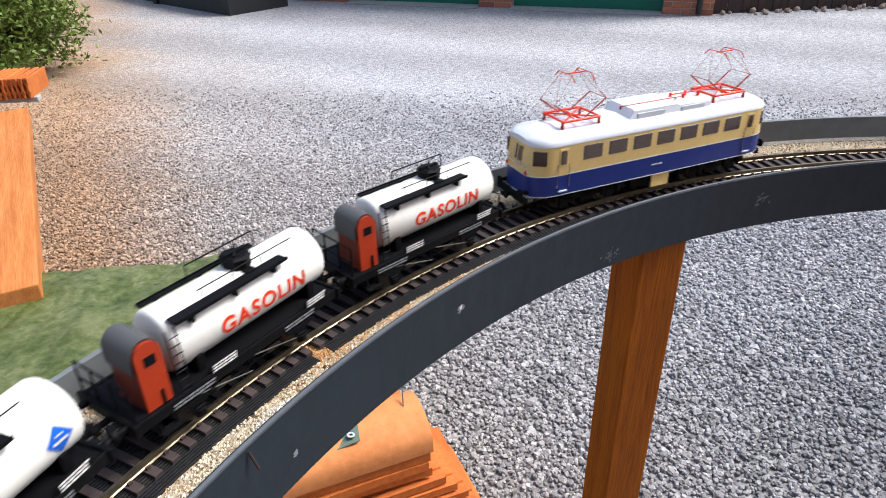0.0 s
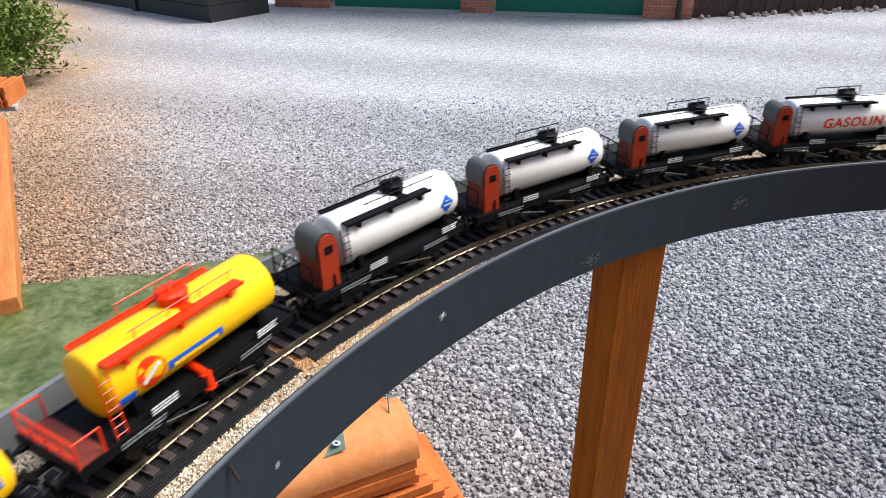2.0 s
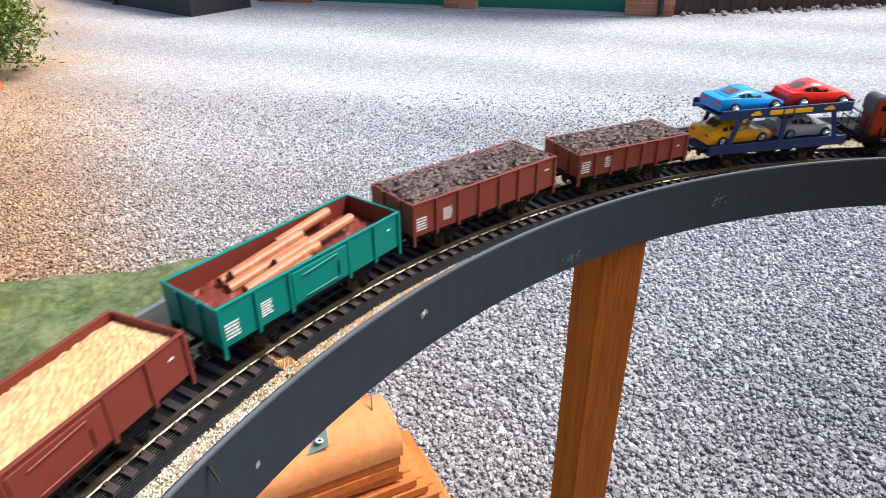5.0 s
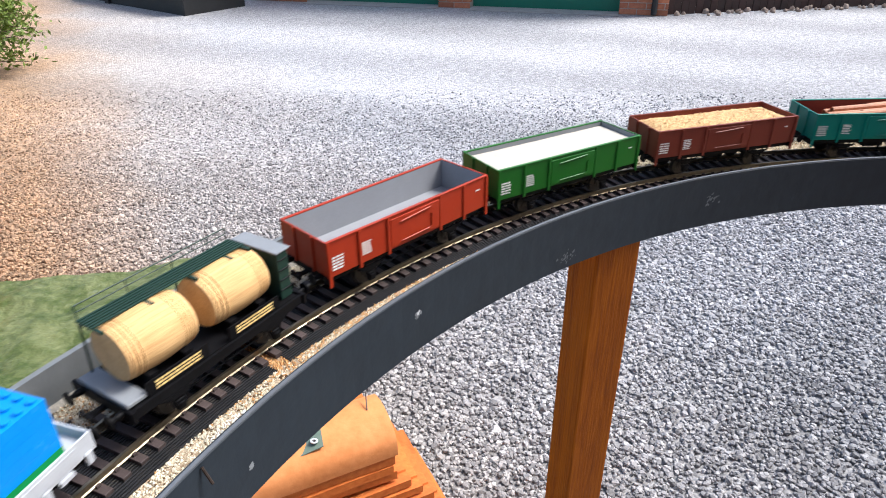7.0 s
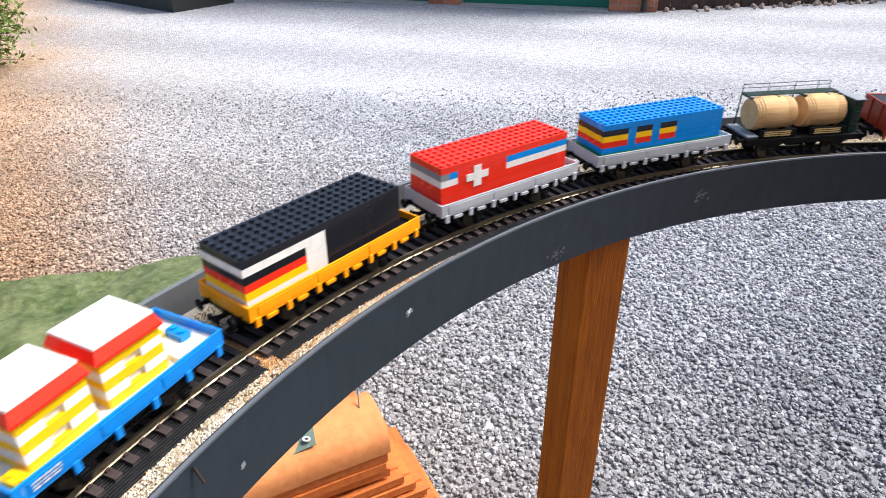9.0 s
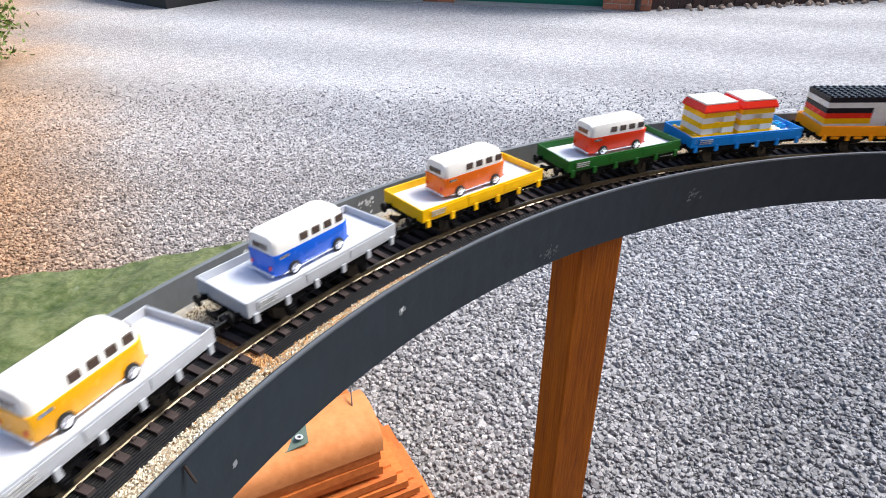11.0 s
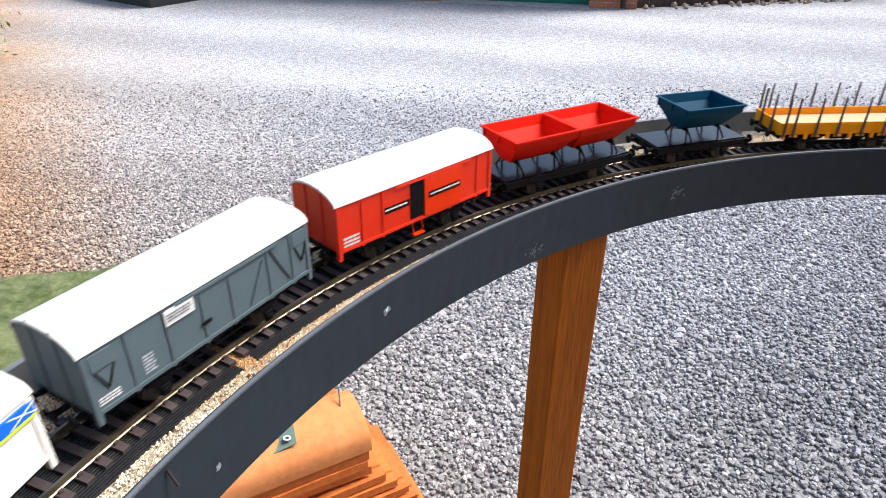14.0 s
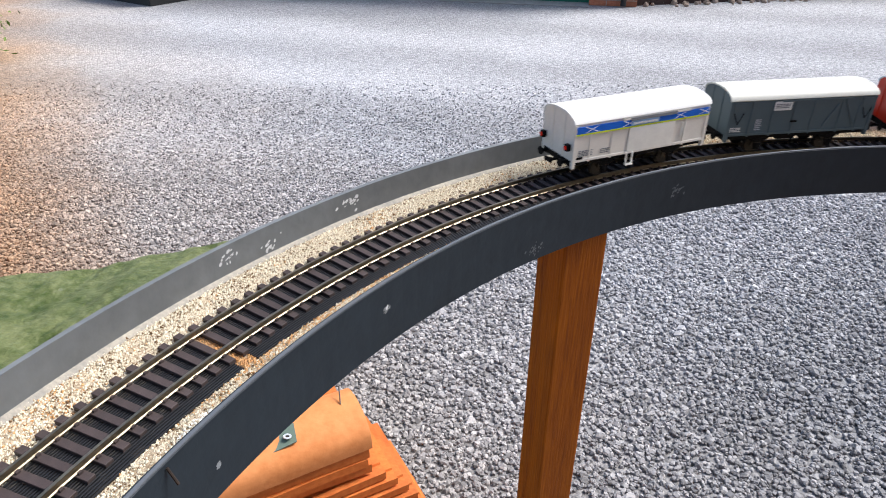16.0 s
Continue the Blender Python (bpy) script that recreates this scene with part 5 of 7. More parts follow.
def toy_car(s0, dx, z, L, body, label, prof, glass, w=0.0192, r=0.0058, dy=0.0):
    """prof: (x, sill-to-belt height, half width share) along the car; glass: cabin outline (x, z, width share)."""
    p = thing("toy_car", label, "toy car", "toy cars on the carrier wagon")
    secs = []
    for x, zt, f in prof:
        X, W = x * L, w * f
        secs.append([(X, -W * 0.92, 0.003), (X, -W, 0.007), (X, -W, zt * 0.72), (X, -W * 0.88, zt), (X, W * 0.88, zt), (X, W, zt * 0.72), (X, W, 0.007), (X, W * 0.92, 0.003)])
    bm = bmesh.new()
    loft(bm, secs)
    part("body", bm, body, p, smooth=True)
    secs = []
    for x, zb, zt, f in glass:
        X, W = x * L, w * f
        secs.append([(X, -W, zb - 0.001), (X, -W * 0.9, zb + (zt - zb) * 0.6), (X, -W * 0.74, zt), (X, 0, zt + 0.0006), (X, W * 0.74, zt), (X, W * 0.9, zb + (zt - zb) * 0.6), (X, W, zb - 0.001)])
    bm = bmesh.new()
    loft(bm, secs)
    cabin = part("cabin", bm, body, p, smooth=True)

    def at(i, u):
        g, k = glass[i], glass[i + 1]
        return [g[n] + (k[n] - g[n]) * u for n in range(4)]

    for name, i, u0, u1, wide in (("rear_window", 0, 0.22, 0.86, 0.5), ("windscreen", 2, 0.10, 0.85, 0.62)):
        bm = bmesh.new()
        q = []
        for u in (u0, u1):
            x, zb, zt, f = at(i, u)
            q.append([(x * L, -w * f * wide, zt + 0.0004), (x * L, 0, zt + 0.0011), (x * L, w * f * wide, zt + 0.0004)])
        loft(bm, [q[0] + [(a_, b2, c_ - 0.0008) for a_, b2, c_ in reversed(q[0])], q[1] + [(a_, b2, c_ - 0.0008) for a_, b2, c_ in reversed(q[1])]])
        part(name, bm, P_GLASS, cabin, "dark tinted glass")
    for sy in (-1, 1):
        for i, u0, j, u1 in ((0, 0.55, 0, 0.96), (1, 0.1, 2, 0.45)):
            bm = bmesh.new()
            rings = []
            for i_, u in ((i, u0), (j, u1)):
                x, zb, zt, f = at(i_, u)
                za, zc_ = zb + (zt - zb) * 0.12, zb + (zt - zb) * 0.72
                ya, yc = sy * (w * f * 0.975 + 0.0004), sy * (w * f * 0.87 + 0.0004)
                rings.append([(x * L, ya, za), (x * L, yc, zc_), (x * L, yc - sy * 0.0012, zc_), (x * L, ya - sy * 0.0012, za)])
            loft(bm, rings)
            part("side_window", bm, P_CARGLASS, cabin, "dark tinted glass")
    for x in (-0.31, 0.31):
        for sy in (-1, 1):
            wl = shared("wheel", "toyw%.4f" % r, toy_wheel_bm(r), P_TYRE, p, x * L, sy * (w - 0.0015), r, smooth=True, rz=0 if sy < 0 else 180)
            shared("rim", "toyr%.4f" % r, toy_rim_bm(r), P_CHROME, wl)
    for sy in (-1, 1):
        yc = sy * w * 0.62
        b_("tail_lamp", (prof[0][0] * L - 0.0006, prof[0][0] * L + 0.0006, yc - 0.003, yc + 0.003, prof[0][1] * 0.68, prof[0][1] * 0.86), P_LAMP, p)
        b_("headlamp", (prof[-1][0] * L - 0.0006, prof[-1][0] * L + 0.0006, yc - 0.003, yc + 0.003, prof[-1][1] * 0.5, prof[-1][1] * 0.8), P_CHROME, p)
    MOVES.append((p, s0 + dx, z, dy))
    return p


car_carrier(-0.7605)
P_CAR1, P_CAR2, P_CAR3, P_CAR4 = paint("sky blue car paint", (0.002, 0.25, 0.66), 0.3, coat=0.25), paint("red car paint", (0.70, 0.020, 0.008), 0.3, coat=0.25), paint("amber car paint", (0.92, 0.40, 0.003), 0.28, coat=0.4), paint("silver car paint", (0.5, 0.5, 0.47), 0.3, coat=0.5)
WEDGE = [(-0.5, 0.0155, 0.9), (-0.46, 0.0165, 0.98), (-0.2, 0.0165, 1.0), (0.1, 0.0145, 0.97), (0.34, 0.0125, 0.95), (0.46, 0.0095, 0.88), (0.5, 0.0075, 0.78)]
WEDGE_G = [(-0.36, 0.0160, 0.0166, 0.78), (-0.12, 0.0155, 0.0228, 0.80), (0.02, 0.0145, 0.0228, 0.80), (0.24, 0.0128, 0.0140, 0.80)]
COUPE = [(-0.5, 0.0125, 0.82), (-0.45, 0.0165, 0.94), (-0.3, 0.0172, 1.0), (0.0, 0.0155, 0.95), (0.3, 0.0160, 1.0), (0.44, 0.0125, 0.9), (0.5, 0.0085, 0.75)]
COUPE_G = [(-0.40, 0.0160, 0.0168, 0.70), (-0.16, 0.0155, 0.0245, 0.76), (0.0, 0.0150, 0.0250, 0.78), (0.20, 0.0145, 0.0160, 0.80)]
BOXY = [(-0.5, 0.0165, 0.92), (-0.47, 0.0175, 0.99), (-0.2, 0.0172, 1.0), (0.15, 0.0165, 1.0), (0.44, 0.0140, 0.97), (0.5, 0.0105, 0.9)]
BOXY_G = [(-0.40, 0.0168, 0.0175, 0.84), (-0.22, 0.0165, 0.0245, 0.86), (0.02, 0.0160, 0.0248, 0.86), (0.2, 0.0155, 0.0165, 0.86)]
toy_car(-0.7605, -0.039, 0.0665, 0.084, P_CAR1, "sky blue toy sports car on the upper deck", WEDGE, WEDGE_G, 0.0225, 0.0064)
toy_car(-0.7605, 0.050, 0.0665, 0.080, P_CAR2, "red toy coupe on the upper deck", COUPE, COUPE_G, 0.0215, 0.0066)
toy_car(-0.7605, -0.046, 0.029, 0.084, P_CAR3, "amber yellow toy car on the lower deck", BOXY, BOXY_G, 0.0215, 0.0062)
toy_car(-0.7605, 0.043, 0.029, 0.072, P_CAR4, "silver toy car on the lower deck", COUPE, COUPE_G, 0.0195, 0.0062)


# ---- barrel wagon ----
def barrel_wagon(s0):
    p = thing("barrel_wagon", "black wagon with two pale wooden barrels and green walkway", "barrel wagon")
    L = 0.146
    chassis(p, L, 0.084, zf=0.027)
    h = L / 2
    b_("end_platform", (-h, -h + 0.014, -0.024, 0.024, 0.0275, 0.0305), P_GREY, p, "grey ribbed end platform", 0.0008)
    for x in (-0.0375, 0.0265):
        bm = bmesh.new()
        n, secs = 36, []
        for k in range(11):
            u = k / 10
            rr = 0.0178 + 0.0024 * math.sin(math.pi * u)
            secs.append([(x - 0.024 + 0.050 * u, rr * math.sin(6.28319 * i / n), 0.0500 + rr * math.cos(6.28319 * i / n)) for i in range(n)])
        loft(bm, secs)
        bar = part("barrel", bm, P_WOOD, p, "turned pale wooden barrel", smooth=True)
        for u in (0.06, 0.13, 0.2, 0.8, 0.87, 0.94):
            bm = bmesh.new()
            rr = 0.0180 + 0.0024 * math.sin(math.pi * u)
            rings = [[(x - 0.024 + 0.050 * u + e, (rr + d) * math.sin(6.28319 * i / n), 0.0500 + (rr + d) * math.cos(6.28319 * i / n)) for i in range(n)] for e, d in ((-0.0012, -0.0006), (-0.0008, 0.0003), (0.0008, 0.0003), (0.0012, -0.0006))]
            loft(bm, rings, caps=False)
            part("hoop", bm, P_WOOD, bar, smooth=True)
        for xx in (x - 0.012, x + 0.014):
            b_("cradle", (xx - 0.003, xx + 0.003, -0.019, 0.019, 0.0272, 0.036), P_BLACK, p)
        b_("name_board", (x - 0.022, x + 0.024, -0.0252, -0.0240, 0.0275, 0.0375), P_BLACK, p)
        bars(p, x - 0.016, 0.030, 0.034, 0.007, 3, -0.0254, P_CREAM, seed=3)
    for k in range(6):
        yk = 0.0030 + 0.0027 * k
        b_("walkway_slat", (-0.066, 0.052, yk, yk + 0.0016, 0.0702, 0.0711), P_DGREEN, p, "dark green walkway slat")
    bm = bmesh.new()
    for x in (-0.064, -0.03, 0.004, 0.034, 0.05):
        rod(bm, (x, 0.019, 0.0704), (x, 0.019, 0.0800), 0.0005, 5)
        box(bm, x - 0.0012, x + 0.0012, -0.004, 0.019, 0.0684, 0.0702)
        rod(bm, (x, 0.0215, 0.029), (x, 0.0185, 0.0700), 0.0008, 5)
    rod(bm, (-0.064, 0.019, 0.0800), (0.05, 0.019, 0.0800), 0.0005, 5)
    rod(bm, (-0.064, 0.019, 0.0755), (0.05, 0.019, 0.0755), 0.0004, 5)
    part("handrail", bm, P_DGREEN, p)
    cab = b_("brake_cabin", (0.0585, 0.0695, -0.0205, 0.0205, 0.0275, 0.066), P_DGREEN, p, "dark green brake cabin", 0.0006)
    bm = bmesh.new()
    box(bm, 0.0570, 0.0712, -0.0222, 0.0222, 0.066, 0.0674, 0.0004)
    part("cabin_roof", bm, P_GREY, cab)
    bm = bmesh.new()
    for k in range(4):
        rod(bm, (0.0588, -0.0212, 0.036 + k * 0.008), (0.0690, -0.0212, 0.036 + k * 0.008), 0.0005, 5)
    part("ladder", bm, P_BLACK, cab)
    return ride(p, s0)


barrel_wagon(-2.187)


# ---- flat wagons, brick containers ----
def flat_wagon(s0, L, body, deck, label, zt=0.0375, z0=0.0215, notch=True, group="flat wagons of the train", prints=False):
    p = thing("flat_wagon", label, "flat wagon", group)
    h, w = L / 2, 0.0298
    chassis(p, L - 0.004, L * 0.5, zf=0.0275)
    b_("deck", (-h + 0.0014, h - 0.0014, -w + 0.0014, w - 0.0014, 0.0285, 0.0305), deck, p)
    for sy in (-1, 1):
        y0, y1 = sorted((sy * w, sy * (w - 0.0014)))
        side = b_("drop_side", (-h, h, y0, y1, z0 + 0.0035, zt), body, p, bev=0.0003)
        nn = 7 if notch else 6
        for k in range(nn):
            x = -h + 0.006 + (L - 0.012) * k / (nn - 1)
            y0, y1 = sorted((sy * (w + 0.0016), sy * (w - 0.0006)))
            b_("bracket", (x - 0.0022, x + 0.0022, y0, y1, z0 - 0.002, z0 + 0.0055), body, side, bev=0.0004)
            if notch and k < nn - 1:
                b_("frame_lug", (x + 0.008, x + 0.017, y0, y1, z0 + 0.0005, z0 + 0.003), body, side)
        y0, y1 = sorted((sy * (w + 0.0006), sy * w))
        for k in range(3):
            x = -h + 0.008 + (L - 0.016) / 3 * k
            b_("panel", (x, x + (L - 0.016) / 3 - 0.004, y0, y1, z0 + 0.0065, zt - 0.002), body, side)
        if prints:
            bars(side, -h + 0.01, z0 + 0.0075, 0.016, 0.006, 3, -w - 0.0008, P_PRINT if deck is not P_LGREY else P_GREY, seed=int(L * 999))
    for sx in (-1, 1):
        x0, x1 = sorted((sx * h, sx * (h - 0.0014)))
        b_("end_flap", (x0, x1, -w + 0.0014, w - 0.0014, z0 + 0.0035, zt - 0.0004), body, p)
    return ride(p, s0)


def stud_bm(nx, ny, pitch=0.008):
    def make(bm):
        for i in range(nx):
            for j in range(ny):
                x, y = (i - (nx - 1) / 2) * pitch, (j - (ny - 1) / 2) * pitch
                rod(bm, (x, y, 0), (x, y, 0.0017), 0.0024, 8)
    return make


def brick_load(s0, z, runs, label, top, name="brick_container", nx=20, ny=6, dx=0.0):
    """Layers of toy bricks, two plates high; runs: per layer a list of (start, length, paint) in studs, both ends and sides."""
    p = thing(name, label, "toy container", "brick containers on flat wagons")
    for k, row in enumerate(runs):
        za, zb = k * 0.0064, (k + 1) * 0.0064 - 0.00012
        for a, n, m in row:
            x0 = (a - nx / 2) * 0.008
            b_("brick", (x0 + 0.00008, x0 + n * 0.008 - 0.00008, -ny * 0.004, ny * 0.004, za, zb), m, p)
    shared("studs", "studs%d_%d_%s" % (nx, ny, top.name), stud_bm(nx, ny), top, p, 0, 0, len(runs) * 0.0064 - 0.0002, smooth=True)
    MOVES.append((p, s0 + dx, z, 0.0))
    return p


B_RED, B_WHT, B_BLU, B_BLK, B_YEL, B_GRN = paint("red brick plastic", (0.76, 0.030, 0.012), 0.25), paint("white brick plastic", (0.76, 0.75, 0.70), 0.28), paint("blue brick plastic", (0.005, 0.22, 0.64), 0.25), paint("black brick plastic", (0.012, 0.013, 0.017), 0.22), paint("yellow brick plastic", (0.92, 0.53, 0.004), 0.25), paint("green brick plastic", (0.01, 0.25, 0.06), 0.3)
flat_wagon(-2.382, 0.18, P_LGREY, P_LGREY, "light grey flat wagon under the blue container")
def flagged(m):
    return [(0, 4, m), (4, 1.3, B_BLU), (5.3, 2.6, m), (7.9, 1.3, B_BLU), (9.2, 2.8, m), (12, 8, B_BLU)]


brick_load(-2.382, 0.0305, [[(0, 20, B_GRN)], [(0, 20, B_BLU)], flagged(B_RED), flagged(B_YEL), flagged(B_BLK), [(0, 20, B_BLU)]], "blue toy brick container with three small flags", B_BLU, dx=-0.003)
flat_wagon(-2.594, 0.178, P_LGREY, P_LGREY, "light grey flat wagon under the red container")
brick_load(-2.594, 0.0328, [[(0, 20, B_RED)], [(0, 20, B_RED)], [(0, 20, B_RED)], [(0, 2.4, B_WHT), (2.4, 7.4, B_RED), (9.8, 10.2, B_WHT)], [(0, 1.2, P_GREY), (1.2, 1.2, B_BLU), (2.4, 7.4, B_RED), (9.8, 10.2, B_BLU)], [(0, 20, B_RED)]], "red toy brick container with white cross and stripes", B_RED, dx=-0.006)
flat_wagon(-2.807, 0.182, P_ORA, P_BLACK, "orange yellow flat wagon under the black container")
brick_load(-2.807, 0.0325, [[(0, 9.5, B_WHT), (9.5, 10.5, B_BLK)], [(0, 7, B_YEL), (7, 2.5, B_WHT), (9.5, 10.5, B_BLK)], [(0, 7, B_RED), (7, 2.5, B_WHT), (9.5, 10.5, B_BLK)], [(0, 7, B_BLK), (7, 2.5, B_WHT), (9.5, 10.5, B_BLK)], [(0, 9.5, B_WHT), (9.5, 10.5, B_BLK)], [(0, 20, B_BLK)]], "black toy brick container with a striped flag", B_BLK, dx=-0.008)
# white cross set into the red container's side
q = bpy.data.objects["brick_container.001"]
b_("cross_bar", (-0.051, -0.025, -0.0247, -0.0239, 0.0185, 0.0255), B_WHT, q, "white cross")
b_("cross_bar", (-0.0425, -0.0335, -0.0248, -0.0239, 0.0118, 0.0322), B_WHT, q, "white cross")

# blue wagon with two brick huts
flat_wagon(-3.003, 0.147, P_LBLUE, B_WHT, "sky blue low-sided wagon carrying two brick huts", prints=True, notch=False)


def hut(s0, dx):
    p = thing("toy_hut", "toy brick hut, yellow and white with red-edged white roof", "toy hut", "brick huts on the blue wagon")
    for k in range(5):
        m = (B_YEL, B_WHT, B_YEL, B_WHT, B_YEL)[k]
        for (x0, x1, y0, y1) in ((-0.0215, -0.006, -0.0195, 0.0195), (0.006 if k in (1, 3) else -0.006, 0.0215, -0.0195, 0.0195)):
            b_("brick", (x0, x1, y0, y1, k * 0.0064, k * 0.0064 + 0.0063), m, p)
    b_("core", (-0.0064, 0.0064, -0.0165, 0.0165, 0.0001, 0.0318), B_WHT, p)
    bm = bmesh.new()
    loft(bm, [[(sx * 0.0235 * f, sy * 0.0215 * f, z) for sx, sy in ((-1, -1), (1, -1), (1, 1), (-1, 1))] for z, f in ((0.032, 1.0), (0.034, 1.0), (0.0405, 0.88))])
    part("roof", bm, B_RED, p, "red roof edge")
    b_("roof_plate", (-0.0207, 0.0207, -0.0188, 0.0188, 0.0405, 0.0425), B_WHT, p, "white roof plate", 0.0004)
    MOVES.append((p, s0 + dx, 0.0305, 0.0))


hut(-3.003, -0.0375)
hut(-3.003, 0.015)
for x, y, m in ((-0.066, -0.019, B_YEL), (-0.066, 0.016, B_YEL), (0.062, 0.0, B_BLU), (0.0535, 0.016, B_YEL), (0.046, -0.016, B_WHT)):
    q = thing("toy_brick", "loose toy brick on the blue wagon deck", "toy brick", "loose bricks on the blue wagon")
    b_("brick", (-0.004, 0.004, -0.008, 0.008, 0, 0.0048), m, q)
    shared("studs", "st2%s" % m.name, stud_bm(1, 2), m, q, 0, 0, 0.0046)
    MOVES.append((q, -3.003 + x, 0.0305, y))


# ---- low-sided wagons with toy buses ----
def bus(s0, z, lower, label, dx=0.0):
    p = thing("toy_bus", label, "toy bus", "toy buses on flat wagons")
    L, w = 0.086, 0.0172

    def ring(x, f, z0, z1, round_top):
        W = w * f
        if round_top:
            return [(x, -W, z0), (x, -W * 0.985, z0 + (z1 - z0) * 0.55), (x, -W * 0.86, z1 - 0.002), (x, -W * 0.5, z1), (x, W * 0.5, z1), (x, W * 0.86, z1 - 0.002), (x, W * 0.985, z0 + (z1 - z0) * 0.55), (x, W, z0)]
        return [(x, -W * 0.9, z0), (x, -W, z0 + 0.003), (x, -W, z1), (x, W, z1), (x, W, z0 + 0.003), (x, W * 0.9, z0)]

    bm = bmesh.new()
    loft(bm, [ring(x * L, f, 0.004, 0.0235, False) for x, f in ((-0.5, 0.8), (-0.485, 0.93), (-0.44, 1.0), (0.4, 1.0), (0.47, 0.92), (0.497, 0.78), (0.503, 0.6))])
    part("lower_body", bm, lower, p, smooth=True)
    bm = bmesh.new()
    loft(bm, [ring(x * L, f, 0.0236, zt, True) for x, f, zt in ((-0.487, 0.8, 0.031), (-0.465, 0.93, 0.0375), (-0.42, 0.98, 0.0395), (0.33, 0.98, 0.0405), (0.41, 0.95, 0.0385), (0.455, 0.85, 0.031), (0.478, 0.7, 0.0243))])
    up = part("upper_body", bm, P_WHITE, p, "white upper body and roof", smooth=True)
    for sy in (-1, 1):
        for k in range(4):
            x = -0.014 + k * 0.0135
            y0, y1 = sorted((sy * (w * 0.99 + 0.0003), sy * (w * 0.9)))
            b_("window", (x, x + 0.009, y0, y1, 0.0268, 0.0335), P_GLASS, up, bev=0.0006)
        b_("louvre", (-0.037, -0.027, sy * w * 0.995 - 0.0004, sy * w * 0.995 + 0.0004, 0.019, 0.0215), P_CHROME, p)
    b_("rear_window", (-0.5 * L + 0.0004, -0.5 * L + 0.004, -0.009, 0.009, 0.0262, 0.0315), P_GLASS, up, bev=0.0006)
    b_("front_window", (0.455 * L - 0.003, 0.465 * L, -0.011, 0.011, 0.0268, 0.0335), P_GLASS, up, bev=0.0006)
    for x, nm in ((-0.503, "bumper"), (0.508, "bumper")):
        b_(nm, (x * L - 0.001, x * L + 0.001, -0.0145, 0.0145, 0.004, 0.0065), P_CHROME, p, bev=0.0005)
    b_("sill_trim", (-0.4 * L, 0.4 * L, -w - 0.0004, w + 0.0004, 0.0042, 0.0056), P_CHROME, p)
    for sy in (-1, 1):
        b_("tail_lamp", (-0.5 * L - 0.0007, -0.5 * L + 0.002, sy * 0.0118 - 0.0012, sy * 0.0118 + 0.0012, 0.010, 0.0135), P_LAMP, p)
    for x in (-0.27, 0.31):
        for sy in (-1, 1):
            wl = shared("wheel", "busw", toy_wheel_bm(0.0062), P_TYRE, p, x * L, sy * (w - 0.001), 0.0062, smooth=True, rz=0 if sy < 0 else 180)
            shared("rim", "busr", toy_rim_bm(0.0062), P_CHROME, wl)
    p.scale = (0.91, 0.91, 0.91)
    MOVES.append((p, s0 + dx, z, 0.0))


DECKW = paint("white painted deck", (0.66, 0.69, 0.76), 0.5)
for s0, L, body, lower, lab, lab2 in ((-3.174, 0.152, P_GREEN, P_RED, "dark green low-sided wagon carrying a toy bus", "red and white toy bus"), (-3.368, 0.154, P_YEL, paint("orange bus paint", (0.72, 0.14, 0.01), 0.25), "yellow low-sided wagon carrying a toy bus", "orange and white toy bus"), (-3.561, 0.155, P_LGREY, paint("blue bus paint", (0.008, 0.105, 0.60), 0.25), "grey low-sided wagon carrying a blue bus", "blue and white toy bus"), (-3.752, 0.155, P_LGREY, paint("amber bus paint", (0.90, 0.42, 0.004), 0.25), "grey low-sided wagon carrying a yellow bus", "amber yellow and white toy bus")):
    flat_wagon(s0, L, body, DECKW, lab, notch=False, group="low-sided wagons of the train", prints=True)
    bus(s0, 0.0305, lower, lab2 + " standing on a wagon deck", -0.001)


# ---- stake wagon ----
def stake_wagon(s0):
    p = flat_wagon(s0, 0.179, P_ORA, paint("pale wooden deck", (0.50, 0.37, 0.21), 0.6), "orange stake wagon with grey stakes and pale deck", 0.0395)

    def stake(bm):
        loft(bm, [[(sx * d, sy * d * 0.7, z) for sx, sy in ((-1, -1), (1, -1), (1, 1), (-1, 1))] for z, d in ((0.0, 0.0014), (0.02, 0.0012), (0.0475, 0.0008))])

    for sy in (-1, 1):
        for k in range(8):
            x = (-0.0845, -0.073, -0.045, -0.018, 0.013, 0.040, 0.0735, 0.0845)[k]
            shared("stake", "stake", stake, P_STAKE, p, x, sy * 0.0318, 0.0225)
    for sx in (-1, 1):
        for y in (-0.012, 0.012):
            shared("stake", "stake", stake, P_STAKE, p, sx * 0.0912, y, 0.0225)


stake_wagon(-3.957)


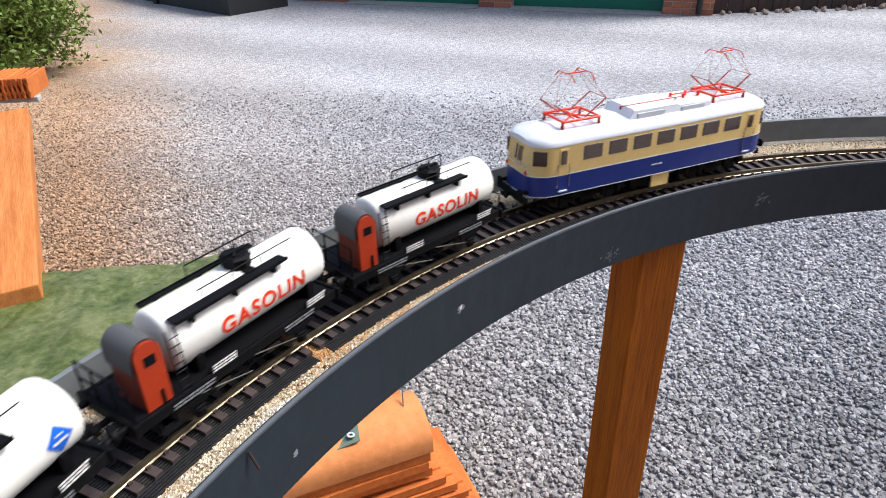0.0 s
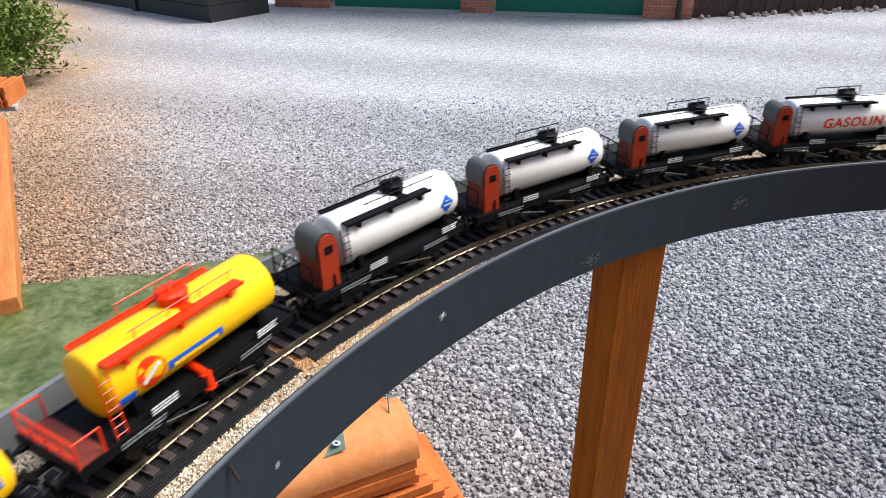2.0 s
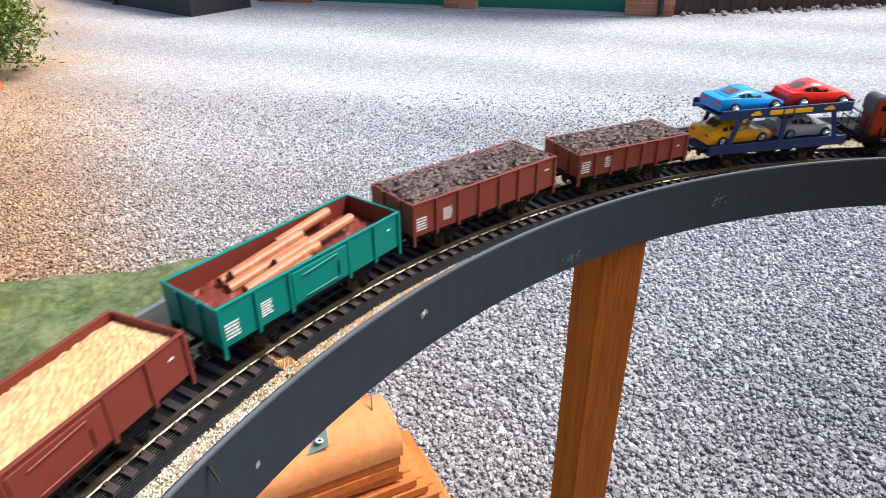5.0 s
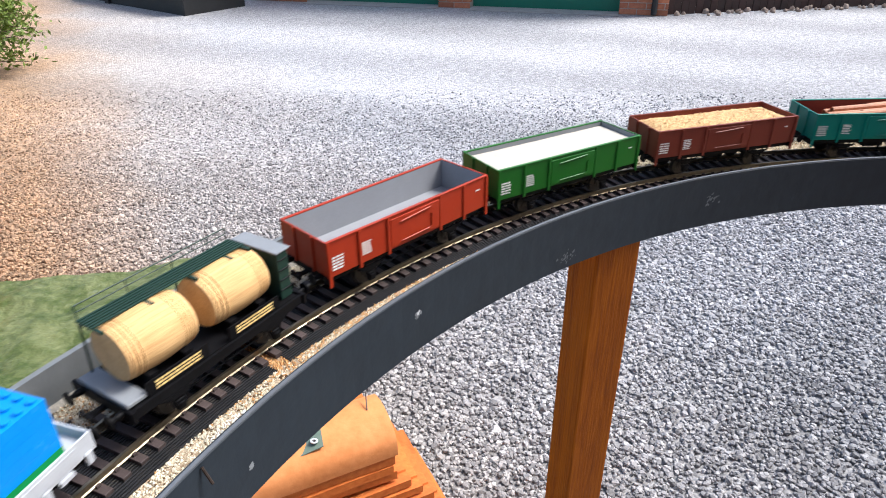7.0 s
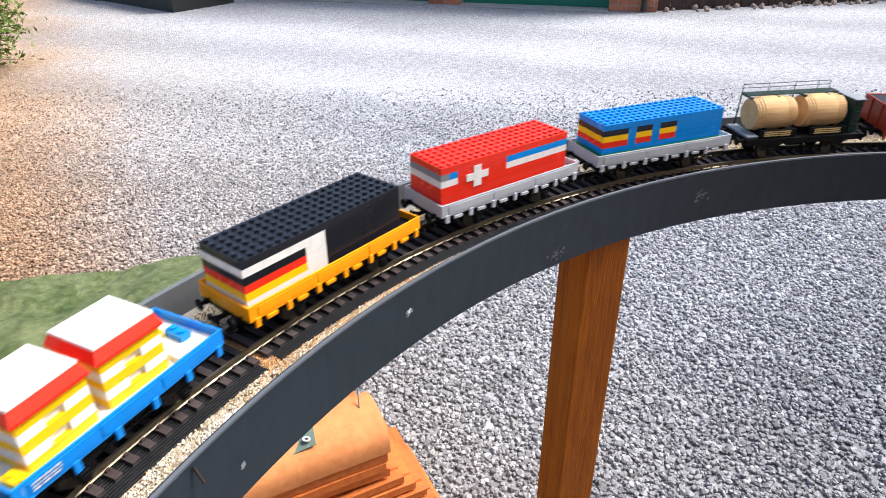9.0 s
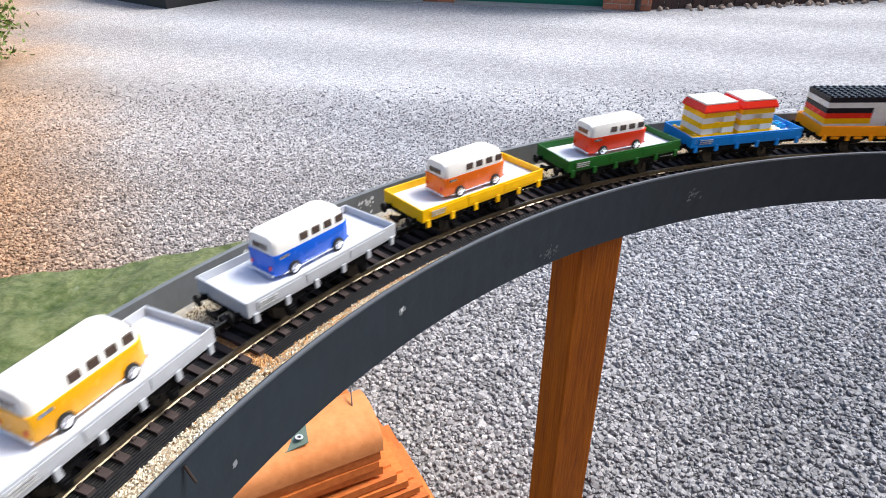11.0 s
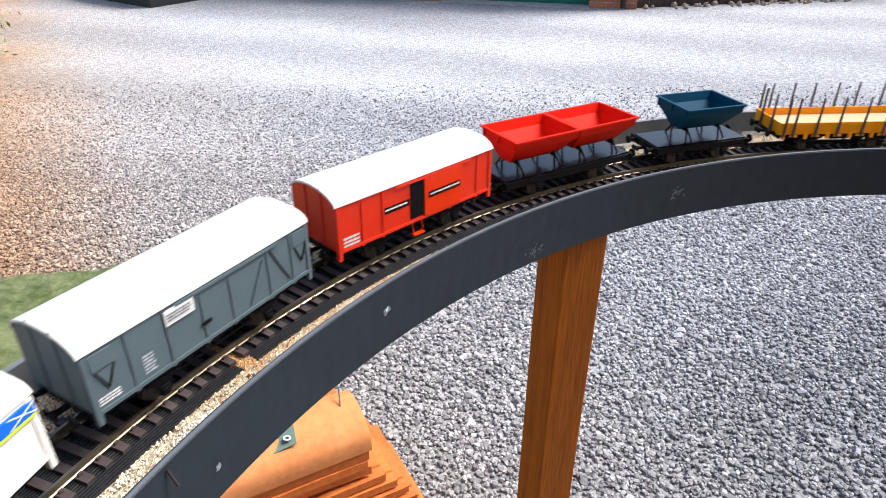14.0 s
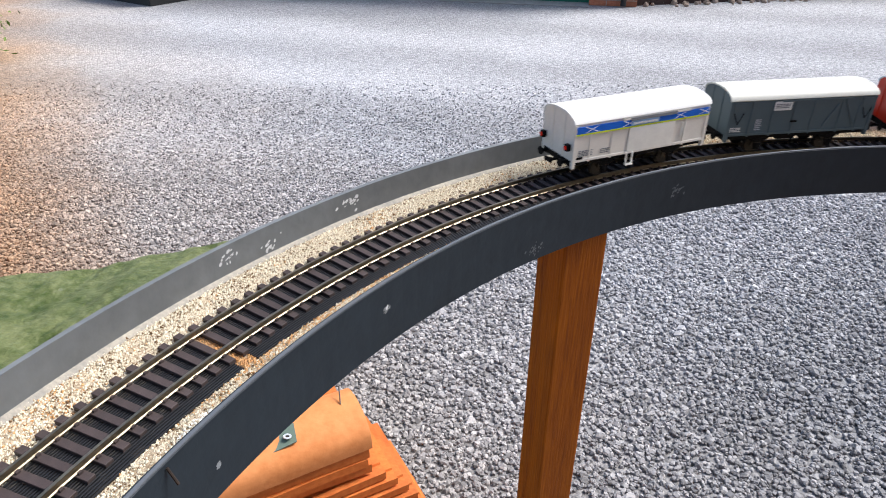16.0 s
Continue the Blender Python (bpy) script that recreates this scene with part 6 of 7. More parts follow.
# ---- tipper wagons ----
def hopper(bm, x0, x1, zt, zb, w=0.0305, wb=0.0085):
    """An open V-shaped skip with sloped ends and a folded rim."""
    t = 0.0013
    ins = 0.009

    def ring(d, z, f):
        a, b, ww = x0 + ins * f + d, x1 - ins * f - d, (w + (wb - w) * f) - d
        return [(a, -ww, z), (b, -ww, z), (b, ww, z), (a, ww, z)]

    loft(bm, [ring(-0.0015, zt, 0), ring(-0.0015, zt - 0.002, 0), ring(0, zt - 0.002, 0), ring(0, zt - 0.010, 0.12), ring(0, zb, 1), ], caps=False)
    rings = [ring(t, zt, 0), ring(t, zt - 0.010, 0.12), ring(t, zb + t, 0.97)]
    inner_v = [[bm.verts.new(q) for q in r] for r in rings]
    for a, b in zip(inner_v, inner_v[1:]):
        for i in range(4):
            bm.faces.new((a[i], b[i], b[(i + 1) % 4], a[(i + 1) % 4]))
    bm.faces.new(inner_v[-1])
    bot = [bm.verts.new(q) for q in ring(0, zb, 1)]
    bm.faces.new(bot[::-1])
    topo = [bm.verts.new(q) for q in ring(-0.0015, zt, 0)]
    for i in range(4):
        bm.faces.new((topo[i], topo[(i + 1) % 4], inner_v[0][(i + 1) % 4], inner_v[0][i]))


def tipper(s0, L, skips, paint_, label):
    p = thing("tipper_wagon", label, "tipper wagon", "tipper wagons of the train")
    chassis(p, L, L * 0.5, zf=0.0235)
    b_("deck_plate", (-L / 2 + 0.001, L / 2 - 0.001, -0.0235, 0.0235, 0.0236, 0.0252), P_DECKBLACK, p, bev=0.0004)
    for x0, x1 in skips:
        bm = bmesh.new()
        hopper(bm, x0, x1, 0.0675, 0.0375)
        sk = part("skip", bm, paint_, p)
        for sx in (x0, x1):
            for y in (-0.026, 0.0, 0.026):
                b_("skip_rib", (sx - 0.0014 if sx == x0 else sx, sx if sx == x0 else sx + 0.0014, y - 0.001, y + 0.001, 0.0575, 0.0655), paint_, sk)
        for sx in (x0 + 0.016, x1 - 0.016):
            bm = bmesh.new()
            for sy in (-1, 1):
                rod(bm, (sx - 0.004, sy * 0.020, 0.025), (sx, sy * 0.012, 0.040), 0.0011, 6)
                rod(bm, (sx + 0.004, sy * 0.020, 0.025), (sx, sy * 0.012, 0.040), 0.0011, 6)
            rod(bm, (sx, -0.013, 0.0375), (sx, 0.013, 0.0375), 0.0022, 8)
            part("trestle", bm, P_BLACK, p)
    return ride(p, s0)


tipper(-4.155, 0.122, [(-0.032, 0.044)], P_PETROL, "black tipper wagon with a petrol blue skip")
tipper(-4.343, 0.170, [(-0.0785, 0.0015), (0.0045, 0.083)], P_SKIPRED, "black tipper wagon with two bright red skips")


# ---- covered vans ----
def van(s0, L, body, roofp, label, ribs, ze=0.0688, za=0.0800):
    p = thing("covered_van", label, "covered van", "covered vans of the train")
    h, w, z0 = L / 2, 0.0298, 0.0275
    chassis(p, L - 0.004, L * 0.5, zf=0.0275)
    n = 12
    prof = [(-w, z0), (-w, ze)] + [(-w * math.cos(math.pi * i / n), ze + (za - 0.0016 - ze) * math.sin(math.pi * i / n)) for i in range(1, n)] + [(w, ze), (w, z0)]
    bm = bmesh.new()
    loft(bm, [[(x, y, z) for y, z in prof] for x in (-h, h)])
    bd = part("body", bm, body, p)
    bm = bmesh.new()
    top = [(-(w + 0.0012) * math.cos(math.pi * i / n), ze - 0.0006 + (za - ze) * math.sin(math.pi * i / n)) for i in range(n + 1)]
    low = [(-w * 0.998 * math.cos(math.pi * i / n), ze - 0.0016 + (za - 0.0008 - ze) * math.sin(math.pi * i / n)) for i in range(n, -1, -1)]
    loft(bm, [[(x, y, z) for y, z in top + low] for x in (-h - 0.001, h + 0.001)])
    part("roof", bm, roofp, p, smooth=True)
    for sy in (-1, 1):
        for x in ribs:
            y0, y1 = sorted((sy * (w + 0.0008), sy * w))
            b_("rib", (x - 0.0009, x + 0.0009, y0, y1, z0 - 0.003, ze - 0.0018), body, bd)
        for x in (-h + 0.002, h - 0.002):
            y0, y1 = sorted((sy * (w + 0.001), sy * (w - 0.003)))
            b_("corner_post", (x - 0.0018, x + 0.0018, y0, y1, z0 - 0.0085, ze - 0.002), body, bd)
        b_("door_track", (-0.03, 0.062, sy * (w + 0.0009) - 0.0007, sy * (w + 0.0009) + 0.0007, ze - 0.004, ze - 0.002), body, bd)
        b_("bottom_rail", (-h + 0.004, h - 0.004, sy * (w + 0.0004) - 0.0006, sy * (w + 0.0004) + 0.0006, z0 - 0.0015, z0 + 0.001), body, bd)
    for sx in (-1, 1):
        for y in (-0.011, 0.011):
            x0, x1 = sorted((sx * h, sx * (h + 0.0009)))
            b_("rib", (x0, x1, y - 0.0011, y + 0.0011, z0, ze + 0.01), body, bd)
    return ride(p, s0), bd, h, w, z0


# red van: part-open sliding door
p, bd, h, w, z0 = van(-4.551, 0.184, paint("scarlet paint", (0.70, 0.032, 0.010), 0.38), P_SILVER, "scarlet covered van with white roof and part-open door", (-0.066, -0.044, 0.036, 0.072))
# doorway shade drawn as a black panel on the solid body
b_("doorway", (-0.0125, 0.0025, -w - 0.0009, -w + 0.001, z0 + 0.003, 0.0655), P_BLACK, bd, "black panel for the shaded doorway")
b_("sliding_door", (0.0030, 0.050, -w - 0.0016, -w - 0.0006, z0 + 0.001, 0.065), P_RED, bd, "scarlet sliding door pushed back", 0.0003)
bars(bd, -0.042, 0.0450, 0.028, 0.0105, 1, -w - 0.0002, P_BLACK, "mark", 2)
bars(bd, -0.041, 0.0475, 0.025, 0.0026, 1, -w - 0.0005, P_PRINT, "mark", 2)
bars(bd, 0.008, 0.0450, 0.040, 0.0105, 1, -w - 0.0018, P_BLACK, "mark", 3)
bars(bd, 0.010, 0.0475, 0.036, 0.0026, 1, -w - 0.0021, P_PRINT, "mark", 3)
bars(bd, -0.086, 0.030, 0.016, 0.010, 3, -w - 0.0002, seed=6)
b_("step", (-0.012, 0.0, -w - 0.004, -w, 0.014, 0.0155), P_RED, p)
bm = bmesh.new()
for x in (-0.0115, -0.0005):
    rod(bm, (x, -w - 0.002, 0.0145), (x, -w - 0.001, z0), 0.0006, 5)
part("step_hanger", bm, P_RED, p)
# grey van
p, bd, h, w, z0 = van(-4.773, 0.187, P_DGREY, P_ROOF, "slate grey covered van with off-white roof", (-0.065, -0.038, -0.0105, 0.014, 0.05, 0.074))
b_("notice_board", (-0.0385, -0.0165, -w - 0.0014, -w - 0.0006, 0.0550, 0.0655), P_PRINT, bd, "white notice plate")
bars(bd, -0.037, 0.0578, 0.018, 0.006, 3, -w - 0.0016, P_GREY, seed=7)
bars(bd, -0.058, 0.032, 0.008, 0.014, 6, -w - 0.0002, P_LGREY, seed=8)
bars(bd, -0.089, 0.031, 0.014, 0.006, 3, -w - 0.0002, seed=9)
for x in (-0.081, 0.084):
    b_("vent_hatch", (x - 0.008, x + 0.008, -w - 0.0008, -w, 0.0545, 0.0652), P_DGREY, bd)
    bm = bmesh.new()
    rod(bm, (x - 0.006, -w - 0.0006, 0.0535), (x, -w - 0.0006, 0.040), 0.0005, 5)
    rod(bm, (x + 0.006, -w - 0.0006, 0.0535), (x, -w - 0.0006, 0.040), 0.0005, 5)
    part("brace", bm, P_BLACK, bd)
bm = bmesh.new()
rod(bm, (0.052, -w - 0.0007, 0.066), (0.070, -w - 0.0007, 0.032), 0.0007, 5)
rod(bm, (0.030, -w - 0.0007, 0.032), (0.045, -w - 0.0007, 0.060), 0.0007, 5)
part("brace", bm, P_DGREY, bd)
b_("door_latch", (-0.0135, -0.0055, -w - 0.0018, -w - 0.0006, 0.040, 0.042), P_BLACK, bd)
# white van, last of the train
p, bd, h, w, z0 = van(-4.993, 0.182, paint("ivory plastic", (0.76, 0.73, 0.67), 0.38), paint("white roof plastic", (0.74, 0.74, 0.72), 0.4), "white covered van with blue and lime stripe, tail lamps", (-0.07, -0.042, 0.058))
b_("stripe", (-h + 0.002, h - 0.001, -w - 0.0013, -w + 0.0002, 0.0575, 0.0650), P_DIAM, bd, "blue stripe")
b_("stripe", (-h + 0.002, h - 0.001, -w - 0.0014, -w + 0.0002, 0.0558, 0.0575), P_LIME, bd, "lime stripe")
# grey bar for the door track, its shade put into the colour
b_("door_rail", (-0.0205, 0.042, -w - 0.0024, -w - 0.0015, 0.0638, 0.0672), P_GREY, bd, "grey door rail")
b_("mark", (-0.019, 0.018, -w - 0.0017, -w, 0.0580, 0.0636), paint("pale blue print", (0.25, 0.42, 0.66), 0.5), bd, "pale blue print")
bars(bd, -0.017, 0.0592, 0.033, 0.004, 1, -w - 0.0019, seed=12)
bm = bmesh.new()
for x in (-0.078, -0.03, 0.04, 0.075):
    rod(bm, (x, -w - 0.0014, 0.058), (x + 0.016, -w - 0.0014, 0.0645), 0.0003, 4)
    rod(bm, (x + 0.016, -w - 0.0014, 0.058), (x, -w - 0.0014, 0.0645), 0.0003, 4)
part("mark", bm, P_PRINT, bd)
b_("sliding_door", (-0.0205, 0.042, -w - 0.0012, -w - 0.0003, z0 + 0.0005, 0.0557), P_WHITE, bd, "", 0.0003)
for x in (0.053, 0.057):
    b_("brace", (x, x + 0.001, -w - 0.0015, -w, 0.034, 0.052), P_WHITE, bd)
bars(bd, -0.084, 0.032, 0.018, 0.007, 4, -w - 0.0002, P_GREY, seed=13)
bars(bd, -0.056, 0.032, 0.012, 0.006, 3, -w - 0.0002, P_GREY, seed=14)
b_("data_plate", (-0.086, -0.078, -w - 0.0004, -w, 0.0278, 0.0312), P_BLACK, bd)
b_("step", (-0.021, -0.012, -w - 0.004, -w, 0.013, 0.0145), P_WHITE, p)
bm = bmesh.new()
for x in (-0.0205, -0.0125):
    box(bm, x - 0.0008, x + 0.0008, -w - 0.0026, -w - 0.001, 0.0135, z0)
part("step_hanger", bm, P_WHITE, p)
for sy in (-1, 1):
    b_("tail_lamp", (-h - 0.006, -h - 0.001, sy * 0.024 - 0.003, sy * 0.024 + 0.003, 0.0385, 0.046), P_BLACK, p, "black tail lamp with red glass", 0.0006)
    bm = bmesh.new()
    rod(bm, (-h - 0.0068, sy * 0.024, 0.0422), (-h - 0.006, sy * 0.024, 0.0422), 0.0023, 14)
    part("lamp_glass", bm, P_LAMP, p)


# ---- electric locomotive ----
P_LOUVRE = paint("pale grey grille", (0.5, 0.52, 0.55), 0.5)


def loco(s0):
    p = thing("electric_locomotive", "cream and cobalt electric locomotive with raised red pantographs", "locomotive")
    L, w = 0.302, 0.0325
    h = L / 2
    ends = ((-h, 0.50), (-h + 0.003, 0.70), (-h + 0.008, 0.85), (-h + 0.016, 0.965), (-h + 0.024, 1.0))

    def stations():
        a = list(ends) + [(-x, f) for x, f in reversed(ends)]
        return a

    def shell(z0, z1, name, m, parent, label="", bulge=0.0, wide=1.0):
        bm = bmesh.new()
        secs = []
        for x, f in stations():
            W = w * f * wide
            k = (abs(x) - h + 0.024) / 0.024 if abs(x) > h - 0.024 else 0.0
            secs.append([(x, -W, z0), (x - math.copysign(bulge * k, x), -W * (1 - bulge * 0.5), z1), (x - math.copysign(bulge * k, x), W * (1 - bulge * 0.5), z1), (x, W, z0)])
        loft(bm, secs)
        return part(name, bm, m, parent, label, smooth=True)

    shell(0.0245, 0.046, "lower_body", P_COBALT, p, "cobalt blue lower body", wide=1.0)
    up = shell(0.0462, 0.0765, "upper_body", P_CREAM, p, "cream upper body", bulge=0.004)
    shell(0.0456, 0.0466, "belt_line", P_SILVER, p, wide=1.006)
    shell(0.0238, 0.0246, "skirt_line", P_SILVER, p, wide=1.006)
    # arched roof
    bm = bmesh.new()
    secs = []
    for x, f in stations():
        W = w * f * 1.005
        k = max(0.0, (abs(x) - h + 0.024) / 0.024)
        xx = x - math.copysign(0.003 * k, x)
        zt = 0.0885 - 0.006 * k * k
        secs.append([(xx, -W, 0.0763), (xx, -W, 0.0782), (xx, -W * 0.9, 0.0782 + (zt - 0.0782) * 0.5), (xx, -W * 0.6, 0.0782 + (zt - 0.0782) * 0.85), (xx, 0, zt), (xx, W * 0.6, 0.0782 + (zt - 0.0782) * 0.85), (xx, W * 0.9, 0.0782 + (zt - 0.0782) * 0.5), (xx, W, 0.0782), (xx, W, 0.0763)])
    loft(bm, secs)
    roof = part("roof", bm, P_SILVER, p, "silver white curved roof", smooth=True)
    # roof hood
    bm = bmesh.new()
    loft(bm, [[(x, -0.0215, 0.082), (x, -0.0200, zt - 0.0015), (x, -0.0180, zt), (x, 0.0180, zt), (x, 0.0200, zt - 0.0015), (x, 0.0215, 0.082)] for x, zt in ((-0.039, 0.0840), (-0.030, 0.0962), (0.026, 0.0962), (0.0262, 0.0945), (0.070, 0.0935), (0.0715, 0.0855))])
    hood = part("roof_hood", bm, P_SILVER, roof)
    for sy in (-1, 1):
        y0, y1 = sorted((sy * 0.0216, sy * 0.0185))
        b_("louvre", (-0.026, 0.008, y0, y1, 0.0848, 0.0915), P_LOUVRE, hood)
        b_("louvre", (0.030, 0.060, y0, y1, 0.0848, 0.0910), P_LOUVRE, hood)
    bm = bmesh.new()
    rod(bm, (-0.036, -0.006, 0.0965), (0.040, -0.006, 0.0965), 0.0006, 6)
    for x in (-0.036, 0.0, 0.034):
        rod(bm, (x, -0.006, 0.0935), (x, -0.006, 0.0968), 0.0011, 8)
    part("roof_busbar", bm, P_REDOX, hood, "thin roof cable on insulators")
    bm = bmesh.new()
    for k in range(4):
        rod(bm, (0.036 + k * 0.010, 0.004 * (-1) ** k, 0.093), (0.036 + k * 0.010, 0.004 * (-1) ** k, 0.0985), 0.0016, 8)
    rod(bm, (0.034, 0, 0.098), (0.078, 0, 0.0975), 0.0008, 6)
    part("insulators", bm, P_RED, hood, "red roof insulators")
    # windows, doors
    for sy in (-1, 1):
        y0, y1 = sorted((sy * (w + 0.0002), sy * (w - 0.003)))
        for k in range(7):
            x = -0.0955 + k * 0.0297
            fr = b_("side_window", (x - 0.001, x + 0.0225, y0, y1, 0.0572, 0.0738), P_CHROME, up, "silver-framed window", 0.0012)
            yy0, yy1 = sorted((sy * (w + 0.0006), sy * (w - 0.001)))
            b_("pane", (x - 0.0003, x + 0.0218, yy0, yy1, 0.0579, 0.0731), P_GLASS, fr, "", 0.001)
        for x in (-0.1215, 0.1155):
            yy0, yy1 = sorted((sy * (w + 0.0003), sy * (w - 0.001)))
            d = b_("cab_door", (x - 0.0015, x + 0.0085, yy0, yy1, 0.030, 0.0735), P_CREAM, up, "", 0.0005)
            b_("door_lower", (x - 0.0017, x + 0.0087, sy * (w + 0.0004) - 0.0003, sy * (w + 0.0004) + 0.0003, 0.0295, 0.0455), P_COBALT, d)
            b_("pane", (x + 0.0005, x + 0.0065, sy * (w + 0.0006) - 0.0004, sy * (w + 0.0006) + 0.0004, 0.0575, 0.0715), P_GLASS, d, "", 0.0008)
            bm = bmesh.new()
            for dx in (-0.003, 0.0105):
                rod(bm, (x + dx, sy * (w + 0.0009), 0.033), (x + dx, sy * (w + 0.0009), 0.058), 0.0004, 5)
            part("grab_rail", bm, P_CHROME, up)
            b_("door_step", (x - 0.001, x + 0.008, sy * (w + 0.001) - 0.0014, sy * (w + 0.001) + 0.0014, 0.0285, 0.0297), P_SILVER, p)
        bars(p, -0.01, 0.0355, 0.014, 0.003, 1, sy * w - 0.0003 if sy < 0 else w + 0.0003, P_SILVER, "number_plate", 3)
        b_("vent_grille", (-0.005, 0.017, sy * 0.030 - 0.001, sy * 0.030 + 0.001, 0.0085, 0.0225), P_CREAM, p, "pale ribbed step box")
    for sx in (-1, 1):
        for y in (-0.0118, 0.0118):
            bm = bmesh.new()
            yo = y + math.copysign(0.0085, y)
            yi = y - math.copysign(0.0095, y)
            xo, xi = sx * (h - 0.0058), sx * (h + 0.0004)
            ring0 = [(xi, yi, 0.0575), (xo, yo, 0.0575), (xo - sx * 0.0012, yo * 0.97, 0.0725), (xi - sx * 0.0022, yi, 0.0725)]
            loft(bm, [ring0, [(a - sx * 0.004, b, c) for a, b, c in ring0]])
            part("cab_window", bm, P_GLASS, up, "dark cab windscreen")
            lx = sx * (h - 0.0015)
            bm = bmesh.new()
            rod(bm, (lx - sx * 0.003, y * 1.5, 0.0485), (lx + sx * 0.001, y * 1.5, 0.0485), 0.0026, 14)
            lamp = part("headlamp", bm, P_CHROME, p, smooth=True)
            bm = bmesh.new()
            rod(bm, (lx + sx * 0.001, y * 1.5, 0.0485), (lx + sx * 0.0016, y * 1.5, 0.0485), 0.002, 12)
            part("lens", bm, P_LAMP if sx < 0 else P_WHITE, lamp, "red tail lens" if sx < 0 else "clear lens")
            shared("buffer", "buffer", buffer_bm, P_BLACK, p, sx * (h - 0.004), y * 1.65, 0.028, smooth=True, rz=0 if sx > 0 else 180)
        for sy in (-1, 1):
            bm = bmesh.new()
            xa, xb, ya, yb = sx * (h - 0.0036), sx * (h - 0.0148), sy * (w * 0.735 + 0.0004), sy * (w * 0.962 + 0.0004)
            q = [(xa, ya, 0.0578), (xb, yb, 0.0578), (xb, yb, 0.0724), (xa, ya, 0.0724)]
            loft(bm, [q, [(a_ - sx * 0.001, b2 - sy * 0.002, c_) for a_, b2, c_ in q]])
            part("cab_window", bm, P_GLASS, up, "dark cab corner window")
        bm = bmesh.new()
        rod(bm, (sx * (h + 0.0006), -0.012, 0.0565), (sx * (h + 0.0002), -0.004, 0.0585), 0.0005, 5)
        rod(bm, (sx * (h - 0.001), -0.020, 0.0545), (sx * (h + 0.002), 0.0, 0.0545), 0.0005, 5)
        rod(bm, (sx * (h - 0.001), 0.020, 0.0545), (sx * (h + 0.002), 0.0, 0.0545), 0.0005, 5)
        part("front_rail", bm, P_CHROME, up)
        b_("buffer_beam", (sx * h - 0.006, sx * h - 0.001, -0.026, 0.026, 0.018, 0.0245), P_BLACK, p, "", 0.0006)
        shared("coupling", "coupling", coupling_bm, P_BLACK, p, sx * h, 0, 0.020, rz=0 if sx > 0 else 180)
        xb = sx * 0.082
        wheels(p, (xb - 0.0275, xb + 0.0275))
        for sy in (-1, 1):
            bm = bmesh.new()
            y0, y1 = sorted((sy * 0.0225, sy * 0.0255))
            box(bm, xb - 0.047, xb + 0.047, y0, y1, 0.0125, 0.0185, 0.0006)
            for dx in (-0.0275, 0.0275):
                box(bm, xb + dx - 0.005, xb + dx + 0.005, min(y0, y1) - 0.001, max(y0, y1) + 0.001, 0.006, 0.0155, 0.0006)
                for ex in (-0.0095, 0.0095):
                    rod(bm, (xb + dx + ex, sy * 0.0265, 0.011), (xb + dx + ex, sy * 0.0265, 0.0235), 0.0022, 8)
            box(bm, xb - 0.008, xb + 0.008, y0, y1, 0.008, 0.0235)
            part("bogie_frame", bm, P_BLACK, p)
    b_("underfloor_box", (-0.026, 0.026, -0.024, 0.024, 0.009, 0.0236), P_BLACK, p)
    for xc in (-0.090, 0.098):
        pantograph(p, xc)
    p.scale = (1.0, 1.0, 0.95)
    return ride(p, s0)


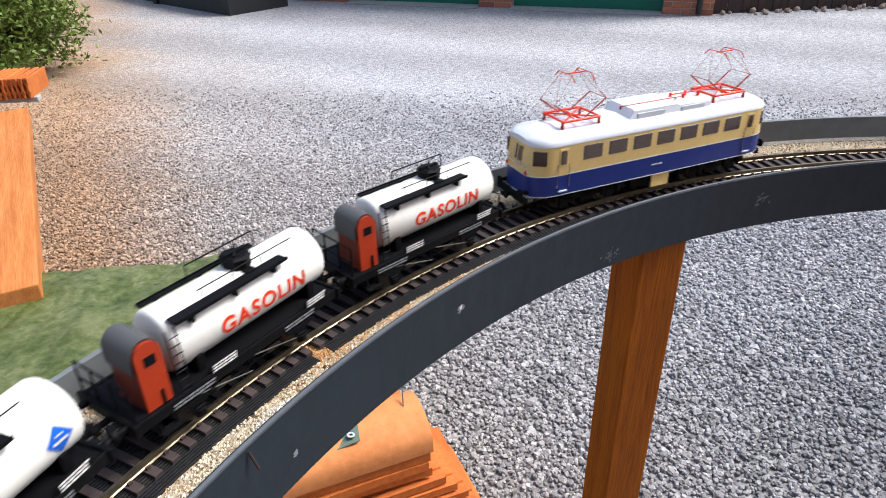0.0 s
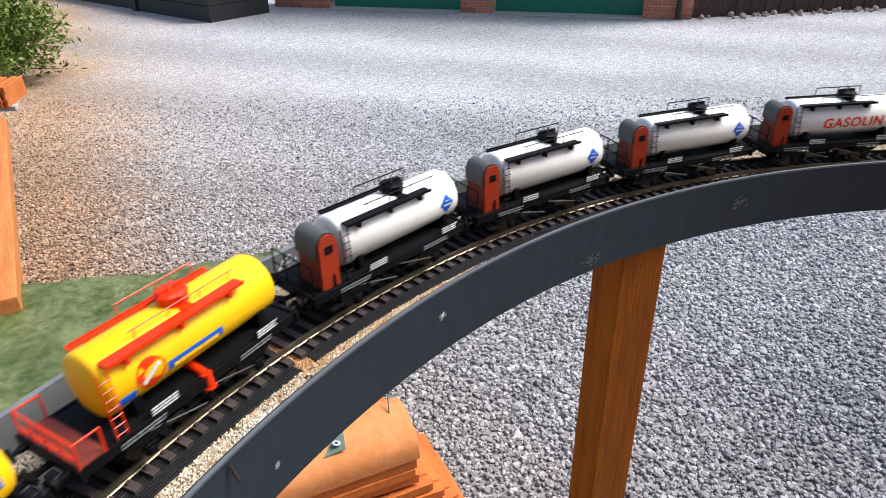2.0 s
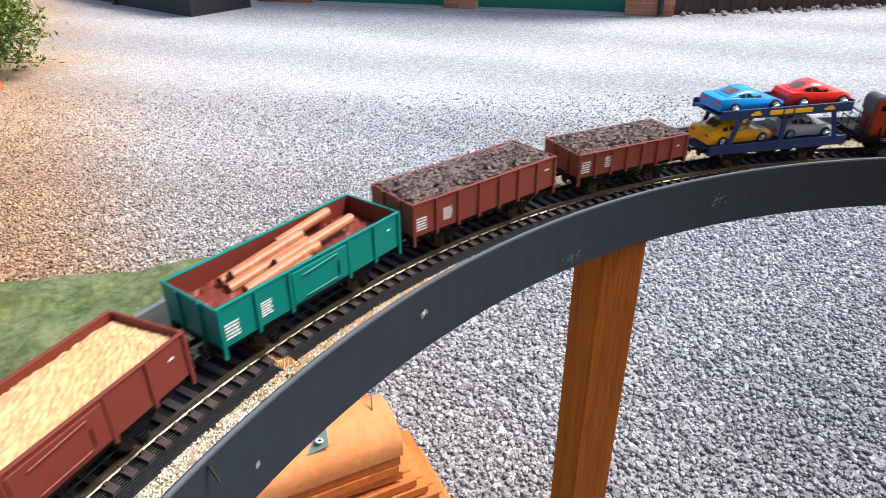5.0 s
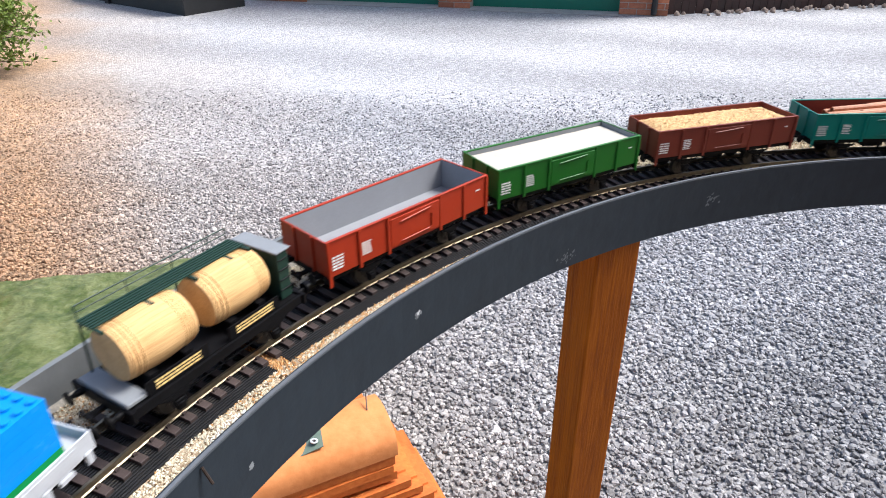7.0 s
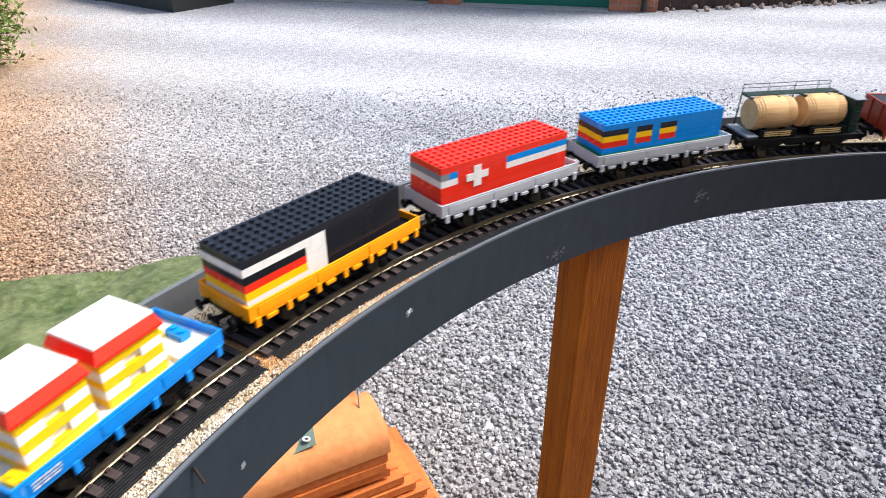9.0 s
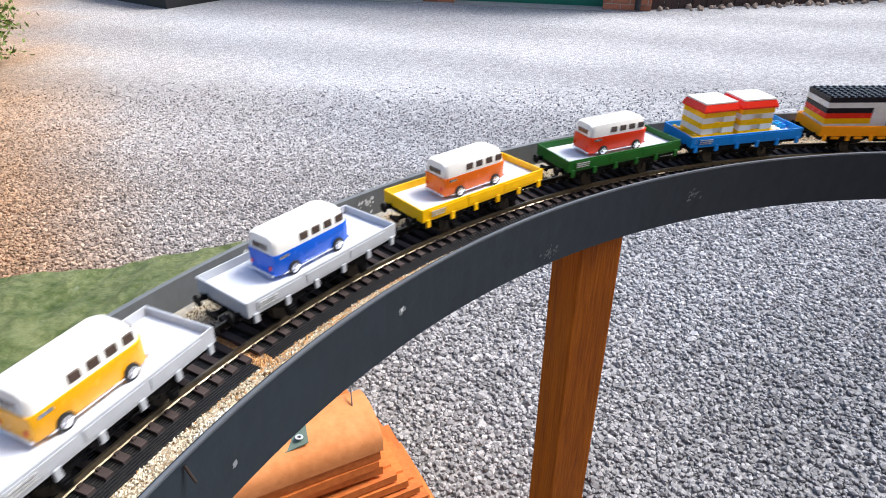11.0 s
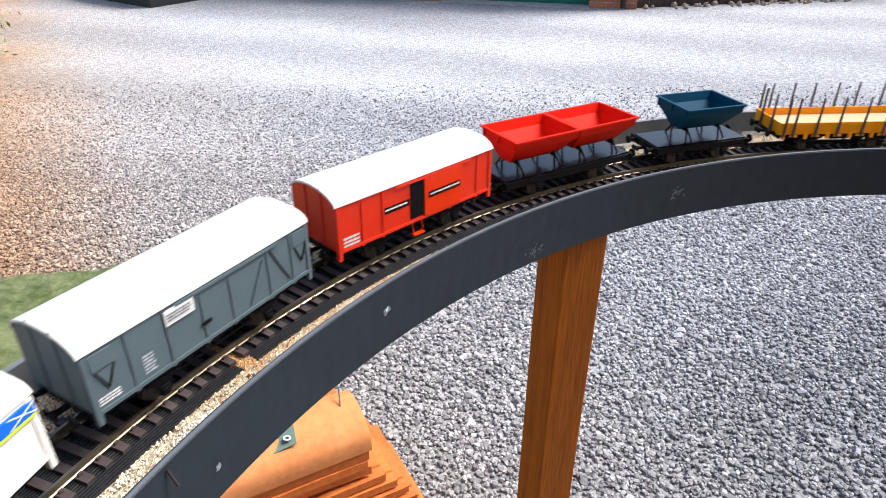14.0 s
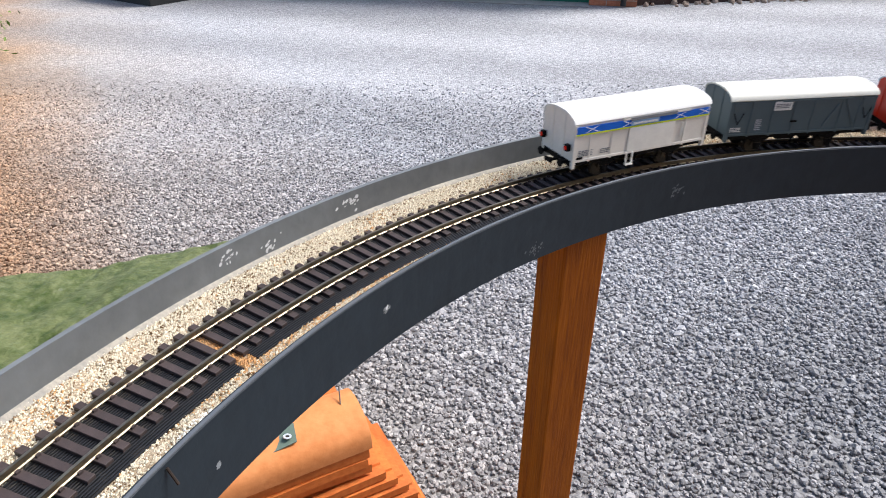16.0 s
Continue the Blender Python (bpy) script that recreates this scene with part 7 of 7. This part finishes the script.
def pantograph(loco_, xc):
    """Raised diamond pantograph: red base frame on insulators, crossed arms, twin bows."""
    bm = bmesh.new()
    z0 = 0.0945
    for y in (-0.017, 0.017):
        rod(bm, (xc - 0.021, y, z0), (xc + 0.021, y, z0), 0.0013, 6)
    for x in (-0.021, 0.0, 0.021):
        rod(bm, (xc + x, -0.017, z0), (xc + x, 0.017, z0), 0.0013, 6)
    rod(bm, (xc - 0.021, -0.017, z0), (xc + 0.021, 0.017, z0), 0.0009, 6)
    rod(bm, (xc - 0.021, 0.017, z0), (xc + 0.021, -0.017, z0), 0.0009, 6)
    base = part("pantograph", bm, P_RED, loco_, "red pantograph with raised arms")
    bm = bmesh.new()
    for x in (-0.021, 0.021):
        for y in (-0.016, 0.016):
            rod(bm, (xc + x, y, 0.0835), (xc + x, y, z0), 0.0021, 10, 0.0012)
    part("insulator", bm, P_REDOX, base, smooth=True)
    zk, zt = z0 + 0.017, z0 + 0.043
    bm = bmesh.new()
    for y in (-0.013, 0.013):
        for sx in (-1, 1):
            rod(bm, (xc + sx * 0.006, y, z0), (xc + sx * 0.029, y, zk), 0.0008, 6)
            rod(bm, (xc + sx * 0.029, y, zk), (xc + sx * 0.009, y * 0.65, zt), 0.0002, 5)
    for sx in (-1, 1):
        rod(bm, (xc + sx * 0.029, -0.013, zk), (xc + sx * 0.029, 0.013, zk), 0.0003, 5)
        rod(bm, (xc + sx * 0.029, -0.013, zk), (xc + sx * 0.009, 0.0085, zt), 0.0002, 4)
    part("arm", bm, P_REDOX, base, "thin dark red arms")
    bm = bmesh.new()
    for dx in (-0.011, 0.011):
        rod(bm, (xc + dx, -0.011, zt + 0.001), (xc + dx, 0.011, zt + 0.001), 0.0004, 6)
        for sy in (-1, 1):
            rod(bm, (xc + dx, sy * 0.011, zt + 0.001), (xc + dx, sy * 0.0165, zt - 0.005), 0.0006, 6)
    rod(bm, (xc - 0.011, 0, zt), (xc + 0.011, 0, zt), 0.0008, 6)
    part("bow", bm, P_RED, base, "red contact bows")


loco(0.8765)


def motions():
    for ob, s0, z, *dy in MOVES:
        rows = []
        for i in range(81):
            t = i * 0.2
            x, y, h = on_track(s0 + SPEED * t, sum(dy))
            rows.append((t, Matrix.Translation((x, y, RAIL + z)) @ Matrix.Rotation(h, 4, "Z")))
        walk(ob, rows)
    # wheels roll: one row for each frame
    spin = SPEED / 0.0104 / FPS
    for wheel, x, y, rz in TURNING:
        base = Matrix.Translation((x, y, 0.0104))
        face = Matrix.Rotation(radians(rz), 4, "Z")
        walk(wheel, [(i / FPS, base @ Matrix.Rotation(spin * i, 4, "Y") @ face) for i in range(481)])


motions()
